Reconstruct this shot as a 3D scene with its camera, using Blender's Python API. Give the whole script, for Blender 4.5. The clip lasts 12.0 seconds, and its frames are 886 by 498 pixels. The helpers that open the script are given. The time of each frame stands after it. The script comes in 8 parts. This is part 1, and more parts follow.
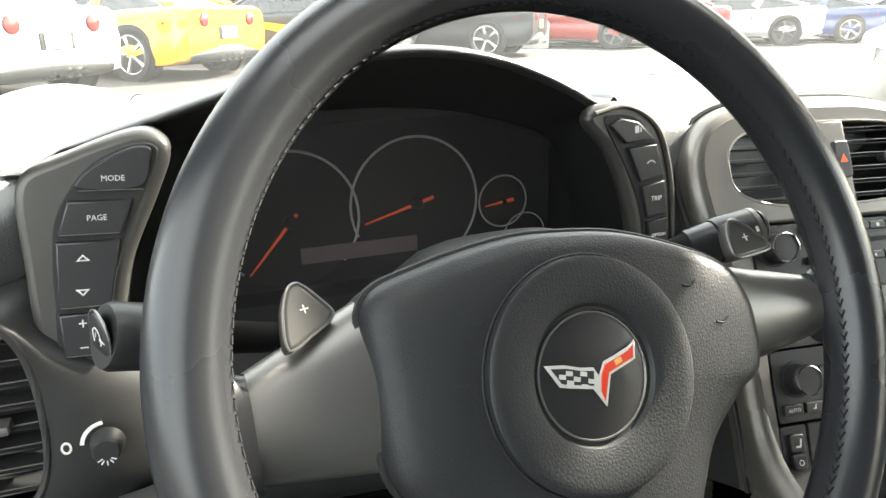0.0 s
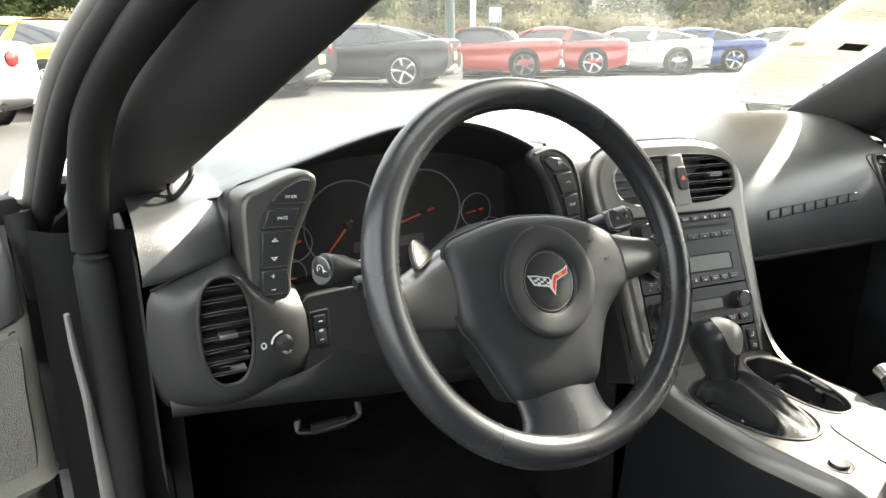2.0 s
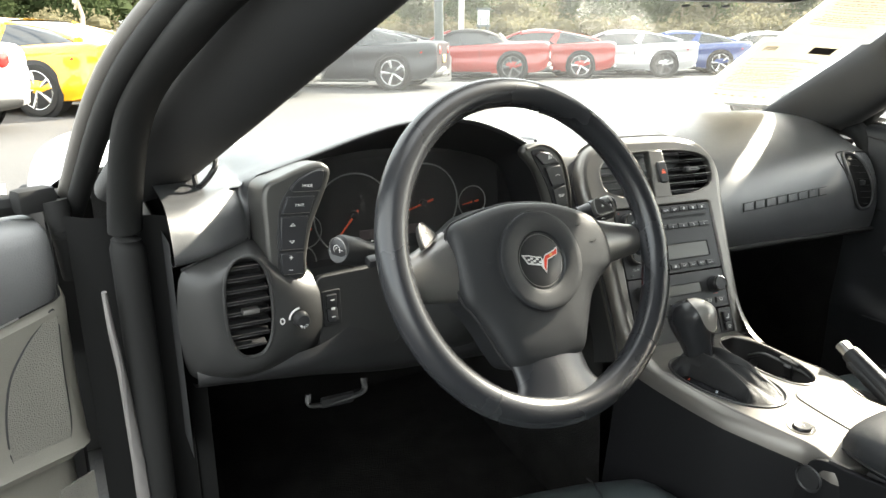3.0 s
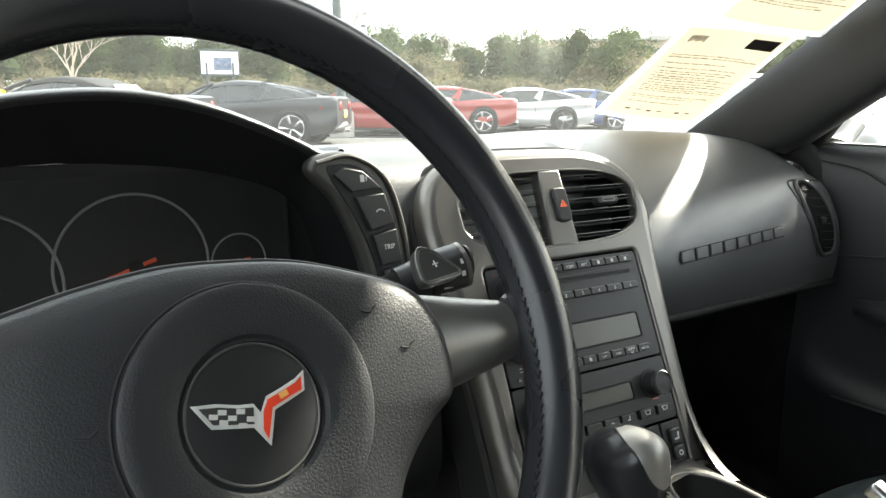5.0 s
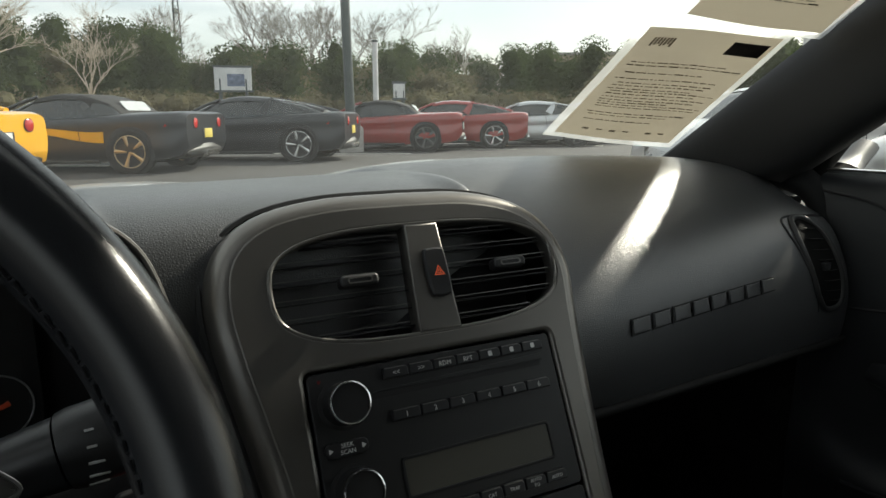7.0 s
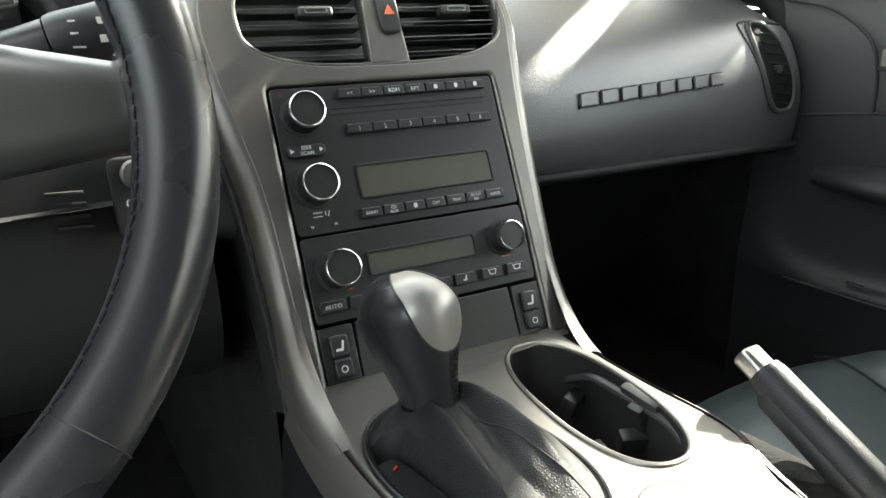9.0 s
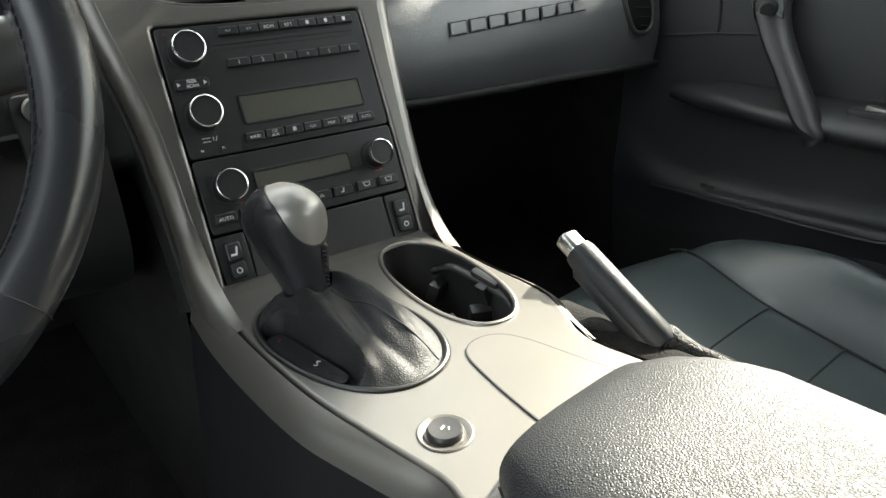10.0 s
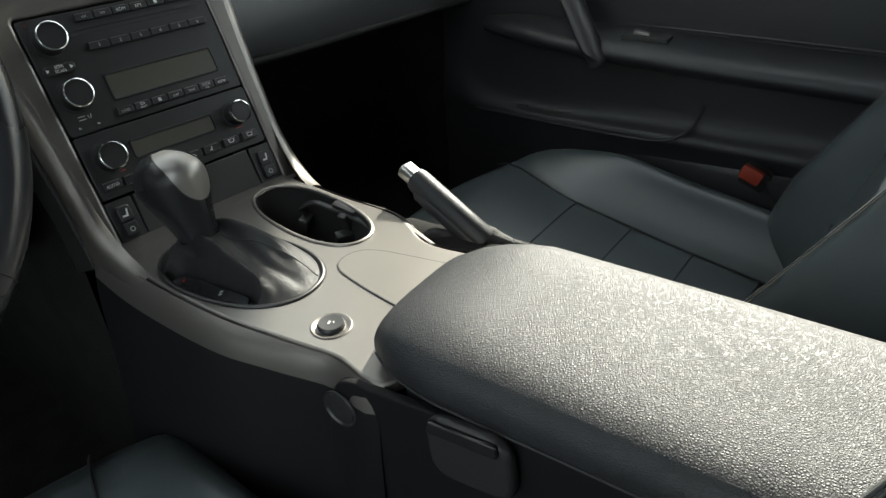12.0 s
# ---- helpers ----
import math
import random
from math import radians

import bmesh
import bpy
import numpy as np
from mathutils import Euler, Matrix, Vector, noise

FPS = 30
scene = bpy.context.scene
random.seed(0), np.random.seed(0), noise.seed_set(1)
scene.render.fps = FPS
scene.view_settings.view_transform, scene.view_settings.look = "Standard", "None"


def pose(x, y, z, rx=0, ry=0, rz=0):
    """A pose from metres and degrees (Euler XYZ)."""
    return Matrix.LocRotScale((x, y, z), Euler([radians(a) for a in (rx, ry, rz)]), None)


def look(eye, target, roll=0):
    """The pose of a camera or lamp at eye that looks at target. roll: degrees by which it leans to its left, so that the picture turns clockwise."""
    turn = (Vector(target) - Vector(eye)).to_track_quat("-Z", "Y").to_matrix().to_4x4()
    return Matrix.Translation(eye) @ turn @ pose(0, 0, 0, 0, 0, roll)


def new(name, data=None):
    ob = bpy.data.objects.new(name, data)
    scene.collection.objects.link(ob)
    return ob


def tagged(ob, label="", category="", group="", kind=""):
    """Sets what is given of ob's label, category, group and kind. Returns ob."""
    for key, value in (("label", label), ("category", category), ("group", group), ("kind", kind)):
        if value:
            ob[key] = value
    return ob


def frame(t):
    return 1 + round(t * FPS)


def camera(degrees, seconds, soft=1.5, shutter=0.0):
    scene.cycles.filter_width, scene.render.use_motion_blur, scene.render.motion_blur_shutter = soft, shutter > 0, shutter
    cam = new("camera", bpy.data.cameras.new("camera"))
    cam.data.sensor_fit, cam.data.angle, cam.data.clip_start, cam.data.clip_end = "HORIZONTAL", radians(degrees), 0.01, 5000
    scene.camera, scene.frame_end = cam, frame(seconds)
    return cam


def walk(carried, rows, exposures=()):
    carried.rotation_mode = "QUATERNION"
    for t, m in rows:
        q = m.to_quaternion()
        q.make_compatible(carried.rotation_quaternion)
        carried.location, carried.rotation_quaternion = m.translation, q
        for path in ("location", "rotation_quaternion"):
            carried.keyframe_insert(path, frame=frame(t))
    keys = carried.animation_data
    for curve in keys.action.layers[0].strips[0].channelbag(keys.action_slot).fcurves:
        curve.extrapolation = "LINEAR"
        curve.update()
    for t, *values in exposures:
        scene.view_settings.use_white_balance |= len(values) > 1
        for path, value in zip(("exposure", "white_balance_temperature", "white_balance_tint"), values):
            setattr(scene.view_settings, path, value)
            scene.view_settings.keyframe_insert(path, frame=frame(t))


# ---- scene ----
cam = camera(65.6, 12.0)
PATH = [
    (0, (-0.552, -0.199, 0.914), (0.133, 1.562, 0.249), -0.1),
    (0.5, (-0.599, -0.261, 0.931), (0.206, 1.459, 0.299), -0.3),
    (1, (-0.651, -0.313, 0.94), (0.219, 1.384, 0.327), -0.2),
    (1.5, (-0.716, -0.377, 0.958), (0.178, 1.311, 0.353), 0.1),
    (2, (-0.783, -0.479, 0.985), (0.124, 1.206, 0.393), 0.0),
    (2.5, (-0.836, -0.548, 1.004), (0.085, 1.131, 0.415), 0.0),
    (2.7, (-0.841, -0.551, 1.0), (0.088, 1.123, 0.412), 0.1),
    (4.3, (-0.676, -0.373, 0.907), (0.312, 1.273, 0.331), -0.2),
    (4.5, (-0.632, -0.338, 0.896), (0.391, 1.293, 0.344), -0.2),
    (5, (-0.482, -0.225, 0.882), (0.688, 1.345, 0.457), 0.2),
    (5.5, (-0.351, -0.185, 0.884), (0.881, 1.368, 0.588), -0.2),
    (6, (-0.277, -0.149, 0.899), (0.962, 1.402, 0.63), -0.3),
    (6.5, (-0.249, -0.123, 0.886), (0.934, 1.463, 0.574), 0.3),
    (6.7, (-0.245, -0.127, 0.895), (0.915, 1.469, 0.552), 0.2),
    (8.3, (-0.257, -0.19, 0.814), (0.841, 1.394, 0.266), -0.7),
    (8.5, (-0.26, -0.203, 0.805), (0.837, 1.37, 0.226), -0.5),
    (9, (-0.268, -0.24, 0.78), (0.815, 1.31, 0.117), -0.8),
    (9.5, (-0.272, -0.292, 0.786), (0.822, 1.201, 0.02), -1.2),
    (10, (-0.285, -0.349, 0.798), (0.895, 1.026, -0.058), -1.6),
    (10.5, (-0.296, -0.346, 0.808), (0.92, 0.944, -0.125), -1.6),
    (11, (-0.312, -0.372, 0.813), (0.932, 0.831, -0.197), -2.0),
    (11.5, (-0.341, -0.397, 0.838), (0.97, 0.699, -0.209), -2.4),
    (12, (-0.376, -0.436, 0.866), (0.998, 0.566, -0.193), -2.6),
]
EXPOSURE = [(t, s, 6750 if t < 4 else 6560 if t < 10.2 else 6380, 5 if t < 4 else 3) for t, s in ((0, 2.85), (1.0, 2.6), (2.7, 2.65), (4.3, 2.6), (4.6, 2.5), (5.0, 2.25), (5.5, 0.7), (6.0, 0.0), (6.7, 0.0), (7.2, 0.8), (7.9, 2.3), (8.5, 2.85), (9.5, 2.95), (10.0, 2.55), (10.5, 2.2), (12.0, 1.8))]
walk(cam, [(t, look(eye, target, roll)) for t, eye, target, roll in PATH], EXPOSURE)

# ---- light and sky ----
SUN = Vector((0.840, 0.118, 0.530)).normalized()
elev = math.asin(SUN.z)
azim = math.atan2(SUN.x, SUN.y)
sun_data = bpy.data.lights.new("sun", "SUN")
sun_data.energy, sun_data.angle, sun_data.color = 5.0, radians(1.8), (1.0, 0.93, 0.82)
sun = new("sun", sun_data)
sun.matrix_basis = look((40, 18, 25), Vector((40, 18, 25)) - SUN)

world = bpy.data.worlds.new("sky")
scene.world = world
world.use_nodes = True
wn, wl = world.node_tree.nodes, world.node_tree.links
wbg = wn["Background"]
sky = wn.new("ShaderNodeTexSky")
sky.sky_type, sky.sun_disc = "NISHITA", False
sky.sun_elevation, sky.sun_rotation = elev, azim
sky.air_density, sky.dust_density = 1.0, 2.0
wco = wn.new("ShaderNodeTexCoord")
wmap = wn.new("ShaderNodeMapping")
wmap.inputs["Scale"].default_value = (1.2, 1.2, 7.0)
wnoise = wn.new("ShaderNodeTexNoise")
wnoise.inputs["Scale"].default_value, wnoise.inputs["Detail"].default_value = 2.2, 7.0
wramp = wn.new("ShaderNodeValToRGB")
wramp.color_ramp.elements[0].position, wramp.color_ramp.elements[1].position = 0.30, 0.62
wramp.color_ramp.elements[0].color, wramp.color_ramp.elements[1].color = (0.25, 0.25, 0.25, 1), (0.95, 0.95, 0.95, 1)
wmix = wn.new("ShaderNodeMix")
wmix.data_type = "RGBA"
wmix.inputs[7].default_value = (8.2, 8.3, 8.3, 1)
wl.new(wco.outputs["Generated"], wmap.inputs["Vector"])
wl.new(wmap.outputs[0], wnoise.inputs["Vector"])
wl.new(wnoise.outputs[0], wramp.inputs[0])
wl.new(wramp.outputs[0], wmix.inputs[0])
wl.new(sky.outputs[0], wmix.inputs[6])
wl.new(wmix.outputs[2], wbg.inputs[0])
wbg.inputs[1].default_value = 0.12


# ---- materials ----
def material(name, color, rough=0.5, metal=0.0, grain=0.0, grain_size=0.002, vary=0.12, vary_size=0.15,
             coat=0.0, spec=0.5, cells=False, random_tint=0.0):
    """A principled surface: two scales of colour variation, and a fine relief of the given depth and size in metres."""
    m = bpy.data.materials.new(name)
    m.use_nodes = True
    n, l = m.node_tree.nodes, m.node_tree.links
    b = n["Principled BSDF"]
    b.inputs["Roughness"].default_value, b.inputs["Metallic"].default_value = rough, metal
    b.inputs["Coat Weight"].default_value, b.inputs["Specular IOR Level"].default_value = coat, spec
    b.inputs["Coat Roughness"].default_value = 0.04
    co = n.new("ShaderNodeTexCoord")
    big = n.new("ShaderNodeTexNoise")
    big.inputs["Scale"].default_value, big.inputs["Detail"].default_value = 1.0 / vary_size, 6.0
    l.new(co.outputs["Object"], big.inputs["Vector"])
    ramp = n.new("ShaderNodeValToRGB")
    lo, hi = [tuple(min(1, c * f) for c in color[:3]) + (1,) for f in (1 - vary, 1 + vary)]
    ramp.color_ramp.elements[0].color, ramp.color_ramp.elements[1].color = lo, hi
    ramp.color_ramp.elements[0].position, ramp.color_ramp.elements[1].position = 0.3, 0.7
    l.new(big.outputs[0], ramp.inputs[0])
    out = ramp.outputs[0]
    if random_tint:
        info = n.new("ShaderNodeObjectInfo")
        hsv = n.new("ShaderNodeHueSaturation")
        mr = n.new("ShaderNodeMapRange")
        mr.inputs[3].default_value, mr.inputs[4].default_value = 1 - random_tint, 1 + random_tint
        l.new(info.outputs["Random"], mr.inputs[0])
        l.new(mr.outputs[0], hsv.inputs["Value"])
        l.new(out, hsv.inputs["Color"])
        out = hsv.outputs[0]
    l.new(out, b.inputs["Base Color"])
    mr = n.new("ShaderNodeMapRange")
    mr.inputs[3].default_value, mr.inputs[4].default_value = max(0.02, rough - 0.07), min(1, rough + 0.07)
    l.new(big.outputs[0], mr.inputs[0])
    l.new(mr.outputs[0], b.inputs["Roughness"])
    if grain:
        if cells:
            tex = n.new("ShaderNodeTexVoronoi")
            tex.feature = "DISTANCE_TO_EDGE"
            wob = n.new("ShaderNodeTexNoise")
            wob.inputs["Scale"].default_value = 0.5 / grain_size
            mixv = n.new("ShaderNodeMix")
            mixv.data_type = "VECTOR"
            mixv.inputs[0].default_value = 0.0006
            l.new(co.outputs["Object"], mixv.inputs[4])
            l.new(co.outputs["Object"], wob.inputs["Vector"])
            l.new(wob.outputs[1], mixv.inputs[5])
            l.new(mixv.outputs[1], tex.inputs["Vector"])
        else:
            tex = n.new("ShaderNodeTexNoise")
            tex.inputs["Detail"].default_value = 3.0
            l.new(co.outputs["Object"], tex.inputs["Vector"])
        tex.inputs["Scale"].default_value = 1.0 / grain_size
        bump = n.new("ShaderNodeBump")
        bump.inputs["Strength"].default_value, bump.inputs["Distance"].default_value = 1.0, grain
        src = tex.outputs[0]
        if cells:
            r2 = n.new("ShaderNodeMapRange")
            r2.inputs[2].default_value = float(cells) if cells is not True else 0.25
            l.new(src, r2.inputs[0])
            src = r2.outputs[0]
        l.new(src, bump.inputs["Height"])
        l.new(bump.outputs[0], b.inputs["Normal"])
    return m


def glowing(name, color, strength):
    m = material(name, color, 0.4)
    b = m.node_tree.nodes["Principled BSDF"]
    b.inputs["Emission Color"].default_value, b.inputs["Emission Strength"].default_value = (*color, 1), strength
    return m


def glass(name, tint, gloss=0.07, haze=0.03, veiling=0.0):
    m = bpy.data.materials.new(name)
    m.use_nodes = True
    n, l = m.node_tree.nodes, m.node_tree.links
    n.remove(n["Principled BSDF"])
    clear, shine, mix = n.new("ShaderNodeBsdfTransparent"), n.new("ShaderNodeBsdfGlossy"), n.new("ShaderNodeMixShader")
    clear.inputs[0].default_value = (*tint, 1)
    shine.inputs["Roughness"].default_value = haze
    fres = n.new("ShaderNodeFresnel")
    fres.inputs[0].default_value = 1.25
    mul = n.new("ShaderNodeMath")
    mul.operation, mul.inputs[1].default_value = "MINIMUM", gloss
    l.new(fres.outputs[0], mul.inputs[0])
    l.new(mul.outputs[0], mix.inputs[0])
    l.new(clear.outputs[0], mix.inputs[1])
    l.new(shine.outputs[0], mix.inputs[2])
    out = mix.outputs[0]
    # translucent white share; on the windshield it stands in for veiling glare
    if veiling:
        film, veil = n.new("ShaderNodeBsdfTranslucent"), n.new("ShaderNodeMixShader")
        film.inputs[0].default_value = (0.9, 0.9, 0.88, 1)
        veil.inputs[0].default_value = veiling
        l.new(out, veil.inputs[1])
        l.new(film.outputs[0], veil.inputs[2])
        out = veil.outputs[0]
    l.new(out, n["Material Output"].inputs[0])
    return m


VINYL = material("dash_vinyl", (0.052, 0.053, 0.055), 0.34, grain=0.00017, grain_size=0.0019, cells=0.4, vary=0.06, spec=0.95)
PANEL = material("dash_plastic", (0.027, 0.027, 0.027), 0.42, spec=0.45, grain=0.00010, grain_size=0.0009, vary=0.08)
DARK = material("black_plastic", (0.018, 0.018, 0.019), 0.42, grain=0.00006, grain_size=0.001)
PIT = material("matt_black", (0.016, 0.016, 0.017), 0.7)
LEATHER = material("black_leather", (0.019, 0.020, 0.022), 0.46, grain=0.00008, grain_size=0.0019, cells=True, vary=0.1, spec=0.32)
ARM = material("grained_arm_rest_leather", (0.019, 0.020, 0.022), 0.52, grain=0.00026, grain_size=0.0016, cells=0.42, vary=0.1, spec=0.42)
SMOOTH = material("smooth_leather", (0.022, 0.023, 0.026), 0.27, grain=0.00005, grain_size=0.0012, vary=0.08, vary_size=0.2)
SEAT = material("seat_leather", (0.046, 0.056, 0.059), 0.35, grain=0.00006, grain_size=0.0022, cells=True, vary=0.2, spec=0.8)
SEAT_IN = material("seat_perforated", (0.050, 0.060, 0.063), 0.40, grain=0.0003, grain_size=0.0018, vary=0.15)
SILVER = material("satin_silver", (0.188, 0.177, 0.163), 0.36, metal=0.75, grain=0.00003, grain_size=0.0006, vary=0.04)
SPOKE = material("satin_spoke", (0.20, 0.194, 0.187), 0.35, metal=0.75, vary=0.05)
TRIM = material("satin_trim", (0.078, 0.076, 0.072), 0.38, metal=0.5, vary=0.05)
CHROME = material("chrome", (0.85, 0.85, 0.84), 0.20, metal=1.0, vary=0.03)
RADIO = material("radio_face", (0.020, 0.020, 0.021), 0.40, grain=0.00004, grain_size=0.0008)
KEY = material("radio_key", (0.020, 0.020, 0.022), 0.36)
LCD = material("display", (0.085, 0.082, 0.070), 0.22, vary=0.1)
INK = material("white_print", (0.62, 0.62, 0.60), 0.6)
# faint emission added to lift the needles in the unlit cluster
NEEDLE = glowing("needle_orange_glow", (0.50, 0.07, 0.025), 0.06)
RINGM = material("gauge_ring", (0.34, 0.34, 0.34), 0.5)
CARPET = material("carpet", (0.015, 0.0145, 0.014), 0.95, spec=0.1, grain=0.002, grain_size=0.003, vary=0.3, vary_size=0.05)
PAPER = material("paper", (0.56, 0.495, 0.385), 0.8, vary=0.05)
PRINT = material("printed_ink", (0.21, 0.175, 0.125), 0.8)
CLOTH = material("headliner", (0.022, 0.022, 0.023), 0.75, grain=0.0003, grain_size=0.001)
DOORGREY = material("door_vinyl", (0.020, 0.021, 0.023), 0.42, grain=0.00012, grain_size=0.002, cells=True)
SLEEVE = glass("plastic_sleeve", (0.94, 0.94, 0.93), 0.08, 0.12, 0.28)
# the last share lays a pale glare veil over the view outside
GLASS = glass("windshield_glass", (0.93, 0.95, 0.94), 0.10, 0.03, 0.020)
RED = glowing("red_lamp", (0.8, 0.02, 0.02), 1.5)
STITCH = material("thread", (0.014, 0.014, 0.015), 0.8, spec=0.2)
EMB_RED = material("emblem_red", (0.62, 0.05, 0.02), 0.3, coat=0.5)
BADGE = material("badge_silver", (0.62, 0.62, 0.60), 0.35, metal=0.3)
ORANGE = material("buckle_red", (0.28, 0.035, 0.015), 0.6)
WHITEPAINT = material("silver_white_paint", (0.62, 0.62, 0.62), 0.35, coat=0.8, vary=0.02)
RUBBER = material("rubber", (0.012, 0.012, 0.012), 0.7, spec=0.25)
# dark plastic, with the shade beside the console put into its colour
SHADED_SKIRT = material("console_skirt_shaded", (0.008, 0.008, 0.009), 0.6, spec=0.16, grain=0.00008, grain_size=0.0012)
THREAD = material("seat_thread", (0.06, 0.06, 0.06), 0.8)
MATT = material("matt_stalk", (0.014, 0.014, 0.014), 0.9, spec=0.12)
DIM_PRINT = material("dim_print", (0.055, 0.05, 0.05), 0.7)
# printed mark with a little added emission to brighten it
HAZ = glowing("hazard_print_glow", (0.75, 0.12, 0.05), 0.15)


# ---- building blocks ----
def thing(name, label, category, at=(0, 0, 0), group="", m=None):
    ob = new(name)
    ob.empty_display_size = 0.05
    ob.matrix_basis = m if m is not None else Matrix.Translation(at)
    return tagged(ob, label, category, group)


def mesh_of(bm, mat, smooth=True):
    me = bpy.data.meshes.new("mesh")
    bmesh.ops.recalc_face_normals(bm, faces=bm.faces[:])
    bm.to_mesh(me)
    bm.free()
    me.materials.append(mat)
    if smooth:
        me.polygons.foreach_set("use_smooth", [True] * len(me.polygons))
        me.set_sharp_from_angle(angle=radians(38))
    return me


def part(name, bm, mat, parent=None, label="", local=False, smooth=True):
    """One mesh object under a thing or a part. local: the mesh is in the thing's own axes; else in the world's."""
    me = bm if isinstance(bm, bpy.types.Mesh) else mesh_of(bm, mat, smooth)
    ob = new(name, me)
    if parent is not None:
        ob.parent = parent
        if not local and parent.parent is None:
            ob.matrix_parent_inverse = parent.matrix_basis.inverted()
    return tagged(ob, label)


def merge(*bms):
    verts, faces = [], []
    for b in bms:
        base = len(verts)
        b.verts.index_update()
        verts += [tuple(v.co) for v in b.verts]
        faces += [[base + v.index for v in f.verts] for f in b.faces]
        b.free()
    me = bpy.data.meshes.new("tmp")
    me.from_pydata(verts, [], faces)
    out = bmesh.new()
    out.from_mesh(me)
    bpy.data.meshes.remove(me)
    return out


def moved(bm, m):
    bmesh.ops.transform(bm, matrix=m, verts=bm.verts[:])
    return bm


def box(sx, sy, sz, bevel=0.0, m=None, segs=2):
    bm = bmesh.new()
    bmesh.ops.create_cube(bm, size=1.0)
    bmesh.ops.scale(bm, vec=(sx, sy, sz), verts=bm.verts[:])
    if bevel:
        bmesh.ops.bevel(bm, geom=bm.edges[:], offset=bevel, segments=segs, affect="EDGES", profile=0.6)
    return moved(bm, m) if m is not None else bm


def lathe(profile, steps=32, m=None):
    """Turn a profile of (radius, height) round z."""
    bm = bmesh.new()
    rows = []
    for r, z in profile:
        if r < 1e-6:
            rows.append([bm.verts.new((0, 0, z))])
        else:
            rows.append([bm.verts.new((r * math.cos(a), r * math.sin(a), z)) for a in np.linspace(0, 2 * math.pi, steps, endpoint=False)])
    for a, b in zip(rows, rows[1:]):
        for i in range(steps):
            j = (i + 1) % steps
            if len(a) == 1 and len(b) > 1:
                bm.faces.new((a[0], b[i], b[j]))
            elif len(b) == 1 and len(a) > 1:
                bm.faces.new((a[i], a[j], b[0]))
            elif len(a) > 1:
                bm.faces.new((a[i], a[j], b[j], b[i]))
    return moved(bm, m) if m is not None else bm


def spline(points, count, closed=False):
    """A smooth curve through control points, by centripetal steps."""
    p = np.array(points, float)
    n = len(p)
    if n == 2 and not closed:
        return [p[0] + (p[1] - p[0]) * t for t in np.linspace(0, 1, count)]
    seg = n if closed else n - 1
    out = []
    for u in np.linspace(0, seg, count, endpoint=not closed):
        i = min(int(u), seg - 1)
        f = u - i
        if closed:
            a, b, c, d = (p[(i + k) % n] for k in (-1, 0, 1, 2))
        else:
            b, c = p[i], p[i + 1]
            a = p[i - 1] if i > 0 else 2 * b - c
            d = p[i + 2] if i + 2 < n else 2 * c - b
        out.append(0.5 * (2 * b + (c - a) * f + (2 * a - 5 * b + 4 * c - d) * f * f + (3 * b - a - 3 * c + d) * f ** 3))
    return out


def skin(rows, closed=False, caps=False):
    """Faces between rows of points, all rows of one length. closed: each row is a ring."""
    bm = bmesh.new()
    vs = [[bm.verts.new(p) for p in row] for row in rows]
    n = len(vs[0])
    for a, b in zip(vs, vs[1:]):
        for i in range(n if closed else n - 1):
            j = (i + 1) % n
            bm.faces.new((a[i], a[j], b[j], b[i]))
    if caps and closed:
        bm.faces.new(vs[0][::-1])
        bm.faces.new(vs[-1])
    return bm


def loft(stations, across=24, along=40, axis="x", closed=False, caps=False):
    """A surface through sections. stations: (place on the axis, control points of the section), all with as many points."""
    secs = [np.array(spline(pts, across, closed)) for _, pts in stations]
    keys = np.array([[s] for s, _ in stations], float)
    stack = np.array([np.hstack([np.full((across, 1), k[0]), s]) for k, s in zip(keys, secs)])
    rows = np.array(spline(stack.reshape(len(stack), -1), along)).reshape(along, across, 3)
    if axis == "y":
        rows = rows[:, :, [1, 0, 2]]
    elif axis == "z":
        rows = rows[:, :, [1, 2, 0]]
    return skin(rows, closed, caps)


def tube(points, radius, sides=12, count=0, flat=1.0, caps=True, closed=False, up=(0, 0, 1)):
    """A round bar along points; radius may be a list. flat squeezes it along its own up."""
    pts = [Vector([float(c) for c in p]) for p in (spline(points, count, closed) if count else points)]
    n = len(pts)
    rad = radius if isinstance(radius, (list, tuple, np.ndarray)) else [radius]
    rad = [float(r) for r in np.interp(np.linspace(0, 1, n), np.linspace(0, 1, len(rad)), rad)]
    rows = []
    for i, p in enumerate(pts):
        a, b = (pts[i - 1], pts[(i + 1) % n]) if closed else (pts[max(i - 1, 0)], pts[min(i + 1, n - 1)])
        t = (b - a).normalized()
        s = t.cross(Vector(up))
        s = s.normalized() if s.length > 1e-4 else t.orthogonal().normalized()
        u = s.cross(t)
        rows.append([p + rad[i] * (math.cos(k) * s + flat * math.sin(k) * u) for k in [2 * math.pi * q / sides for q in range(sides)]])
    if closed:
        rows.append(rows[0])
    bm = skin(rows, True, caps and not closed)
    if closed:
        bmesh.ops.remove_doubles(bm, verts=bm.verts[:], dist=1e-6)
    return bm


def curve_mesh(cu, m, mat):
    ob = bpy.data.objects.new("tmp", cu)
    me = bpy.data.meshes.new_from_object(ob)
    bpy.data.objects.remove(ob)
    bpy.data.curves.remove(cu)
    me.transform(m)
    me.materials.clear()
    if mat is not None:
        me.materials.append(mat)
    me.set_sharp_from_angle(angle=radians(38))
    return me


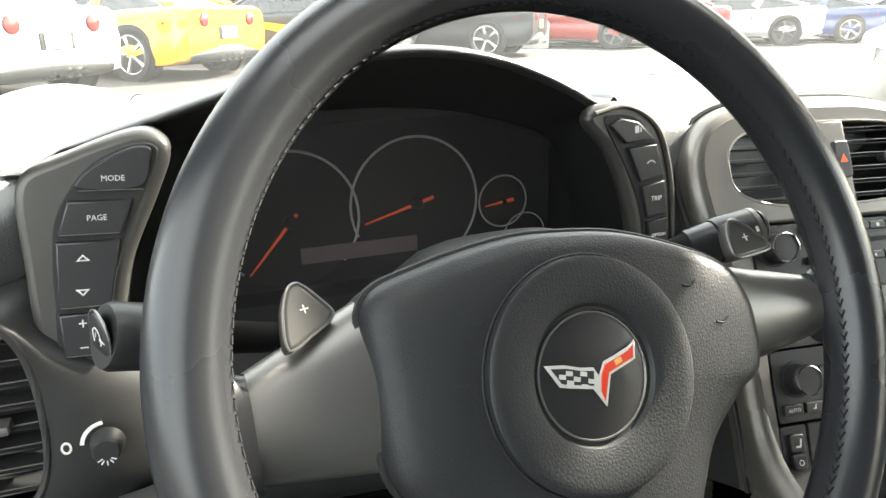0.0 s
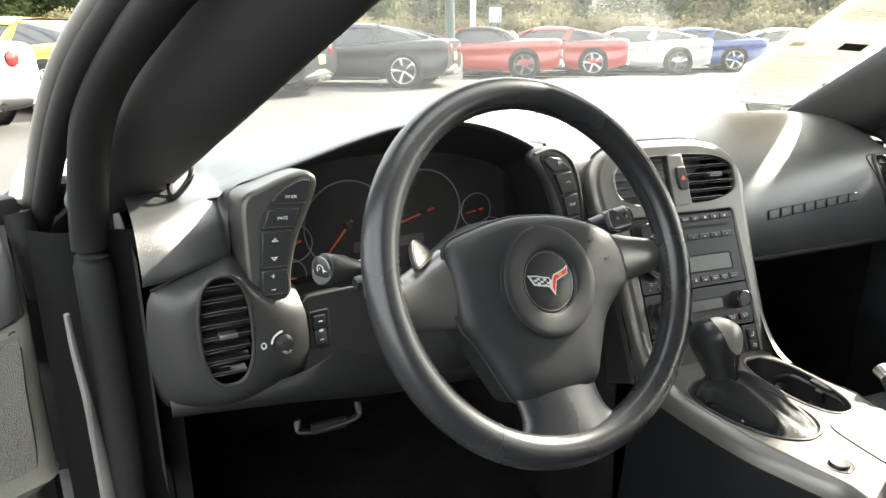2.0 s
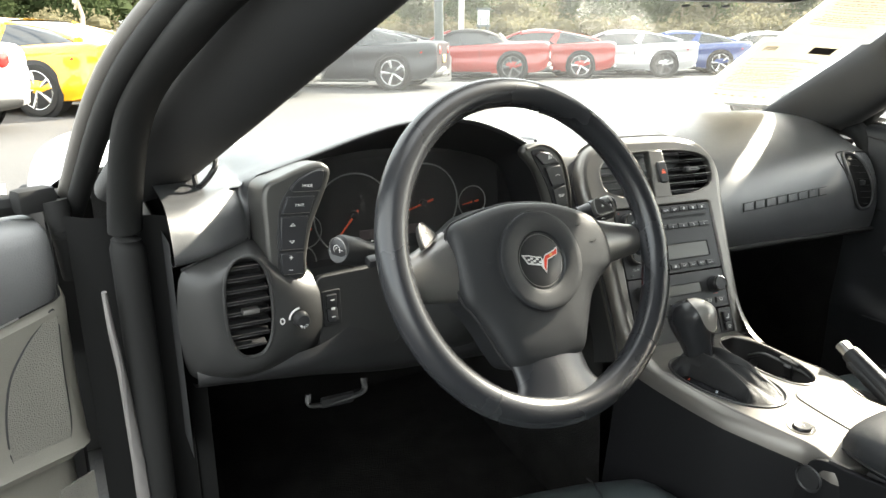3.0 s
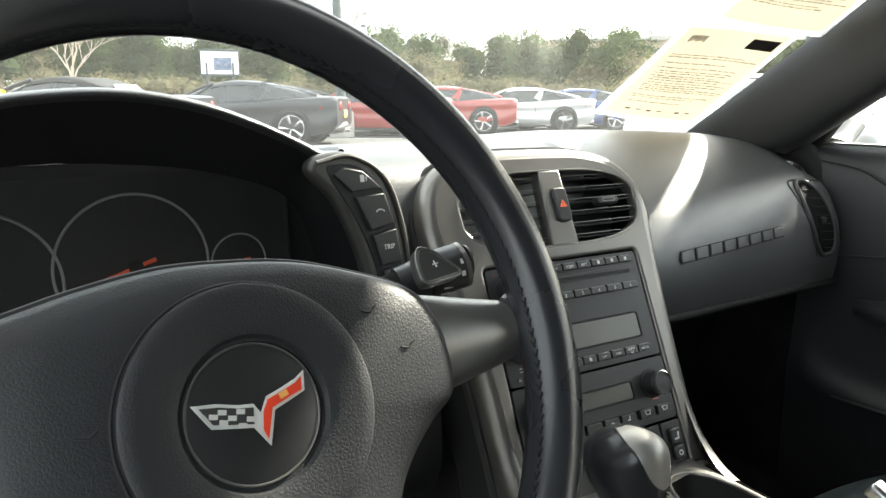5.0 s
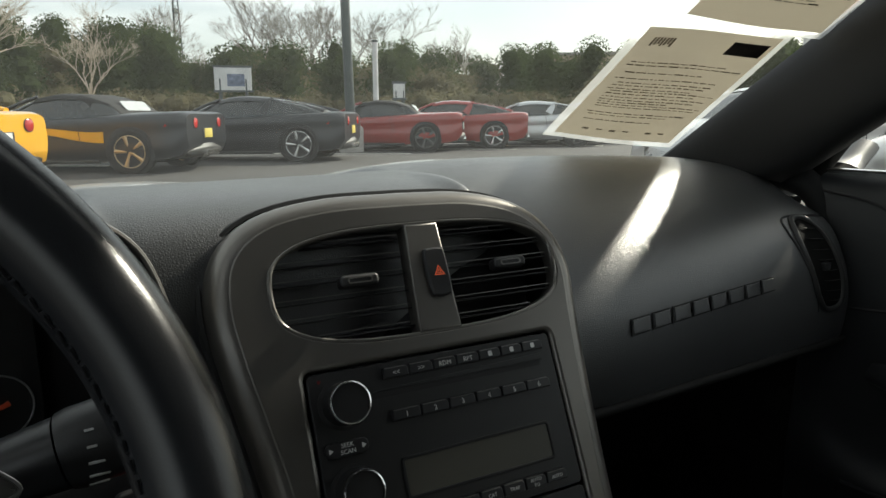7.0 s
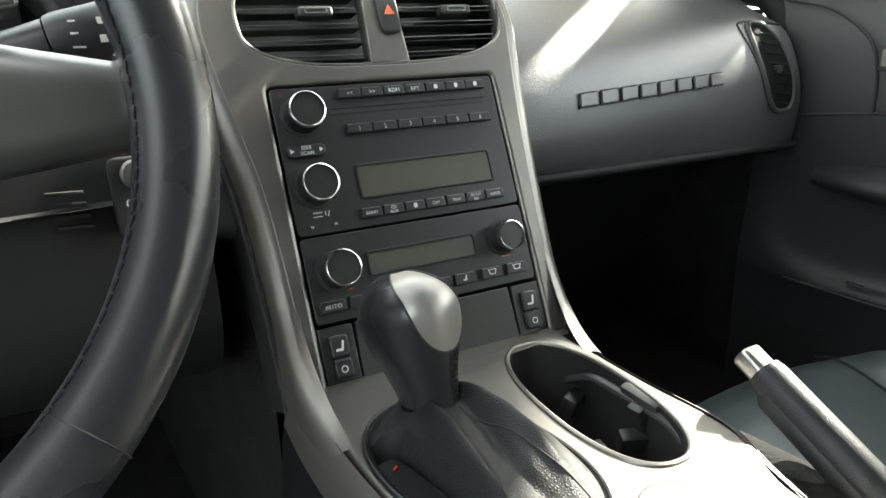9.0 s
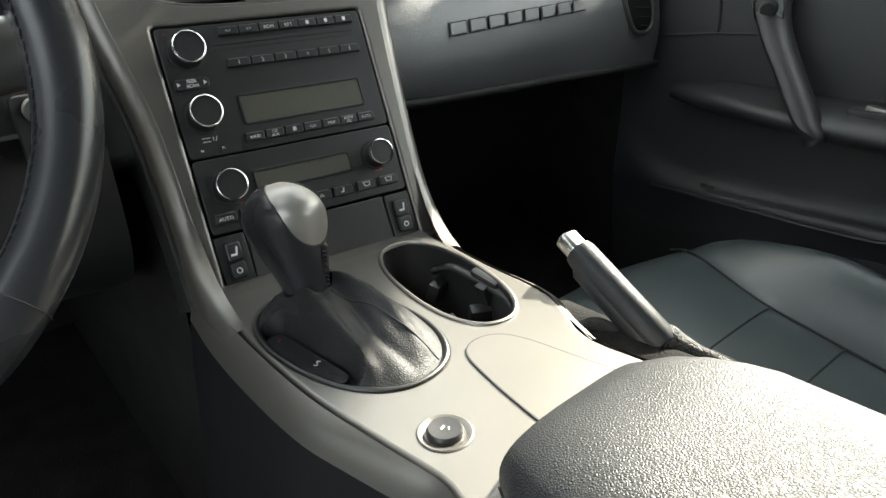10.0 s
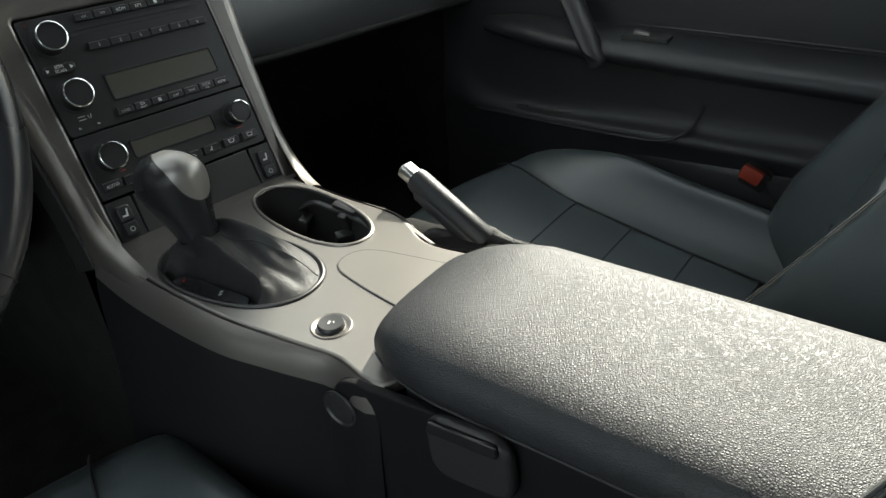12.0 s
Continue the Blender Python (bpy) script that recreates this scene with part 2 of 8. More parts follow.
def plate(outlines, thick, m, mat, bevel=0.0, segs=2):
    """A flat piece with bevelled edges; the outlines after the first are openings. Its face looks along m's z."""
    cu = bpy.data.curves.new("tmp", "CURVE")
    cu.dimensions, cu.fill_mode, cu.extrude = "2D", "BOTH", max(thick / 2 - bevel, 0.00005)
    cu.bevel_depth, cu.bevel_resolution, cu.offset = bevel, segs, -bevel
    for pts in outlines:
        sp = cu.splines.new("POLY")
        sp.points.add(len(pts) - 1)
        for q, p in zip(sp.points, pts):
            q.co = (p[0], p[1], 0, 1)
        sp.use_cyclic_u = True
    return curve_mesh(cu, m @ Matrix.Translation((0, 0, thick / 2)), mat)


def rrect(w, h, r, cx=0, cy=0, n=6):
    pts = []
    for k, (sx, sy) in enumerate(((1, 1), (-1, 1), (-1, -1), (1, -1))):
        for a in np.linspace(0, math.pi / 2, n):
            b = a + k * math.pi / 2
            pts.append((cx + sx * (w / 2 - r) + r * math.cos(b), cy + sy * (h / 2 - r) + r * math.sin(b)))
    return pts


def oval(a, b, cx=0, cy=0, n=48, power=2.0, turn=0.0):
    out = []
    for t in np.linspace(0, 2 * math.pi, n, endpoint=False):
        c, s = math.cos(t), math.sin(t)
        x, y = a * math.copysign(abs(c) ** (2 / power), c), b * math.copysign(abs(s) ** (2 / power), s)
        out.append((cx + x * math.cos(turn) - y * math.sin(turn), cy + x * math.sin(turn) + y * math.cos(turn)))
    return out


def letters(text, size, m, mat, depth=0.0002, align="CENTER"):
    cu = bpy.data.curves.new("tmp", "FONT")
    cu.body, cu.size, cu.align_x, cu.align_y, cu.extrude, cu.resolution_u = text, size, align, "CENTER", depth, 2
    return curve_mesh(cu, m, mat)


def face_frame(origin, u, v):
    """A pose whose x is u, whose y is about v, and whose z looks out of the face."""
    u = Vector(u).normalized()
    w = u.cross(Vector(v)).normalized()
    v = w.cross(u)
    m = Matrix((u, v, w)).transposed().to_4x4()
    m.translation = Vector(origin)
    return m


def at(m, x, y, z=0.0):
    return m @ Matrix.Translation((x, y, z))

# ---- the cabin shell ----
def pillar_rings(side, steps=16):
    rows = []
    for t in np.linspace(0, 1, steps):
        fore = 0.055 if side > 0 else 0.0
        inner = Vector((-0.70, 0.40, 0.80)).lerp(Vector((-0.512 - 0.2 * fore, -0.215 + fore, 1.12)), t)
        lean = 0.0 if side > 0 else 0.045 * t ** 1.5
        front = Vector((-0.74, 0.56, 0.80)).lerp(Vector((-0.60 + lean, 0.02, 1.14)), t)
        if side > 0:
            front = Vector((-0.70, 0.60, 0.805)).lerp(Vector((-0.635, 0.12, 1.125)), t)
        outer = Vector((-0.80, 0.43, 0.79)).lerp(Vector((-0.65 + lean, -0.10 + 0.6 * fore, 1.15)), t)
        ring = spline([inner, (inner + front) / 2 + Vector((0.006, 0.0, 0.006)), front, (front + outer) / 2 + Vector((-0.02, 0.01, 0.01)), outer,
                       (outer + inner) / 2 + Vector((-0.01, -0.012, -0.012))], 30, True)
        rows.append([(side * -p[0], p[1], p[2]) for p in ring])
    return rows


for side in (-1, 1):
    p = part("pillar", skin(pillar_rings(side), True, True), CLOTH)
    tagged(p, "dark padded windshield pillar trim beside the dashboard", "pillar", kind="structure")
    if side > 0:
        continue
    line = [Vector((side * x, y, z)) for x, y, z in ((0.832, 0.44, 0.765), (0.787, 0.23, 0.92), (0.745, 0.11, 1.0), (0.690, 0.03, 1.055), (0.58, -0.13, 1.14))]
    part("weather_strip", tube(line, 0.012, 12, 30), RUBBER, p, "black rubber door seal")
    outer = [v + Vector((side * 0.012, 0.024, 0.004)) for v in line]
    part("outer_post", tube(outer, [0.010, 0.010, 0.009], 12, 30, 0.8), material("post_trim", (0.16, 0.15, 0.14), 0.55), p, "grey outer post trim")
    inner = [Vector((side * 0.785, 0.275, 0.30)), Vector((side * 0.782, 0.280, 0.55)), Vector((side * 0.782, 0.288, 0.72)), Vector((side * 0.780, 0.285, 0.80))] + [v + Vector((side * -0.024, -0.022, -0.002)) for v in line[1:]]
    part("roof_strip", tube(inner, 0.019, 14, 50, 0.8), RUBBER, p, "fat black rubber seal along the post")
    vent = [(side * x, y, z) for x, y, z in ((0.690, 0.345, 0.835), (0.672, 0.322, 0.852), (0.676, 0.30, 0.838), (0.694, 0.315, 0.815))]
    part("demister_vent", tube(vent, 0.0035, 8, 24, closed=True), DARK, p, "small side window demister outlet")


def ws(x, z, out=0.0):
    """The windshield's inner face; out: metres outward."""
    return (x, 0.646 + (0.864 - z) / 0.611 - 0.30 * x * x + out * 0.52, z + out * 0.85)


rows = [[ws(x, z) for x in np.linspace(-0.72 + (z - 0.77) * 0.35, 0.72 - (z - 0.77) * 0.35, 24)] for z in np.linspace(0.77, 1.13, 16)]
wsh = part("windshield", skin(rows), GLASS)
wsh.visible_shadow = False
tagged(wsh, "clear raked windshield glass above the dashboard, with an added glare veil", "windshield", kind="structure")
# unseen header, its lower edge dropped to keep sun off the left dash panel
rows = [[ws(x, z, 0.002) for z in (1.080, 1.10, 1.125, 1.15)] for x in np.linspace(-0.62, 0.62, 20)]
tagged(part("header", merge(skin(rows), tube([ws(x, 1.104, -0.02) for x in np.linspace(-0.6, 0.6, 20)], 0.028, 12)), CLOTH), "dark windshield header trim, unseen and lowered to block sun", "header", kind="structure")

bm = loft([(-0.66, [(-0.12, 1.11), (-0.2, 1.16), (-0.7, 1.18), (-1.1, 1.10)]), (0, [(0.10, 1.14), (-0.1, 1.19), (-0.7, 1.22), (-1.1, 1.16)]),
           (0.66, [(-0.12, 1.11), (-0.2, 1.16), (-0.7, 1.18), (-1.1, 1.10)])], 16, 20)
tagged(part("roof", bm, CLOTH), "dark cloth headliner under the closed roof panel", "roof", kind="structure")
rows = [[(x, -1.02 - 0.05 * abs(x), z) for x in np.linspace(-0.72, 0.72, 12)] for z in np.linspace(0.15, 0.82, 6)]
rows2 = [[(x, 0.70 - 0.02 * abs(x) + (0.78 - z) * 0.12, z) for x in np.linspace(-0.80, 0.80, 12)] for z in np.linspace(0.15, 0.78, 6)]
rows3 = [[(x, y, z) for x in np.linspace(-0.70, 0.70, 10)] for y, z in ((-1.04, 0.80), (-1.10, 0.95), (-1.10, 1.10), (-1.08, 1.18))]
tagged(part("bulkhead", merge(skin(rows), skin(rows2), skin(rows3)), CARPET), "dark carpeted bulkheads closing the cabin", "bulkhead", kind="structure")
rows = [[(x, y, 0.17 + 0.16 * max(0, (y - 0.35)) + 0.05 * max(0, abs(x) - 0.6)) for x in np.linspace(-0.80, 0.80, 16)] for y in np.linspace(-1.05, 0.80, 20)]
tagged(part("floor", skin(rows), CARPET), "black carpeted cabin floor", "floor", kind="structure")
rows = [[(0.735, y, z) for z in np.linspace(0.17, 0.70, 6)] for y in np.linspace(0.33, 0.75, 6)]
rows2 = [[(-0.735, y, z) for z in np.linspace(0.17, 0.76, 6)] for y in np.linspace(0.28, 0.75, 6)]
tagged(part("kick_panel", merge(skin(rows), skin(rows2)), CARPET), "dark carpeted footwell sides", "kick panel", kind="structure")
for side in (-1, 1):
    rows = [[(side * (0.104 + 0.03 * (0.62 - z)), y + 0.10 * (z - 0.17), z) for z in np.linspace(0.17, 0.62, 6)] for y in np.linspace(0.19, 0.78, 8)]
    tagged(part("tunnel_side", skin(rows), CARPET), "dark carpeted side of the centre tunnel", "tunnel", kind="structure")
# driver's door jamb, sill and rear post
rows = [[(-0.716 - 0.125 * s, 0.262 + 0.09 * s + 0.015 * math.sin(s * 6), z) for s in np.linspace(0, 1, 12)] for z in np.linspace(0.17, 0.79, 10)]
jamb = part("door_jamb", skin(rows), material("jamb_black", (0.007, 0.007, 0.007), 0.9, spec=0.1))
tagged(jamb, "dark driver's door jamb behind the dashboard end", "door jamb", kind="structure")
part("door_seal", tube([(-0.813, 0.272, 0.715), (-0.811, 0.272, 0.667), (-0.806, 0.272, 0.592), (-0.803, 0.268, 0.455), (-0.805, 0.26, 0.28)], [0.005, 0.007, 0.008, 0.008, 0.008], 10, 20, 0.6), material("seal_rubber", (0.17, 0.16, 0.155), 0.6), jamb, "grey rubber door seal")
for side in (-1, 1):
    sill = loft([(-1.0, [(0.68, 0.17), (0.69, 0.34), (0.73, 0.37), (0.82, 0.36), (0.86, 0.28), (0.86, 0.15)]), (0.34, [(0.72, 0.17), (0.73, 0.36), (0.76, 0.385), (0.83, 0.37), (0.87, 0.28), (0.87, 0.15)])], 20, 10, "y")
    if side < 0:
        bmesh.ops.scale(sill, vec=(-1, 1, 1), verts=sill.verts[:])
    tagged(part("door_sill", sill, DARK), "black door sill below the door opening", "door sill", kind="structure")
    post = tube([(side * 0.80, -0.80, 0.30), (side * 0.78, -0.82, 0.80), (side * 0.66, -0.90, 1.14)], [0.09, 0.07, 0.05], 14, 14)
    tagged(part("rear_post", post, CLOTH), "dark trimmed post behind the door", "post", kind="structure")

# ---- dashboard ----
dash = thing("dashboard", "dark grey grained dashboard with satin silver centre bezel", "dashboard", (0, 0.4, 0.5))
def lip(y, z):
    """Section of the top pad that ends in a rolled lip at (y, z)."""
    return [(0.82, 0.775), (0.65, 0.812), (0.50, z * 0.5 + 0.413), (y + 0.10, z - 0.007), (y + 0.04, z - 0.001), (y + 0.012, z + 0.0008), (y + 0.003, z), (y, z - 0.002), (y + 0.002, z - 0.005), (y + 0.012, z - 0.008),
            (y + 0.05, z - 0.015), (y + 0.10, z - 0.03)]


def left_end(y):
    return [(0.80, 0.765), (0.62, 0.80), (0.48, 0.812), (0.38, 0.816), (0.31, 0.814), (y + 0.035, 0.808), (y + 0.012, 0.79), (y, 0.765), (y, 0.75), (y + 0.02, 0.744), (y + 0.08, 0.74), (y + 0.15, 0.73)]


def right_face(dy, top, foot):
    return [(0.82, 0.775), (0.65, 0.812), (0.52, top), (0.43, top - 0.012), (0.365 + dy, top - 0.045), (0.315 + dy, 0.745), (0.288 + dy, 0.70), (0.278 + dy, 0.66), (0.277 + dy, 0.63), (0.282 + dy, foot + 0.006),
            (0.292 + dy, foot), (0.40, foot)]


GAP = [(0.82, 0.775), (0.65, 0.812), (0.50, 0.83), (0.42, 0.835), (0.36, 0.832), (0.325, 0.82), (0.308, 0.795), (0.297, 0.75), (0.285, 0.70), (0.273, 0.65), (0.266, 0.62), (0.30, 0.60)]
LIP = [(-0.632, 0.302, 0.821), (-0.60, 0.285, 0.837), (-0.55, 0.275, 0.854), (-0.50, 0.269, 0.870), (-0.45, 0.266, 0.8825), (-0.40, 0.265, 0.888), (-0.36, 0.266, 0.8865), (-0.32, 0.270, 0.879),
       (-0.28, 0.278, 0.866), (-0.24, 0.292, 0.850), (-0.214, 0.304, 0.839)]
TAIL = [(-0.200, 0.311, 0.837), (-0.184, 0.319, 0.835)]
stations = [(-0.742, left_end(0.220)), (-0.71, left_end(0.232)), (-0.68, left_end(0.252)), (-0.655, left_end(0.270)), (-0.645, left_end(0.280))] + [(x, lip(y, z)) for x, y, z in LIP + TAIL] + [(-0.172, GAP), (-0.150, GAP), (-0.10, GAP), (0.0, GAP), (0.08, GAP),
            (0.115, GAP), (0.140, right_face(0.01, 0.834, 0.612)), (0.25, right_face(0.0, 0.838, 0.605)), (0.45, right_face(0.0, 0.834, 0.597)), (0.62, right_face(0.0, 0.826, 0.59)),
            (0.70, right_face(0.0, 0.818, 0.585)), (0.722, right_face(0.006, 0.814, 0.585)), (0.733, right_face(0.03, 0.810, 0.585)), (0.737, right_face(0.08, 0.80, 0.585))]
part("top_pad", loft(stations, 44, 260), VINYL, dash, "grained soft vinyl top pad")
# filler faces below and behind the pad
rows = [[(x, y, z) for y, z in ((0.30, 0.594), (0.34, 0.585), (0.44, 0.56), (0.52, 0.40), (0.62, 0.22))] for x in np.linspace(0.115, 0.735, 12)]
part("glove_box_underside", skin(rows), DARK, dash)
# added strip hides the pad's bright foot, so the edge falls dark
part("lower_edge_shade", tube([(x, 0.281, float(np.interp(x, [0.14, 0.25, 0.45, 0.62, 0.72], [0.612, 0.605, 0.597, 0.590, 0.585])) + 0.001) for x in np.linspace(0.142, 0.72, 24)], 0.0055, 10), RUBBER, dash, "added black strip that darkens the lower edge")
rows = [[(x, 0.395 + 0.05 * (z - 0.7), z) for x in np.linspace(-0.64, -0.13, 20)] for z in np.linspace(0.55, 0.79, 8)]
for xe, y0 in ((0.7385, 0.365), (-0.7435, 0.235)):
    part("dash_end", skin([[(xe, y, z) for z in (0.50, 0.60, 0.70, 0.772)] for y in np.linspace(y0, 0.82, 6)]), PIT, dash)
part("cluster_backing", skin(rows), PIT, dash)
rows = [[(x, 0.30 + s * 0.10, 0.668 + 0.012 * s) for x in np.linspace(-0.60, -0.16, 16)] for s in np.linspace(-0.6, 1, 5)]
part("cluster_floor", skin(rows), PIT, dash)

# smooth dark shroud from the hood down to the instruments
near = [(-0.600, 0.300, 0.675), (-0.626, 0.303, 0.75)] + [(x, y + 0.002, z - 0.004) for x, y, z in LIP] + [(-0.215, 0.306, 0.822), (-0.200, 0.300, 0.795), (-0.186, 0.296, 0.76), (-0.176, 0.292, 0.71), (-0.168, 0.290, 0.67)]
deep = [(-0.600, 0.385, 0.675), (-0.600, 0.385, 0.745), (-0.585, 0.385, 0.785), (-0.53, 0.385, 0.820), (-0.43, 0.385, 0.832), (-0.34, 0.385, 0.828), (-0.27, 0.385, 0.815), (-0.215, 0.385, 0.792), (-0.192, 0.385, 0.75), (-0.180, 0.385, 0.705), (-0.176, 0.385, 0.675)]
bottom, top = np.array(spline(near, 48)), np.array(spline(deep, 48))
part("cluster_shroud", skin([bottom * (1 - t) + top * t for t in np.linspace(0, 1, 8)]), DARK, dash, "smooth dark instrument shroud")
# left end panel with its vent, rocker field and knee bolster
LEFT = face_frame((-0.670, 0.206, 0.693), (1, -0.02, 0), (0, 0.06, 1))
LVENT = oval(0.0275, 0.0605, 0, 0, 72, 2.5)
edge = spline([(0.088, 0.0, -0.012), (0.080, 0.032, -0.040), (0.045, 0.052, -0.062), (0.019, 0.064, -0.066), (-0.010, 0.060, -0.047), (-0.040, 0.055, -0.027), (-0.066, 0.048, -0.016), (-0.074, 0.010, -0.020), (-0.074, -0.04, -0.030),
               (-0.066, -0.086, -0.045), (-0.035, -0.106, -0.060), (0.010, -0.108, -0.062), (0.060, -0.100, -0.050), (0.086, -0.075, -0.030), (0.090, -0.035, -0.014)], 400, True)
turn = [math.atan2(p[1] / 0.0605, p[0] / 0.0275) for p in edge]
rows = []
for k in np.linspace(0, 1, 18):
    row = []
    for x, y in LVENT:
        a = math.atan2(y / 0.0605, x / 0.0275)
        e = edge[min(range(400), key=lambda i: abs((turn[i] - a + math.pi) % (2 * math.pi) - math.pi))]
        f = k ** 2.4
        row.append(LEFT @ Vector((x + (e[0] - x) * k, y + (e[1] - y) * k, 0.004 * (1 - f) + e[2] * f)))
    rows.append(row)
part("left_panel", skin(rows, True), PANEL, dash, "dark moulded panel round the end vent")
part("vent_rim", tube([LEFT @ Vector((x, y, 0.003)) for x, y in oval(0.0270, 0.0600, 0, 0, 48, 2.5)], 0.0024, 8, closed=True), PANEL, dash, "rounded vent rim")
part("panel_gap", tube([LEFT @ Vector(p) for p in ((-0.066, 0.050, -0.015), (-0.040, 0.057, -0.025), (-0.010, 0.062, -0.045), (0.019, 0.066, -0.064))], 0.0016, 6, 20), PIT, dash)
part("vent_well", plate([oval(0.027, 0.060, 0, 0, 40, 2.5)], 0.004, at(LEFT, 0, 0, -0.04), PIT), PIT, dash)
for k in range(8):
    y = -0.047 + k * 0.0134
    w = 0.0255 * (1 - (abs(y) / 0.0585) ** 2.5) ** 0.4 * 2 - 0.001
    part("vent_slat", box(w, 0.0012, 0.016, 0.0005, at(LEFT, 0, y, -0.008) @ pose(0, 0, 0, 14), 1), DARK, dash)
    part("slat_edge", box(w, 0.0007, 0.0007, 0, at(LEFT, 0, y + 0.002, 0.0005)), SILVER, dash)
part("vent_tab", box(0.019, 0.006, 0.014, 0.0022, at(LEFT, 0.001, -0.004, 0.002)), SPOKE, dash, "vent adjusting tab")
# dimmer knob
DIM = at(LEFT, 0.058, -0.024, 0.004)
part("dimmer_knob", lathe([(0.0098, 0), (0.0098, 0.002), (0.0085, 0.0045), (0.0082, 0.010), (0.0070, 0.012), (0, 0.0122)], 28, DIM), DARK, dash)
arc = [(-0.006 - 0.0125 * math.cos(a) * 1.0 + 0.006, 0.0125 * math.sin(a)) for a in np.linspace(0.1, 1.5, 14)]
arc += [(-(0.0148) * math.cos(a), 0.0148 * math.sin(a)) for a in np.linspace(1.5, 0.1, 14)]
part("dimmer_scale", plate([arc], 0.0004, at(LEFT, 0.058, -0.024, 0.0048), INK), INK, dash)
part("dimmer_mark", merge(*[box(0.0007, 0.003, 0.0003, 0, at(LEFT, 0.058, -0.024, 0.0166) @ pose(0.004 * math.sin(a), 0.001 + 0.004 * math.cos(a) - 0.004, 0, 0, 0, -math.degrees(a))) for a in (2.0, 2.5, 3.14, 3.8, 4.3)]), INK, dash)
part("lamp_mark", plate([oval(0.003, 0.004, 0, 0, 12), oval(0.0018, 0.0026, 0, 0, 12)], 0.0003, at(LEFT, 0.036, -0.023, 0.0048), INK), INK, dash)
# rocker switch
ROCK = face_frame((-0.564, 0.225, 0.665), (1, 0.10, 0), (0, 0.06, 1))
part("switch_field", plate([rrect(0.118, 0.112, 0.012, 0.040, -0.014)], 0.012, at(ROCK, 0, 0, -0.014), PANEL, 0.002), PANEL, dash)
part("switch_frame", plate([rrect(0.025, 0.046, 0.003), rrect(0.0165, 0.037, 0.005)], 0.003, at(ROCK, 0, 0, -0.002), DARK, 0.0008), DARK, dash)
part("switch_rocker", merge(box(0.0155, 0.018, 0.006, 0.003, at(ROCK, 0, 0.009, 0.0) @ pose(0, 0, 0, 8)), box(0.0155, 0.018, 0.006, 0.003, at(ROCK, 0, -0.009, 0.0) @ pose(0, 0, 0, -8))), KEY, dash)
for dy in (0.011, 0, -0.011):
    part("switch_mark", plate([rrect(0.005, 0.0012 if dy else 0.003, 0.0005)], 0.0003, at(ROCK, 0, dy, 0.0042), INK), INK, dash)
# knee bolster under the column
bm = loft([(-0.73, [(0.235, 0.625), (0.230, 0.60), (0.25, 0.585), (0.33, 0.56), (0.46, 0.50)]), (-0.60, [(0.215, 0.62), (0.212, 0.60), (0.235, 0.575), (0.32, 0.54), (0.46, 0.47)]),
           (-0.45, [(0.25, 0.66), (0.235, 0.60), (0.245, 0.55), (0.32, 0.51), (0.46, 0.45)]), (-0.25, [(0.255, 0.69), (0.240, 0.62), (0.240, 0.55), (0.30, 0.50), (0.46, 0.44)]), (-0.135, [(0.26, 0.69), (0.245, 0.62), (0.245, 0.54), (0.30, 0.49), (0.46, 0.44)])], 24, 40)
knee = part("knee_bolster", bm, DARK, dash, "dark lower steering column panel")
for k in range(4):
    part("grille_slot", box(0.022, 0.003, 0.0032, 0.0012, pose(-0.222 + 0.001 * k, 0.2435, 0.672 - 0.0075 * k, 0, 4)), PIT, knee)
# bracket under the dash
latch = thing("release_handle", "grey release handle under the dashboard", "handle", (-0.53, 0.32, 0.50))
part("bar", tube([(-0.575, 0.31, 0.505), (-0.57, 0.305, 0.488), (-0.50, 0.30, 0.492), (-0.492, 0.305, 0.512)], 0.005, 8, 16, 0.6), PANEL, latch)
part("grip", box(0.05, 0.008, 0.016, 0.003, pose(-0.535, 0.302, 0.490, 10, 2)), DARK, latch)

# button pods either side of the instruments
def pod(name, m, outline, side):
    p = thing(name, "dark button pod with four stacked keys beside the instruments", "button pod", m=m, group="button pods")
    thick = 0.075 if side > 0 else 0.016
    part("housing", plate([outline], thick, at(Matrix(), 0, 0, -thick), TRIM, 0.006, 3), TRIM, p, local=True)
    return p


PODL = at(face_frame((-0.598, 0.2215, 0.7705), (1, 0.0, 0), (0, 0.107, 1)), 0.010, 0.0525) @ pose(0, 0, 0, 0, 0, -3.2) @ Matrix.Diagonal((0.87, 0.92, 1, 1)) @ Matrix.Translation((-0.010, -0.0525, 0))
outl = [tuple(q) for q in spline([(-0.047, 0.050), (-0.020, 0.066), (0.022, 0.081), (0.040, 0.078), (0.046, 0.066), (0.036, 0.040), (0.018, 0.000), (0.009, -0.040), (0.008, -0.060), (-0.002, -0.070), (-0.028, -0.070), (-0.044, -0.060), (-0.048, 0.0)], 64, True)]
podl = pod("button_pod", PODL, outl, 1)
groove = [tuple(q) for q in spline([(-0.031, 0.0), (-0.026, 0.030), (-0.006, 0.058), (0.020, 0.072), (0.036, 0.072), (0.036, 0.060), (0.018, 0.022), (0.004, -0.020), (0.002, -0.062), (-0.030, -0.062), (-0.032, -0.03)], 56, True)]
part("key_well", plate([groove], 0.002, at(Matrix(), 0, 0, -0.0005), PIT, 0.0008), PIT, podl, local=True)
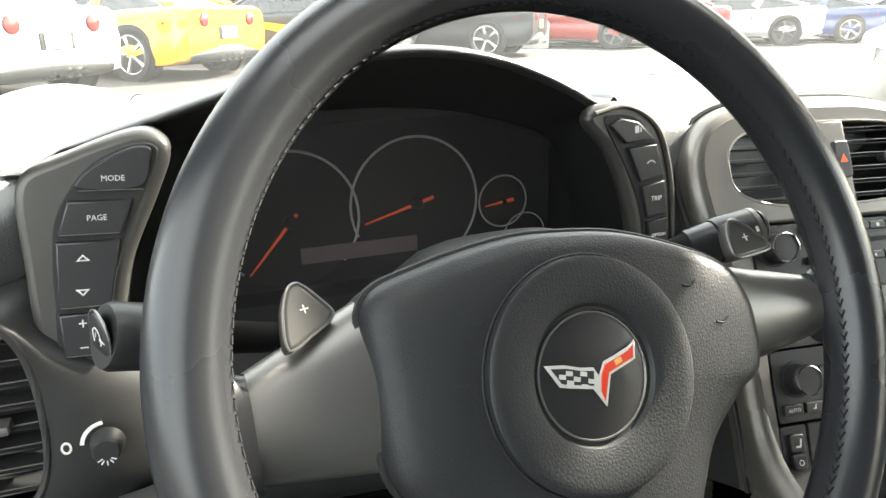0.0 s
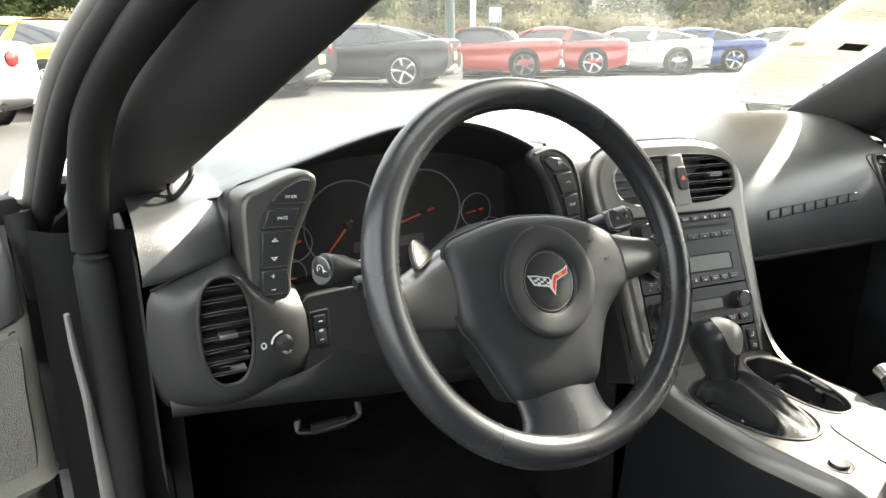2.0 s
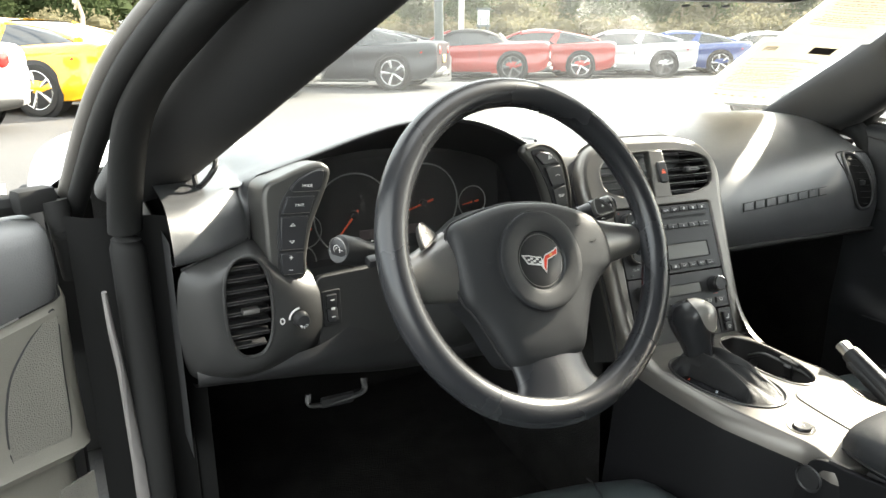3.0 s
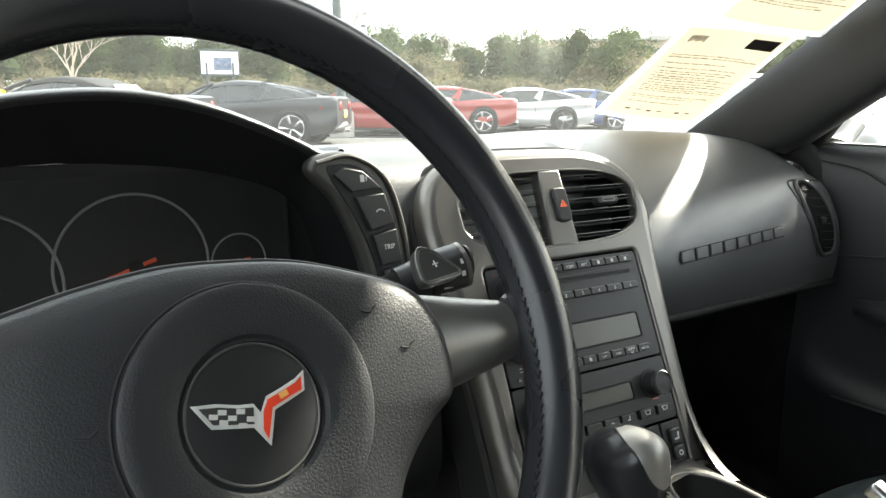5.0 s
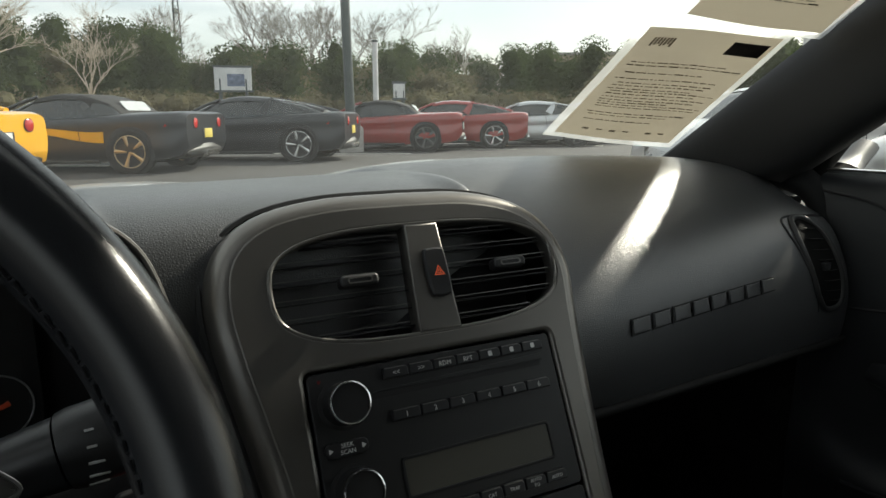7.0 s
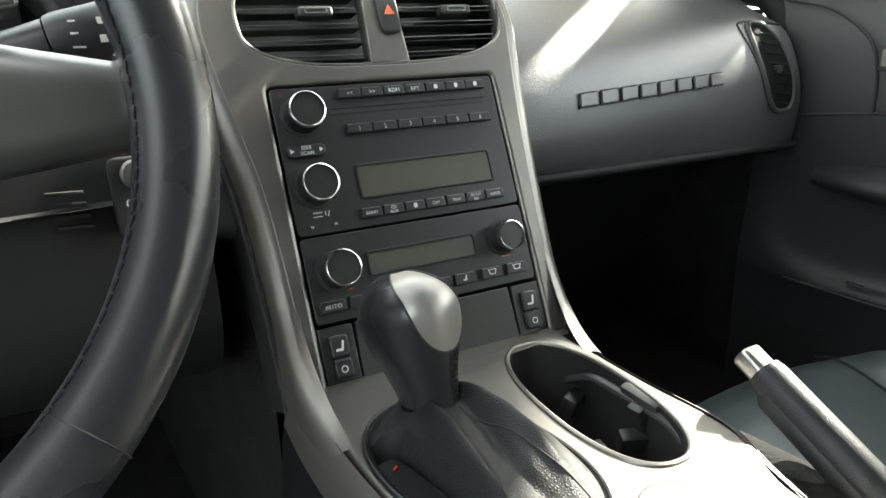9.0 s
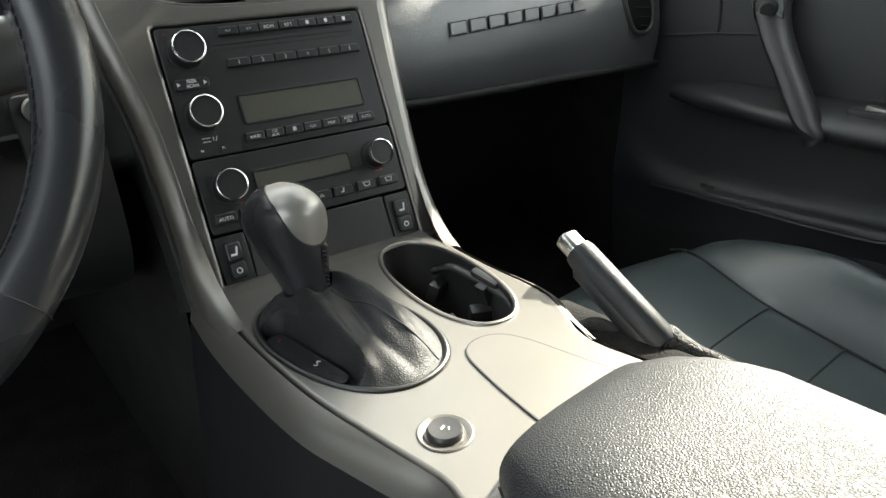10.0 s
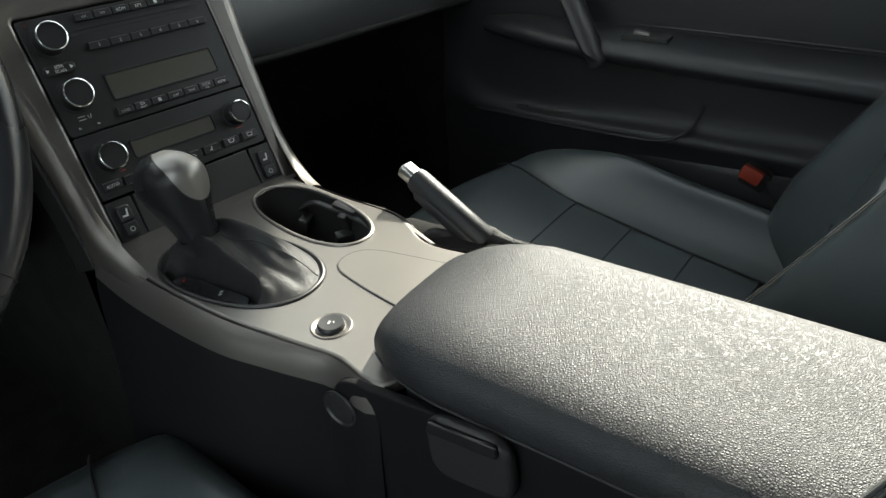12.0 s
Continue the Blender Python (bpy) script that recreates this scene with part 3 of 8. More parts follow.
keys = [("MODE", [tuple(q) for q in spline([(-0.011, 0.0465), (-0.003, 0.059), (0.020, 0.0705), (0.033, 0.071), (0.033, 0.062), (0.026, 0.0465)], 30, True)], (0.010, 0.0525)),
        ("PAGE", [(-0.018, 0.039), (0.020, 0.039), (0.0125, 0.018), (-0.0255, 0.018)], (-0.0015, 0.0285)),
        ("", [(-0.027, 0.014), (0.0105, 0.014), (0.0025, -0.028), (-0.0295, -0.028)], (-0.011, -0.006)),
        ("", [(-0.0298, -0.032), (0.002, -0.032), (0.0, -0.060), (-0.0285, -0.060)], (-0.014, -0.045))]
for text, pts, mid in keys:
    k = part("key", plate([pts], 0.006, at(Matrix(), 0, 0, 0.0), KEY, 0.0013), KEY, podl, local=True)
    low = sorted(pts, key=lambda q: q[1])
    x0, x1 = min(q[0] for q in low if q[1] < low[0][1] + 0.004), max(q[0] for q in low if q[1] < low[0][1] + 0.004)
    part("key_edge", tube([(x0 + 0.0015, low[0][1] + 0.0006, 0.0058), (x1 - 0.0015, low[0][1] + 0.0006, 0.0058)], 0.0004, 6), SILVER, k, local=True)
    if text:
        part("lettering", letters(text, 0.0050, at(Matrix(), mid[0], mid[1], 0.0062), INK), INK, k, local=True)
tri_up = [(-0.0042, 0), (0.0042, 0), (0, 0.0042)]
tri_in = [(-0.0022, 0.0008), (0.0022, 0.0008), (0, 0.003)]
part("up_mark", plate([tri_up, tri_in], 0.0003, at(Matrix(), -0.012, 0.002, 0.0062), INK), INK, podl, local=True)
part("down_mark", plate([[(x, -y) for x, y in tri_up], [(x, -y) for x, y in tri_in]], 0.0003, at(Matrix(), -0.014, -0.016, 0.0062), INK), INK, podl, local=True)
part("plus_mark", merge(box(0.005, 0.0008, 0.0003, 0, at(Matrix(), -0.016, -0.038, 0.0062)), box(0.0008, 0.005, 0.0003, 0, at(Matrix(), -0.016, -0.038, 0.0062))), INK, podl, local=True)
part("minus_mark", box(0.005, 0.0008, 0.0003, 0, at(Matrix(), -0.0165, -0.054, 0.0062)), INK, podl, local=True)

PODR = face_frame((-0.186, 0.279, 0.77), (1, 0.06, 0), (0, 0.10, 1))
outr = [tuple(q) for q in spline([(-0.052, 0.055), (-0.042, 0.068), (-0.010, 0.069), (0.020, 0.050), (0.036, 0.010), (0.042, -0.040), (0.042, -0.095), (0.010, -0.10), (0.000, -0.06), (-0.012, -0.010), (-0.030, 0.030)], 56, True)]
podr = pod("button_pod", PODR, outr, -1)
wellr = [tuple(q) for q in spline([(-0.036, 0.054), (-0.026, 0.060), (-0.004, 0.056), (0.018, 0.034), (0.028, 0.0), (0.033, -0.05), (0.033, -0.085), (0.012, -0.085), (0.004, -0.03), (-0.012, 0.012)], 50, True)]
part("key_well", plate([wellr], 0.002, at(Matrix(), 0, 0, -0.0005), PIT, 0.0008), PIT, podr, local=True)
for pts in ([(-0.033, 0.052), (-0.022, 0.057), (-0.004, 0.053), (0.013, 0.038), (-0.016, 0.036)], [(-0.014, 0.032), (0.016, 0.033), (0.025, 0.006), (0.000, 0.002)], [(0.001, -0.002), (0.026, 0.001), (0.030, -0.028), (0.008, -0.030)], [(0.009, -0.034), (0.0305, -0.032), (0.032, -0.060), (0.013, -0.062)]):
    part("key", plate([pts], 0.005, at(Matrix(), 0, 0, 0.0), KEY, 0.0012), KEY, podr, local=True)
part("rail", tube([(x, y, 0.001) for x, y in spline([(-0.046, 0.062), (-0.012, 0.066), (0.020, 0.046), (0.035, 0.006), (0.040, -0.04), (0.041, -0.085)], 30)], 0.0022, 8), SILVER, podr, "silver trim rail", local=True)
part("lettering", letters("TRIP", 0.006, at(Matrix(), 0.017, -0.014, 0.0052), INK), INK, podr, local=True)
part("lettering", letters("OPTION", 0.0042, at(Matrix(), 0.021, -0.047, 0.0052), INK), INK, podr, local=True)
part("fuel_mark", merge(box(0.004, 0.006, 0.0003, 0, at(Matrix(), -0.006, 0.047, 0.0052)), box(0.0012, 0.004, 0.0003, 0, at(Matrix(), -0.002, 0.0465, 0.0052))), INK, podr, local=True)
part("gauge_mark", plate([[(0.005 * math.cos(a), 0.004 * math.sin(a)) for a in np.linspace(0.3, 2.8, 8)] + [(0.004 * math.cos(a), 0.003 * math.sin(a)) for a in np.linspace(2.8, 0.3, 8)]], 0.0003, at(Matrix(), 0.010, 0.016, 0.0052), INK), INK, podr, local=True)

# ---- instruments ----
GAUGE = face_frame((-0.413, 0.380, 0.737), (1, 0, 0), (0, 0.05, 1))
cluster = thing("instrument_cluster", "unlit instrument cluster with orange needles under the hood", "instrument cluster", m=GAUGE)
part("face", plate([rrect(0.40, 0.17, 0.03, 0.0, 0.01)], 0.004, at(Matrix(), 0, 0, -0.006), PIT, 0.001), PIT, cluster, local=True)
def gauge(cx, cy, r, a0, a1, needle, ticks, width=0.0012):
    arc = [(cx + r * math.cos(a), cy + r * math.sin(a), 0.001) for a in np.linspace(a0, a1, 60)]
    dial = part("dial", plate([oval(r * 0.985, r * 0.985, cx, cy, 48)], 0.0015, at(Matrix(), 0, 0, -0.002), DARK), DARK, cluster, local=True)
    part("ring", tube(arc, width, 8), RINGM, dial, local=True)
    bars = [box(0.0009, r * 0.10, 0.0003, 0, at(Matrix(), cx + r * 0.88 * math.cos(a), cy + r * 0.88 * math.sin(a), 0.0) @ pose(0, 0, 0, 0, 0, math.degrees(a) - 90)) for a in np.linspace(a0 + 0.2, a1 - 0.2, ticks)]
    for bar in bars:
        part("tick", bar, DIM_PRINT, dial, local=True)
    ang, back, fwd = needle
    d = Vector((math.cos(ang), math.sin(ang), 0))
    n = Vector((-d.y, d.x, 0))
    c = Vector((cx, cy, 0.004))
    part("needle", plate([[tuple((c - d * back * r + n * 0.0016).xy), tuple((c + d * fwd * r + n * 0.0006).xy), tuple((c + d * fwd * r - n * 0.0006).xy), tuple((c - d * back * r - n * 0.0016).xy)]], 0.001, at(Matrix(), 0, 0, 0.004), NEEDLE), NEEDLE, dial, "orange needle with a faint added glow", local=True)
    part("needle_cap", lathe([(r * 0.10, 0), (r * 0.10, 0.005), (r * 0.07, 0.007), (0, 0.007)], 20, at(Matrix(), cx, cy, 0.0)), PIT, dial, local=True)


gauge(0.059, 0.007, 0.061, radians(-42), radians(205), (radians(196), 0.28, 0.85), 10)
gauge(-0.056, 0.002, 0.061, radians(-42), radians(225), (radians(229), 0.15, 0.95), 12)
gauge(0.148, 0.0, 0.025, radians(-180), radians(180), (radians(188), 0.4, 0.8), 5, 0.0009)
gauge(0.172, -0.036, 0.022, radians(-180), radians(180), (radians(200), 0.4, 0.8), 5, 0.0007)
gauge(-0.132, -0.013, 0.025, radians(-180), radians(180), (radians(200), 0.4, 0.8), 5, 0.0009)
gauge(-0.143, -0.058, 0.025, radians(-180), radians(180), (radians(160), 0.4, 0.8), 5, 0.0009)
part("message_display", plate([rrect(0.108, 0.0145, 0.001, 0.005, -0.0305)], 0.001, at(Matrix(), 0, 0, 0.0015), material("dim_display", (0.13, 0.10, 0.105), 0.4)), LCD, cluster, "grey message display", local=True)
lens = part("lens", plate([rrect(0.385, 0.17, 0.03, -0.002, 0.0)], 0.002, at(Matrix(), 0, 0, 0.012) @ pose(0, 0, 0, -8), glass("cluster_lens", (0.88, 0.88, 0.88), 0.045, 0.6)), GLASS, cluster, "clear cover lens", local=True)

# ---- steering column and stalks ----
WC = Vector((-0.3770, 0.0551, 0.7628))
tilt = radians(25.3)
WHEEL = face_frame(WC, (0.99835, 0.0574, 0), (-0.0574 * math.sin(tilt), 0.99835 * math.sin(tilt), math.cos(tilt)))
column = thing("steering_column", "dark plastic steering column shroud behind the wheel", "steering column", (-0.39, 0.2, 0.7))
bm = loft([(-0.035, [(0.0, 0.052), (0.045, 0.044), (0.056, 0.0), (0.045, -0.045), (0.0, -0.055), (-0.045, -0.045), (-0.056, 0.0), (-0.045, 0.044)]),
           (-0.10, [(0.0, 0.064), (0.055, 0.054), (0.066, 0.0), (0.050, -0.055), (0.0, -0.070), (-0.050, -0.055), (-0.066, 0.0), (-0.055, 0.054)]),
           (-0.21, [(0.0, 0.020), (0.062, 0.015), (0.074, -0.02), (0.055, -0.085), (0.0, -0.10), (-0.055, -0.085), (-0.074, -0.02), (-0.062, 0.015)])], 32, 14, "x", True, True)
bm.transform(Matrix(((0, 1, 0, 0), (0, 0, 1, 0), (1, 0, 0, 0), (0, 0, 0, 1))))
part("shroud", moved(bm, WHEEL), PANEL, column)
def stalk(name, label, tip, root, marks):
    s = thing(name, label, "stalk", tip, group="column stalks")
    tip, root = Vector(tip), Vector(root)
    d = (root - tip).normalized()
    part("arm", tube([tip + d * 0.05, tip + d * 0.065, root], [0.0115, 0.0085, 0.007], 14), MATT, s)
    part("barrel", tube([tip, tip + d * 0.003, tip + d * 0.026, tip + d * 0.030], [0.0145, 0.0158, 0.0158, 0.0150], 24), DARK, s)
    part("collar", tube([tip + d * 0.031, tip + d * 0.050], [0.0142, 0.0128], 20), KEY, s)
    f = face_frame(tip - d * 0.0002, (0, 1, 0), (0, 0, 1)) if abs(d.x) > 0.5 else face_frame(tip, (1, 0, 0), (0, 0, 1))
    return s, d, tip


cru, d, tip = stalk("turn_stalk", "black turn signal stalk with a round cruise button", (-0.593, 0.113, 0.776), (-0.455, 0.172, 0.722), 4)
CF = face_frame(tip - d * 0.0004, d.cross(Vector((0, 0, 1))) * -1, (0, 0, 1))
if (CF.to_3x3() @ Vector((0, 0, 1))).dot(d) > 0:
    CF = CF @ pose(0, 0, 0, 0, 180)
part("button", lathe([(0.0112, 0), (0.0112, 0.0012), (0.010, 0.002), (0, 0.0022)], 28, CF), KEY, cru)
part("button_ring", tube([CF @ Vector((0.0124 * math.cos(a), 0.0124 * math.sin(a), 0.001)) for a in np.linspace(0, 6.28, 30, endpoint=False)], 0.0006, 6, closed=True), SPOKE, cru)
part("cruise_mark", plate([[(0.005 * math.cos(a), 0.005 * math.sin(a)) for a in np.linspace(-0.6, 3.8, 14)] + [(0.0043 * math.cos(a), 0.0043 * math.sin(a)) for a in np.linspace(3.8, -0.6, 14)]], 0.0003, at(CF, 0, 0, 0.0022), INK), INK, cru)
part("cruise_needle", merge(box(0.006, 0.0007, 0.0003, 0, at(CF, 0.006, 0, 0.0024)), box(0.003, 0.0007, 0.0003, 0, at(CF, -0.001, 0.001, 0.0024) @ pose(0, 0, 0, 0, 0, 60))), INK, cru)
part("slide_switch", box(0.016, 0.012, 0.010, 0.003, pose(-0.558, 0.104, 0.760, 20, 0, 8)), KEY, cru)
for k in range(4):
    part("print", box(0.0022, 0.0012, 0.0006, 0, pose(-0.560 + 0.0045 * k, 0.1005, 0.7835 - 0.0005 * k, 35, 0, 10)), INK, cru)
wip, d, tip = stalk("wiper_stalk", "black wiper stalk with white wiper symbols", (-0.194, 0.138, 0.771), (-0.335, 0.168, 0.738), 6)
part("end_ring", tube([tip + d * 0.001, tip + d * 0.004], 0.0160, 24), SILVER, wip)
part("end_cap", lathe([(0.013, 0), (0.013, 0.002), (0.010, 0.0045), (0, 0.005)], 24, face_frame(tip, d.cross(Vector((0, 0, 1))), (0, 0, 1)) @ pose(0, 0, 0, 0, 180 if d.x > 0 else 0)), DARK, wip)
for k in range(5):
    ang = radians(50 + 22 * k)
    part("print", box(0.007, 0.0009, 0.0006, 0, Matrix.Translation(tip + d * 0.021) @ pose(0, -0.0160 * math.sin(ang), 0.0160 * math.cos(ang), math.degrees(ang), 0, 0)), INK, wip)
for k in range(2):
    ang = radians(60 + 30 * k)
    part("print", box(0.005, 0.0035, 0.0006, 0.0003, Matrix.Translation(tip + d * 0.010) @ pose(0, -0.0160 * math.sin(ang), 0.0160 * math.cos(ang), math.degrees(ang), 0, 10)), INK, wip)

# ---- steering wheel ----
wheel = thing("steering_wheel", "black leather steering wheel with satin silver spokes", "steering wheel", m=WHEEL)
RR = 0.1830
ring = [(RR * math.cos(a), RR * math.sin(a), 0) for a in np.linspace(0, 2 * math.pi, 128, endpoint=False)]
rim = part("rim", tube(ring, 0.0168, 24, closed=True, up=(0, 0, 1)), SMOOTH, wheel, "worn smooth black leather rim", local=True)
bits = []
for k in range(170):
    a = 2 * math.pi * k / 170
    if not (radians(-128) < a - (2 * math.pi if a > math.pi else 0) < radians(-52)):
        for s in (-1, 1):
            c = Vector(((RR - 0.0160) * math.cos(a), (RR - 0.0160) * math.sin(a), 0.0055 + 0.0008 * s))
            t = Vector((-math.sin(a), math.cos(a), 0.55 * s)).normalized() * 0.0026
            bits.append(tube([c - t, c + t], 0.00045, 5))
part("stitching", merge(*bits), STITCH, rim, "dark stitched seam round the inside", local=True)
for a in (-48.5, -126):
    a = radians(a)
    c = Vector((RR * math.cos(a), RR * math.sin(a), 0))
    r = Vector((math.cos(a), math.sin(a), 0))
    part("leather_seam", tube([c + 0.0169 * (math.cos(b) * r + math.sin(b) * Vector((0, 0, 1))) for b in np.linspace(0, 6.283, 24, endpoint=False)], 0.0005, 5, closed=True), PIT, rim, local=True)
# airbag pad: rings of one outline rise to a shallow dome
PAD = spline([(-0.107, 0.036), (-0.078, 0.0475), (-0.033, 0.0545), (0.0, 0.0535), (0.033, 0.0490), (0.066, 0.0385), (0.098, 0.0235), (0.109, 0.006), (0.112, -0.012), (0.108, -0.036), (0.090, -0.047), (0.067, -0.066), (0.054, -0.088), (0.044, -0.108), (0.031, -0.128), (0.0, -0.1335), (-0.030, -0.1335), (-0.064, -0.1245), (-0.0755, -0.108), (-0.088, -0.078), (-0.098, -0.058), (-0.1085, -0.0395), (-0.1095, 0.0)], 120, True)
rows = []
for s, w in ((0.985, -0.045), (1.0, -0.014), (0.996, -0.008), (0.98, -0.0035), (0.95, 0.0), (0.87, 0.003), (0.74, 0.0045), (0.58, 0.0055), (0.36, 0.0055), (0.12, 0.0055)):
    rows.append([(0.004 + (x - 0.004) * s, -0.022 + (y + 0.022) * s, w + 0.002 * (1 - s)) for x, y in PAD])
bm = skin(rows, True)
bm.faces.new(bm.verts[-120:])
pad = part("airbag_pad", bm, LEATHER, wheel, "grained black airbag pad", local=True)
part("pad_seam", tube([(0.004 + (x - 0.004) * 1.006, -0.022 + (y + 0.022) * 1.006, -0.011) for x, y in PAD], 0.0016, 6, closed=True), PIT, pad, local=True)
part("centre_ring", lathe([(0.0565, 0.0), (0.0560, 0.0062), (0.0545, 0.0072), (0.049, 0.0070), (0.038, 0.0066), (0.0335, 0.0052), (0.032, 0.0030), (0.0305, 0.0030), (0.0300, 0.001)], 64, at(Matrix(), -0.007, -0.0165, 0.0055)), LEATHER, pad, "raised grained centre ring", local=True)
part("ring_groove", tube([(-0.007 + 0.0572 * math.cos(a), -0.0165 + 0.0572 * math.sin(a), 0.0075) for a in np.linspace(0, 6.283, 64, endpoint=False)], 0.0006, 6, closed=True), PIT, pad, local=True)
emblem = part("emblem", lathe([(0.0294, 0.002), (0.0292, 0.0048), (0.025, 0.0056), (0.012, 0.0062), (0, 0.0064)], 56, at(Matrix(), -0.008, -0.0165, 0.0045)), material("emblem_black", (0.012, 0.012, 0.013), 0.42, coat=0.1, grain=0.00006, grain_size=0.0022), pad, "round black badge", local=True)
part("emblem_rim", tube([(-0.008 + 0.0295 * math.cos(a), -0.0165 + 0.0295 * math.sin(a), 0.0095) for a in np.linspace(0, 6.283, 56, endpoint=False)], 0.0006, 6, closed=True), SPOKE, pad, local=True)
EM = at(Matrix(), -0.0080, -0.0155, 0.0109) @ pose(0, 0, 0, 0, 0, -4)
def flag(grow=0.0):
    """Outline of the V badge: a long flag to one side, a short raised flag to the other."""
    g = grow
    return [(-0.0262 - g, 0.0062 + g), (-0.0165, 0.0052 + g), (-0.0080, 0.0030 + g), (-0.0012, 0.0022 + g), (0.0016, -0.0022 + g), (0.0050, 0.0042 + g), (0.0120, 0.0064 + g), (0.0195, 0.0092 + g), (0.0232 + g, 0.0122 + g), (0.0222 + g, 0.0040),
            (0.0158, 0.0020 - g), (0.0072 + g, -0.0008 - g), (0.0030 + g, -0.0150 - g), (-0.0016 - g, -0.0062 - g), (-0.0080, -0.0052 - g), (-0.0152, -0.0040 - g), (-0.0200, -0.0030 - g)]


part("badge_backing", plate([flag(0.0007)], 0.0012, EM, BADGE, 0.0003), BADGE, pad, "bright metal badge", local=True)
part("badge_dark", plate([[(-0.0240, 0.0052), (-0.0160, 0.0043), (-0.0080, 0.0022), (-0.0016, 0.0014), (-0.0024, -0.0054), (-0.0080, -0.0044), (-0.0152, -0.0031), (-0.0192, -0.0022)]], 0.0006, at(EM, 0, 0, 0.0011), PIT), PIT, pad, local=True)
part("badge_red", plate([[(0.0024, -0.0012), (0.0052, 0.0035), (0.0120, 0.0056), (0.0190, 0.0082), (0.0220, 0.0104), (0.0213, 0.0046), (0.0155, 0.0028), (0.0066, -0.0004), (0.0028, -0.0128), (0.0012, -0.0085)]], 0.0006, at(EM, 0, 0, 0.0011), EMB_RED), EMB_RED, pad, "red badge field", local=True)
part("badge_gold", box(0.0042, 0.0026, 0.0005, 0.0002, at(EM, 0.0125, 0.0042, 0.0018) @ pose(0, 0, 0, 0, 0, 20)), material("badge_gold", (0.70, 0.38, 0.10), 0.4), pad, local=True)
for k in range(5):
    for j in range(3):
        if (k + j) % 2:
            part("badge_check", box(0.0035, 0.0021, 0.0005, 0, at(EM, -0.0188 + 0.0038 * k, 0.0026 - 0.0006 * k - 0.0025 * j + 0.0004 * j * (2 - k), 0.0018) @ pose(0, 0, 0, 0, 0, -12)), BADGE, pad, local=True)
for x, y, r in ((-0.071, -0.007, 0), (0.079, -0.006, 0), (-0.060, 0.018, 40), (0.062, 0.016, 200)):
    part("horn_mark", tube([(x - 0.0045, y, 0.0058), (x, y - 0.0012, 0.0060), (x + 0.004, y + 0.0012, 0.0058)], 0.0005, 6, 8), PIT, pad, local=True)
# side spokes, silver, and the leather sleeves that wrap them into the rim
def spoke(x0, x1, top0, bot0, top1, bot1, w0, w1, n=14):
    rows = []
    for t in np.linspace(0, 1, n):
        x = x0 + (x1 - x0) * t
        top, bot, w = top0 + (top1 - top0) * t, bot0 + (bot1 - bot0) * t, w0 + (w1 - w0) * t
        mid, h = (top + bot) / 2, (top - bot) / 2
        rows.append([(x, mid + h * math.cos(a), w - 0.018 + 0.018 * max(-0.35, math.sin(a)) ** 1.0) for a in np.linspace(0, 2 * math.pi, 28, endpoint=False)])
    return skin(rows, True, True)


part("spoke_left", spoke(-0.1075, -0.1605, 0.0375, -0.0405, 0.0155, -0.033, -0.004, -0.005), SPOKE, wheel, "satin silver spoke", local=True)
part("spoke_right", spoke(0.108, 0.170, 0.0215, -0.0375, 0.0065, -0.031, -0.004, -0.005), SPOKE, wheel, "satin silver spoke", local=True)
for sgn, x0, x1 in ((-1, -0.160, -0.181), (1, 0.168, 0.183)):
    rows = []
    for t in np.linspace(0, 1, 10):
        x = x0 + (x1 - x0) * t
        top, bot = 0.5 * (0.0225 - 0.0085 * sgn) + 0.033 * t ** 2, -0.035 - 0.028 * t ** 2
        mid, h = (top + bot) / 2, (top - bot) / 2
        rows.append([(x + sgn * -0.0 * abs(math.cos(a)), mid + h * math.cos(a), -0.014 + 0.0105 * math.sin(a) * (1 - 0.2 * t) + 0.006 * t) for a in np.linspace(0, 2 * math.pi, 28, endpoint=False)])
    part("spoke_sleeve", skin(rows, True, True), SMOOTH, wheel, local=True)
rows = []
for t in np.linspace(0, 1, 16):
    v = -0.118 - 0.056 * t
    a0, a1 = -0.068 + 0.008 * t - 0.042 * t ** 4, 0.031 + 0.003 * t + 0.030 * t ** 4
    c, h = (a0 + a1) / 2, (a1 - a0) / 2
    rows.append([(c + h * math.cos(a), v, -0.009 + (0.011 + 0.002 * t) * math.sin(a) + 0.004 * t) for a in np.linspace(0, 2 * math.pi, 30, endpoint=False)])
part("spoke_lower", skin(rows, True, True), SMOOTH, wheel, "leather wrapped lower spoke", local=True)
bm = merge(loft([(-0.02, [(0.07, 0.02), (0.0, 0.035), (-0.07, 0.02), (-0.085, -0.06), (0.0, -0.10), (0.085, -0.06)]), (-0.05, [(0.05, 0.02), (0.0, 0.03), (-0.05, 0.02), (-0.06, -0.04), (0.0, -0.06), (0.06, -0.04)])], 24, 6, "x", True, True))
bm.transform(Matrix(((0, 1, 0, 0), (0, 0, 1, 0), (1, 0, 0, 0), (0, 0, 0, 1))))
part("hub_back", bm, PIT, wheel, local=True)
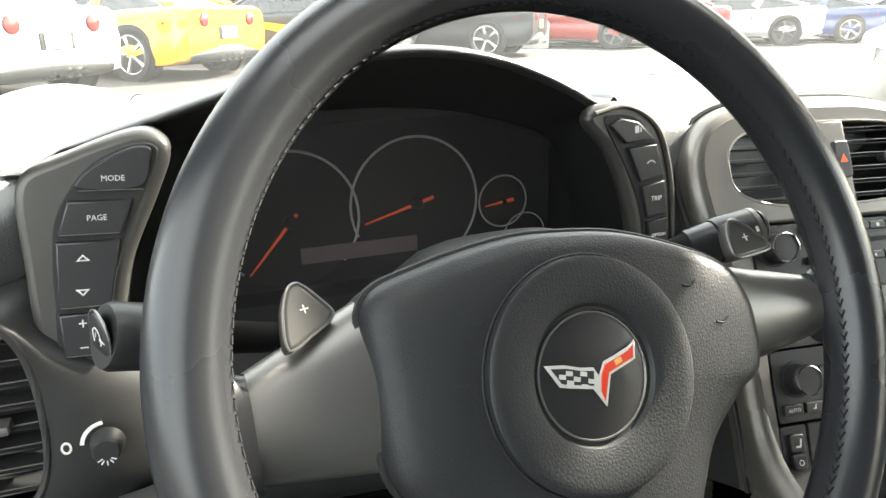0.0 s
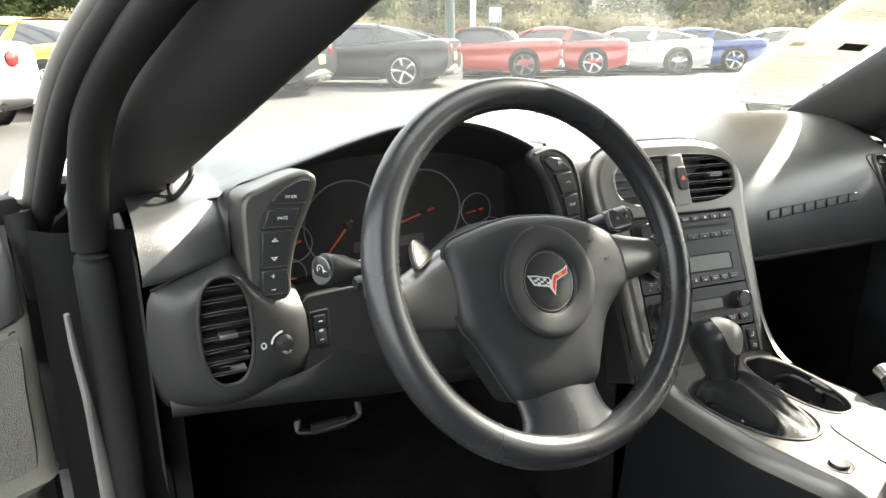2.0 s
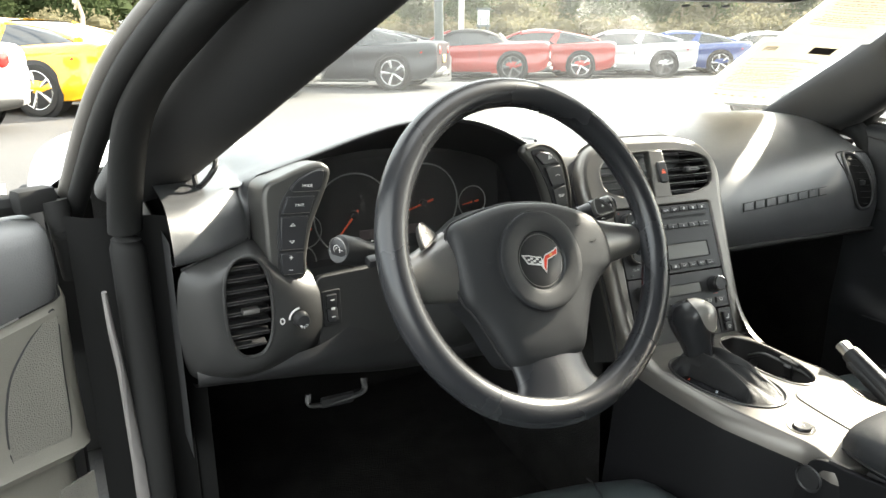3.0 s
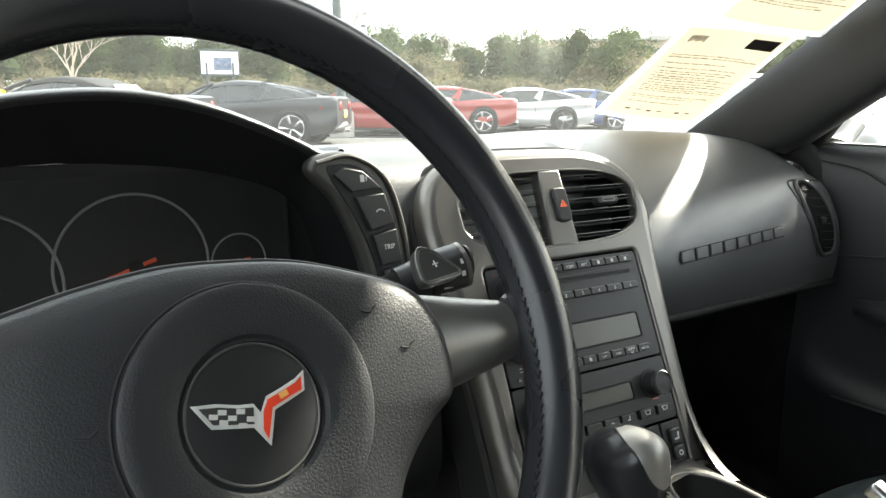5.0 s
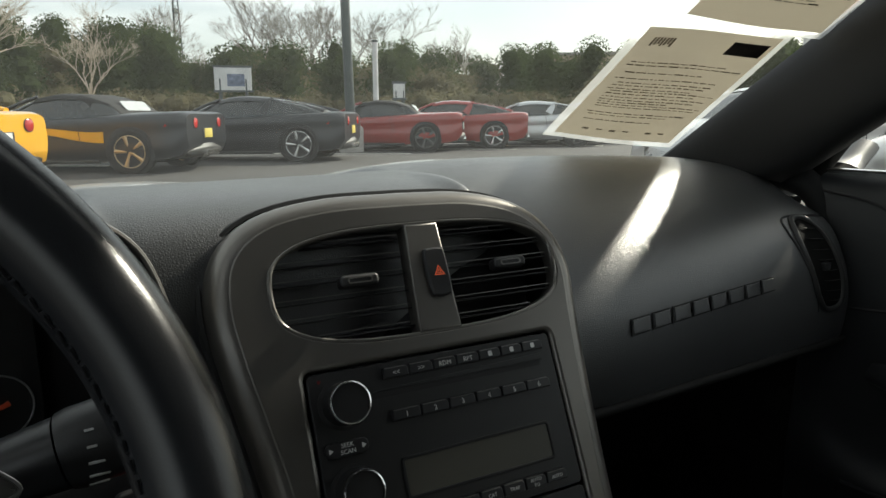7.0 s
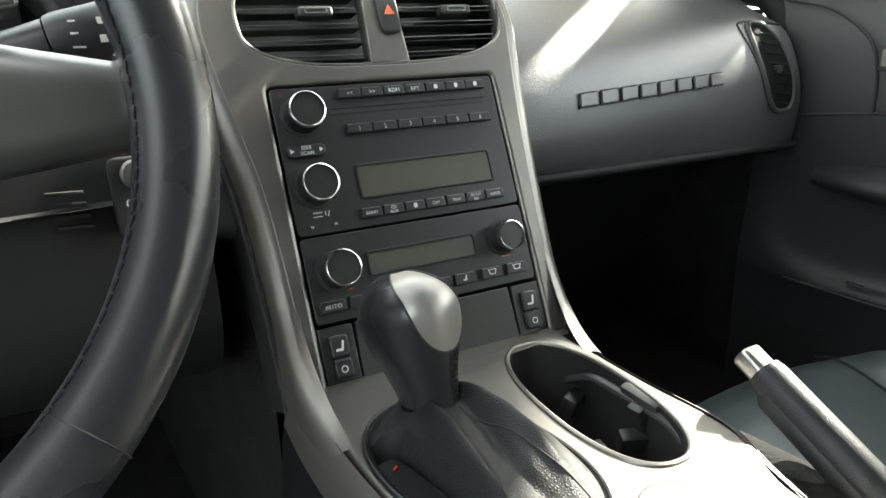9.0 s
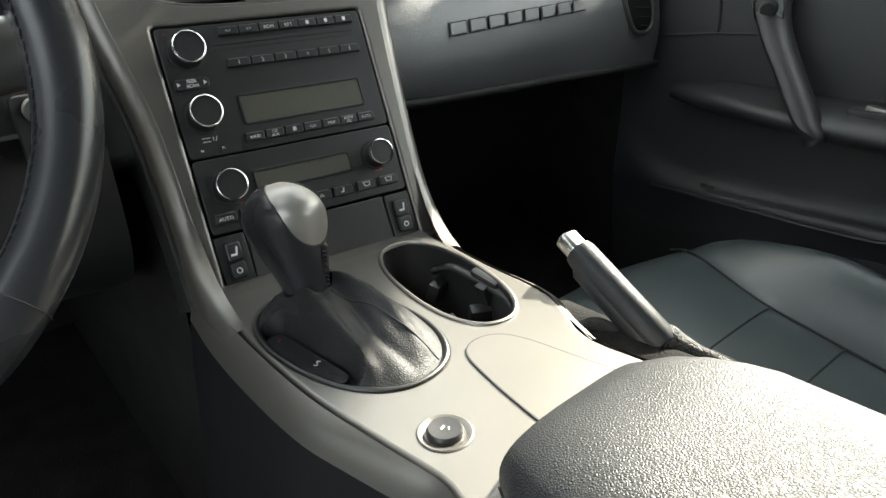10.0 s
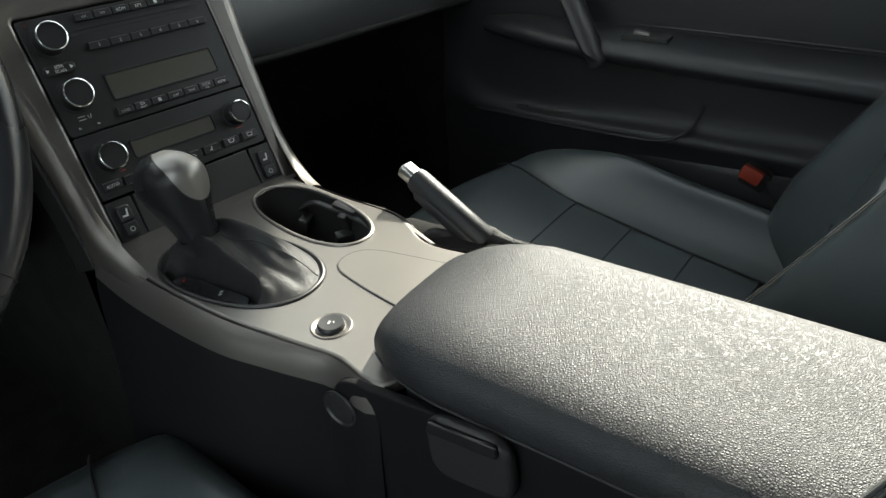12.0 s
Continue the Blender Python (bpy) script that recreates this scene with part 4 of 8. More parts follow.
# shift paddles on top of the spokes
for sgn, x, y in ((-1, -0.133, 0.036), (1, 0.122, 0.033)):
    P = at(Matrix(), x, y, -0.015) @ pose(0, 0, 0, -16, 14 if sgn < 0 else 2, 4) @ Matrix.Scale(0.66 if sgn < 0 else 0.72, 4)
    shp = [(-0.019, -0.024), (-0.0155, -0.002), (-0.008, 0.0135), (-0.001, 0.0185), (0.005, 0.016), (0.013, 0.005), (0.019, -0.006), (0.014, -0.012), (0.0, -0.018)] if sgn < 0 else [(-0.018, -0.013), (-0.0165, 0.004), (-0.008, 0.0165), (0.004, 0.012), (0.014, 0.0), (0.021, -0.013), (0.0, -0.015)]
    shp = [tuple(q) for q in spline(shp, 40, True)]
    pdl = part("paddle", plate([shp], 0.012, P @ pose(0, 0, -0.004), TRIM, 0.003), TRIM, wheel, "grey shift paddle", local=True)
    part("paddle_rim", tube([P @ Vector((a, b, 0.0076)) for a, b in shp], 0.0007, 6, closed=True), SPOKE, pdl, local=True)
    part("plus_mark", merge(box(0.006, 0.0009, 0.0004, 0, at(P, 0, 0, 0.0083)), box(0.0009, 0.006, 0.0004, 0, at(P, 0, 0, 0.0083))), INK, pdl, local=True)

# ---- centre stack: x along its width, y up its face, z out of it ----
STACK = face_frame((0.005, 0.1485, 0.526), (0.9923, -0.1236, 0), (0.01, 0.095, 0.2))
bez_r = spline([(0.0, 0.332), (0.05, 0.330), (0.09, 0.320), (0.115, 0.300), (0.125, 0.272), (0.122, 0.235), (0.118, 0.19), (0.114, 0.12), (0.112, 0.05), (0.112, 0.012), (0.114, -0.014)], 44)
bez_l = spline([(0.0, 0.332), (-0.06, 0.331), (-0.105, 0.322), (-0.130, 0.302), (-0.137, 0.27), (-0.132, 0.23), (-0.125, 0.195), (-0.1155, 0.14), (-0.111, 0.06), (-0.110, 0.01), (-0.110, -0.014)], 44)
BEZEL = [tuple(p) for p in list(bez_l)[::-1] + list(bez_r)[1:]]
bezel = part("centre_bezel", plate([BEZEL, oval(0.111, 0.0385, 0.004, 0.275, 64, 3.0), rrect(0.193, 0.226, 0.005, 0.0, 0.109)], 0.014, at(STACK, 0, 0, -0.011), SILVER, 0.0035, 3), SILVER, dash, "satin silver centre bezel")
norms = []
for i, p in enumerate(BEZEL):
    a, b = BEZEL[max(i - 1, 0)], BEZEL[min(i + 1, len(BEZEL) - 1)]
    d = Vector((b[0] - a[0], b[1] - a[1])).normalized()
    n = Vector((-d.y, d.x))
    norms.append(n if n.dot(Vector(p) - Vector((0, 0.16))) > 0 else -n)
rolled = lambda steps: [[STACK @ Vector((p[0] + n.x * g, p[1] + n.y * g, z)) for p, n in zip(BEZEL, norms)] for g, z in steps]
part("bezel_roll", skin(rolled(((-0.003, 0.0028), (0.0, 0.0026), (0.004, 0.0012), (0.008, -0.0025), (0.0105, -0.008), (0.0118, -0.016), (0.0125, -0.030)))), SILVER, dash, "satin silver rolled bezel edge")
part("stack_flank", skin(rolled(((0.0122, -0.029), (0.013, -0.06), (0.014, -0.10)))), PANEL, dash)
part("bezel_gap", tube(rolled(((0.0138, -0.017),))[0], 0.0026, 6), PIT, dash)
# air vents
well = part("vent_box", plate([oval(0.113, 0.040, 0.004, 0.275, 48, 3.0)], 0.004, at(STACK, 0, 0, -0.045), PIT), PIT, dash)
part("vent_rim", tube([STACK @ Vector((x, y, 0.0018)) for x, y in oval(0.1125, 0.040, 0.004, 0.275, 64, 3.0)], 0.0016, 8, closed=True), SILVER, dash)
for x0, x1 in ((-0.106, -0.010), (0.020, 0.114)):
    for k in range(6):
        y = 0.2435 + k * 0.0127
        lim = 0.004 + math.copysign(1, x0 + x1) * 0.111 * max(0, 1 - (abs(y - 0.275) / 0.0385) ** 3.0) ** (1 / 3.0)
        a, b = (max(x0, lim), x1) if x0 < 0 else (x0, min(x1, lim))
        slat = part("vent_slat", box(b - a, 0.0013, 0.018, 0.0005, at(STACK, (a + b) / 2, y, -0.011) @ pose(0, 0, 0, 10), 1), DARK, dash)
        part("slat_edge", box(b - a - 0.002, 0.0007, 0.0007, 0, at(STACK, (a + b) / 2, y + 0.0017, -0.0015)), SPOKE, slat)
for x in (-0.048, 0.074):
    tab = part("vent_tab", plate([rrect(0.028, 0.0085, 0.003)], 0.011, at(STACK, x, 0.2775, -0.004), DARK, 0.002), DARK, dash, "dark vent adjusting tab")
    part("tab_rib", plate([rrect(0.018, 0.0042, 0.0015), rrect(0.0155, 0.0025, 0.001)], 0.0006, at(STACK, x, 0.2775, 0.007), SPOKE), SPOKE, tab)
part("vent_post", plate([[(-0.0065, 0.3145), (0.0205, 0.3145), (0.0235, 0.2350), (-0.0105, 0.2350)]], 0.016, at(STACK, 0, 0, -0.012), SILVER, 0.002), SILVER, dash, "satin silver centre post")
haz = part("hazard_switch", plate([[tuple(q) for q in p] for p in [spline([(0.003, 0.291), (0.0075, 0.2945), (0.0165, 0.2945), (0.020, 0.291), (0.0205, 0.264), (0.0165, 0.259), (0.008, 0.259), (0.0035, 0.264)], 30, True)]], 0.006, at(STACK, 0, 0, 0.0015), KEY, 0.0018), KEY, dash, "black hazard switch")
part("hazard_mark", plate([[(-0.0042, -0.0032), (0.0042, -0.0032), (0, 0.0042)], [(-0.0030, -0.0024), (0.0030, -0.0024), (0, 0.0028)]], 0.0003, at(STACK, 0.012, 0.277, 0.0076), HAZ), HAZ, haz, "orange triangle with an added glow")
part("hazard_mark", plate([[(-0.0019, -0.0017), (0.0019, -0.0017), (0, 0.0016)], [(-0.0011, -0.0012), (0.0011, -0.0012), (0, 0.0008)]], 0.0003, at(STACK, 0.012, 0.277, 0.0076), HAZ), HAZ, haz)

# radio
radio = thing("radio", "black car radio with chrome ringed knobs in the centre bezel", "radio", m=at(STACK, 0, 0.165, 0))
part("fascia", plate([rrect(0.190, 0.1115, 0.004, 0, 0.1645)], 0.008, at(STACK, 0, 0, -0.0065), RADIO, 0.001), RADIO, radio)
def knob(owner, x, y, r):
    k = part("knob", lathe([(r * 1.0, 0), (r * 1.0, 0.004), (r * 0.9, 0.012), (r * 0.875, 0.0150), (r * 0.86, 0.0164), (0, 0.0168)], 40, at(STACK, x, y, 0.001)), DARK, owner)
    part("knob_ring", lathe([(r * 0.92, 0.0120), (r * 0.965, 0.0150), (r * 0.950, 0.0177), (r * 0.880, 0.0181), (r * 0.870, 0.0165)], 40, at(STACK, x, y, 0.001)), CHROME, k, "chrome knob ring")
    part("knob_base", lathe([(r * 1.18, 0), (r * 1.18, 0.0012), (r * 1.0, 0.0016)], 40, at(STACK, x, y, 0.0012)), PIT, k)


for x, y in ((-0.0737, 0.1985), (-0.0748, 0.1444)):
    knob(radio, x, y, 0.0142)
def keyrow(owner, xs, y, w, h, texts, size=0.0046):
    for x, t in zip(xs, texts):
        k = part("key", plate([[(x - w / 2, y - h / 2), (x - w / 2 + 0.0006, y + h / 2), (x + w / 2 - 0.0020, y + h / 2), (x + w / 2, y + h / 2 - 0.002), (x + w / 2, y - h / 2)]], 0.005, at(STACK, 0, 0, 0.0005), KEY, 0.0009), KEY, owner)
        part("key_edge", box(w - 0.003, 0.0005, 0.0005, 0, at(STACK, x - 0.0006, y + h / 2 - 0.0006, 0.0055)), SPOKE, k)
        if t:
            part("lettering", letters(t, size, at(STACK, x, y - 0.0006, 0.0056), INK), INK, k)


keyrow(radio, np.linspace(-0.0345, 0.0765, 7), 0.2125, 0.0178, 0.0072, ["<<", ">>", "RDM", "RPT", "", "", ""])
keyrow(radio, np.linspace(-0.0325, 0.0745, 6), 0.1845, 0.0205, 0.0072, ["1", "2", "3", "4", "5", "6"], 0.005)
keyrow(radio, np.linspace(-0.0370, 0.0720, 7), 0.1190, 0.0172, 0.0076, ["BAND", "CD\nAUX", "", "CAT", "TRAF", "AUTO\nEQ", "AUTO"], 0.0034)
for x, y in ((0.0395, 0.2125), (0.058, 0.2125), (0.0765, 0.2125), (-0.0005, 0.119)):
    part("key_mark", plate([rrect(0.0032, 0.0036, 0.0008)], 0.0003, at(STACK, x, y, 0.0056), INK), INK, radio)
part("disc_slot", plate([rrect(0.140, 0.0036, 0.0012, 0.012, 0.1992)], 0.0006, at(STACK, 0, 0, 0.0014), PIT), PIT, radio)
part("slot_lip", plate([[(-0.058, 0.2022), (0.084, 0.2062), (0.084, 0.2015), (-0.058, 0.2012)]], 0.0014, at(STACK, 0, 0, 0.0012), RADIO, 0.0004), RADIO, radio)
part("display", plate([rrect(0.1145, 0.0232, 0.002, 0.0175, 0.1437)], 0.0006, at(STACK, 0, 0, 0.0014), LCD), LCD, radio, "unlit grey green display")
part("display_frame", plate([rrect(0.1185, 0.0272, 0.003, 0.0175, 0.1437), rrect(0.1145, 0.0232, 0.002, 0.0175, 0.1437)], 0.0022, at(STACK, 0, 0, 0.001), PIT, 0.0005), PIT, radio)
sk = part("seek_key", plate([rrect(0.029, 0.0092, 0.004, -0.0765, 0.1712)], 0.004, at(STACK, 0, 0, 0.001), KEY, 0.001), KEY, radio)
part("lettering", letters("SEEK\nSCAN", 0.0040, at(STACK, -0.0765, 0.1712, 0.0052), INK), INK, sk)
for x in (-0.0875, -0.0655):
    part("seek_mark", plate([[(-0.0015, -0.0018), (0.0015, 0.0), (-0.0015, 0.0018)]], 0.0003, at(STACK, x, 0.1712, 0.0052), INK), INK, sk)
part("note_mark", merge(box(0.007, 0.0006, 0.0003, 0, at(STACK, -0.0775, 0.1248, 0.0018)), box(0.007, 0.0006, 0.0003, 0, at(STACK, -0.0775, 0.1218, 0.0018)), box(0.0006, 0.003, 0.0003, 0, at(STACK, -0.0715, 0.1235, 0.0018)), box(0.0006, 0.0042, 0.0003, 0, at(STACK, -0.0690, 0.1235, 0.0018) @ pose(0, 0, 0, 0, 0, -20))), INK, radio)
for x, t in ((-0.0835, "H"), (-0.0655, "M")):
    part("clock_key", lathe([(0.0036, 0), (0.0036, 0.001), (0, 0.0014)], 16, at(STACK, x, 0.1145, 0.001)), KEY, radio)
    part("lettering", letters(t, 0.0032, at(STACK, x, 0.1145, 0.0026), INK), INK, radio)
part("theft_lamp", lathe([(0.0012, 0), (0.0012, 0.0008), (0, 0.001)], 12, at(STACK, -0.0870, 0.2150, 0.001)), material("dark_red_lamp", (0.15, 0.01, 0.01), 0.3), radio, "tiny dark red lamp")

# climate unit
climate = thing("climate_control", "black climate control panel with two chrome ringed knobs", "climate control", m=at(STACK, 0, 0.075, 0))
part("fascia", plate([rrect(0.190, 0.0635, 0.004, 0, 0.0755)], 0.008, at(STACK, 0, 0, -0.0065), RADIO, 0.001), RADIO, climate)
knob(climate, -0.0714, 0.0810, 0.0140)
knob(climate, 0.0716, 0.0818, 0.0125)
part("display", plate([rrect(0.0895, 0.0152, 0.002, -0.001, 0.0810)], 0.0006, at(STACK, 0, 0, 0.0014), LCD), LCD, climate, "unlit grey green display")
part("display_frame", plate([rrect(0.0935, 0.0192, 0.003, -0.001, 0.0810), rrect(0.0895, 0.0152, 0.002, -0.001, 0.0810)], 0.0022, at(STACK, 0, 0, 0.001), PIT, 0.0005), PIT, climate)
keyrow(climate, [-0.0810, -0.0590, -0.037, -0.015, 0.007, 0.0290, 0.0535, 0.0770], 0.0555, 0.0195, 0.0088, ["AUTO", "", "", "", "", "", "", ""], 0.0046)
for x in (-0.059, 0.029):
    part("person_mark", merge(box(0.0012, 0.0040, 0.0003, 0, at(STACK, x, 0.0560, 0.0056) @ pose(0, 0, 0, 0, 0, -20)), box(0.0034, 0.0011, 0.0003, 0, at(STACK, x - 0.001, 0.0542, 0.0056))), INK, climate)
part("arrow_mark", plate([tri_up, tri_in], 0.0003, at(STACK, 0.007, 0.0538, 0.0056) @ Matrix.Scale(0.7, 4), INK), INK, climate)
for x in (0.0535, 0.077):
    part("glass_mark", plate([[(-0.004, 0.0022), (0.004, 0.0022), (0.0026, -0.002), (-0.0026, -0.002)], [(-0.0030, 0.0016), (0.0030, 0.0016), (0.0019, -0.0013), (-0.0019, -0.0013)]], 0.0003, at(STACK, x, 0.0560, 0.0056), INK), INK, climate)
for x, y in ((-0.066, 0.0655), (0.0716, 0.0668)):
    part("heat_mark", plate([rrect(0.008, 0.0009, 0.0004)], 0.0003, at(STACK, x, y, 0.0016), EMB_RED), EMB_RED, climate)
# ash tray door and the two seat heater rockers
tray = thing("tray_door", "plain dark tray door below the climate panel", "tray door", m=at(STACK, 0, 0.02, 0))
part("door", plate([[(-0.0665, 0.0415), (0.0665, 0.0415), (0.0685, -0.004), (-0.0685, -0.004)]], 0.008, at(STACK, 0, 0, -0.0068), PANEL, 0.0012), PANEL, tray)
for x in (-0.0825, 0.0825):
    sw = thing("seat_heater_switch", "black seat heater rocker switch in the centre bezel", "switch", m=at(STACK, x, 0.018, 0), group="seat heater switches")
    part("plate", plate([rrect(0.0265, 0.0455, 0.002, x, 0.0185)], 0.008, at(STACK, 0, 0, -0.0068), RADIO, 0.001), RADIO, sw)
    part("rocker", plate([rrect(0.0140, 0.0165, 0.003, x, 0.0265)], 0.006, at(STACK, 0, 0, 0.0), KEY, 0.0018), KEY, sw)
    part("rocker", plate([rrect(0.0140, 0.0145, 0.003, x, 0.0105)], 0.006, at(STACK, 0, 0, 0.0), KEY, 0.0018), KEY, sw)
    part("seat_mark", merge(box(0.0016, 0.0060, 0.0003, 0, at(STACK, x + 0.002, 0.0275, 0.0062) @ pose(0, 0, 0, 0, 0, -12)), box(0.0055, 0.0018, 0.0003, 0, at(STACK, x - 0.0008, 0.0240, 0.0062))), INK, sw)
    part("off_mark", plate([oval(0.0026, 0.0026, x, 0.0100, 20), oval(0.0019, 0.0019, x, 0.0100, 20)], 0.0003, at(STACK, 0, 0, 0.0061), INK), INK, sw)
# ignition and its lamp on the bolster beside the column
ign = thing("ignition_switch", "dark ignition button with a small red lamp", "ignition switch", (-0.182, 0.226, 0.665))
IG = face_frame((-0.180, 0.231, 0.667), (1, 0.02, 0), (0, 0.22, 1))
part("plate", plate([rrect(0.034, 0.052, 0.006)], 0.006, at(IG, 0, 0, -0.002), RADIO, 0.0015), RADIO, ign)
part("button", lathe([(0.0095, 0), (0.0095, 0.003), (0.008, 0.0045), (0, 0.005)], 24, at(IG, -0.001, 0.014, 0.004)), SPOKE, ign)
part("lettering", letters("ACC", 0.006, at(IG, 0.009, -0.002, 0.0042), INK), INK, ign)
part("ring_mark", plate([oval(0.0028, 0.0028, -0.007, -0.004, 16), oval(0.002, 0.002, -0.007, -0.004, 16)], 0.0003, at(IG, 0, 0, 0.0042), INK), INK, ign)
part("lamp", lathe([(0.0022, 0), (0.0022, 0.0008), (0, 0.0012)], 14, at(IG, -0.005, -0.0125, 0.004)), RED, ign, "lit red lamp")

# passenger end: vent, raised lettering field drawn as plain bars
FACE = np.array(spline(right_face(0.0, 0.826, 0.59), 300))
FACE = FACE[(FACE[:, 1] < 0.80) & (FACE[:, 1] > 0.60) & (FACE[:, 0] < 0.40)]
FACE = FACE[np.argsort(FACE[:, 1])]
def on_face(x, z, out=0.0):
    """A point on the passenger side of the dashboard, out towards the seat."""
    return Vector((x, float(np.interp(z, FACE[:, 1], FACE[:, 0])) - out, z))


seam = spline([(0.607, 0.738), (0.610, 0.752), (0.628, 0.757), (0.668, 0.756), (0.712, 0.752)], 30)
seam2 = spline([(0.607, 0.738), (0.616, 0.705), (0.628, 0.668), (0.634, 0.640)], 24)
part("vent_seam", tube([on_face(x, z, 0.0002) for x, z in list(seam2)[::-1] + list(seam)], [0.0006, 0.0017, 0.0017, 0.0017], 6), PIT, dash)
# no recess is cut: a black sheet on the pad paints the opening's shade
vent_shade = [(0.657 + u * 0.034 + 0.16 * (0.697 - (0.697 + v * 0.057)), 0.697 + v * 0.057) for u, v in oval(1, 1, 0, 0, 48, 2.7)]
rows = [[on_face(0.657 + (x - 0.657) * k, 0.697 + (z - 0.697) * k, 0.0012) for x, z in vent_shade] for k in (1.0, 0.7, 0.4, 0.05)]
SHADE_BLACK = material("vent_shade", (0.006, 0.006, 0.006), 0.9, spec=0.1)
part("end_vent_well", skin(rows, True), SHADE_BLACK, dash, "black sheet for the shaded end vent opening")
part("end_vent_lip", tube([on_face(0.657 + (x - 0.657) * 1.03, 0.697 + (z - 0.697) * 1.02, 0.0008) for x, z in vent_shade], 0.0042, 10, closed=True), PANEL, dash, "soft edge round the end vent")
for k in range(8):
    v = -0.80 + 0.23 * k
    half = 0.034 * (1 - abs(v) ** 2.7) ** (1 / 2.7) - 0.002
    z = 0.697 + 0.057 * v
    x = 0.657 - 0.16 * 0.057 * v
    part("vent_slat", tube([on_face(x - half * 0.45, z + 0.001, 0.0020), on_face(x + half * 0.1, z - 0.001, 0.0030), on_face(x + half * 0.85, z - 0.003, 0.0014)], [0.0006, 0.0014, 0.0009], 8, 8, 0.5), RUBBER, dash)
part("end_vent_tab", box(0.014, 0.008, 0.010, 0.002, Matrix.Translation(on_face(0.655, 0.696, 0.003))), DARK, dash)
BAR = face_frame((0.402, 0.2808, 0.6885), (1, 0.0, 0.028), (0, 0.30, 1))
for k in range(8):
    x = -0.1135 + k * 0.0324
    part("raised_bar", plate([[(x - 0.0155, -0.0085), (x + 0.0125, -0.0085), (x + 0.0155, 0.0085), (x - 0.0125, 0.0085)]], 0.0010, at(BAR, 0, 0, -0.0006), PIT, 0.0003), PIT, dash)
    part("raised_bar", plate([[(x - 0.0136, -0.0064), (x + 0.0116, -0.0064), (x + 0.0136, 0.0066), (x - 0.0114, 0.0066)]], 0.0022, at(BAR, 0, 0, -0.0004), VINYL, 0.0006), VINYL, dash)

# ---- centre console ----
console = thing("centre_console", "satin silver console top with a dark side between the seats", "console", (0, 0, 0.2))
OUT = [tuple(p) for p in spline([(-0.105, 0.165), (-0.113, 0.11), (-0.117, 0.05), (-0.117, -0.02), (-0.110, -0.085), (-0.104, -0.13), (-0.098, -0.19), (0.06, -0.19), (0.066, -0.10), (0.080, -0.068), (0.092, -0.044), (0.096, -0.015), (0.096, 0.03), (0.100, 0.09), (0.106, 0.165)], 80)]
BOOT = oval(0.052, 0.083, -0.058, 0.026, 64, 2.2, 0.12)
CUP = oval(0.036, 0.082, 0.050, 0.042, 64, 2.3, -0.16)
TOP = pose(0, 0, 0.515)
part("console_top", plate([OUT, BOOT, CUP], 0.012, TOP, SILVER, 0.0035, 3), SILVER, console, "satin silver console top")
rows = []
for edge in ([p for p in OUT if p[0] < -0.09 and p[1] > -0.186], [p for p in OUT if p[0] > 0.058 and p[1] > -0.186]):
    left = edge[0][0] < 0
    soft = ((-0.002, 0.5268), (0.003, 0.5262), (0.008, 0.5235), (0.013, 0.5185), (0.0165, 0.512), (0.0185, 0.505)) if left else ((-0.002, 0.5265), (0.003, 0.5245), (0.007, 0.520), (0.010, 0.513), (0.0118, 0.503))
    thin = lambda y: 1.0 if not left or y > -0.04 else max(0.55, 1 + (y + 0.04) * 4.5)
    rows = [[(x + math.copysign(dx * thin(y), x), y, z) for x, y in edge] for dx, z in soft]
    part("console_shoulder", skin(rows), SILVER, console, "rounded satin silver shoulder")
    # silver stops here; the near black below paints the shoulder's fall into shade
    low = ((0.0180, 0.5055), (0.0205, 0.494), (0.0230, 0.471), (0.0245, 0.45), (0.028, 0.40), (0.036, 0.32), (0.046, 0.17)) if left else ((0.0112, 0.5035), (0.0125, 0.496), (0.016, 0.47), (0.024, 0.42), (0.034, 0.34), (0.045, 0.17))
    rows = [[(x + math.copysign(dx * thin(y), x), y, z) for x, y in edge] for dx, z in low]
    part("console_side", skin(rows), SHADED_SKIRT, console, "dark side skirt, blackened further for shade")
# sweep between the stack and the console top
rows = []
for x in np.linspace(-0.106, 0.107, 30):
    a, b = STACK @ Vector((x * 1.03, -0.003, 0.0035)), Vector((x, 0.118, 0.5275))
    m = STACK @ Vector((x * 1.01, -0.010, 0.006))
    m.z = max(m.z, 0.5272)
    rows.append([a * (1 - t) ** 2 + m * 2 * t * (1 - t) + b * t * t for t in np.linspace(0, 1, 9)])
part("console_sweep", skin(rows), SILVER, console)
for sgn, xb, xc in ((-1, -0.110, -0.1145), (1, 0.112, 0.0985)):
    p0, p2 = STACK @ Vector((xb, 0.060, 0.0030)), Vector((xc, 0.085, 0.5270))
    p1 = STACK @ Vector((xb, -0.004, 0.0045))
    p1.z = 0.5275
    away0 = STACK.to_3x3() @ Vector((0, 0, -1))
    rows = []
    for t in np.linspace(0, 1, 18):
        b = p0 * (1 - t) ** 2 + p1 * 2 * t * (1 - t) + p2 * t * t
        k = t * t * (3 - 2 * t)
        away = (away0 * (1 - k) + Vector((0, 0, -1)) * k).normalized()
        rows.append([b + Vector((sgn * g * (1 + 0.35 * k), 0, 0)) + away * d for g, d in ((-0.004, 0.0002), (0.0004, 0.0), (0.0044, 0.0014), (0.0084, 0.005), (0.0109, 0.0105), (0.0122, 0.0185), (0.0130, 0.034))])
    part("console_flare", skin(rows), SILVER, console, "satin silver flare into the centre bezel")
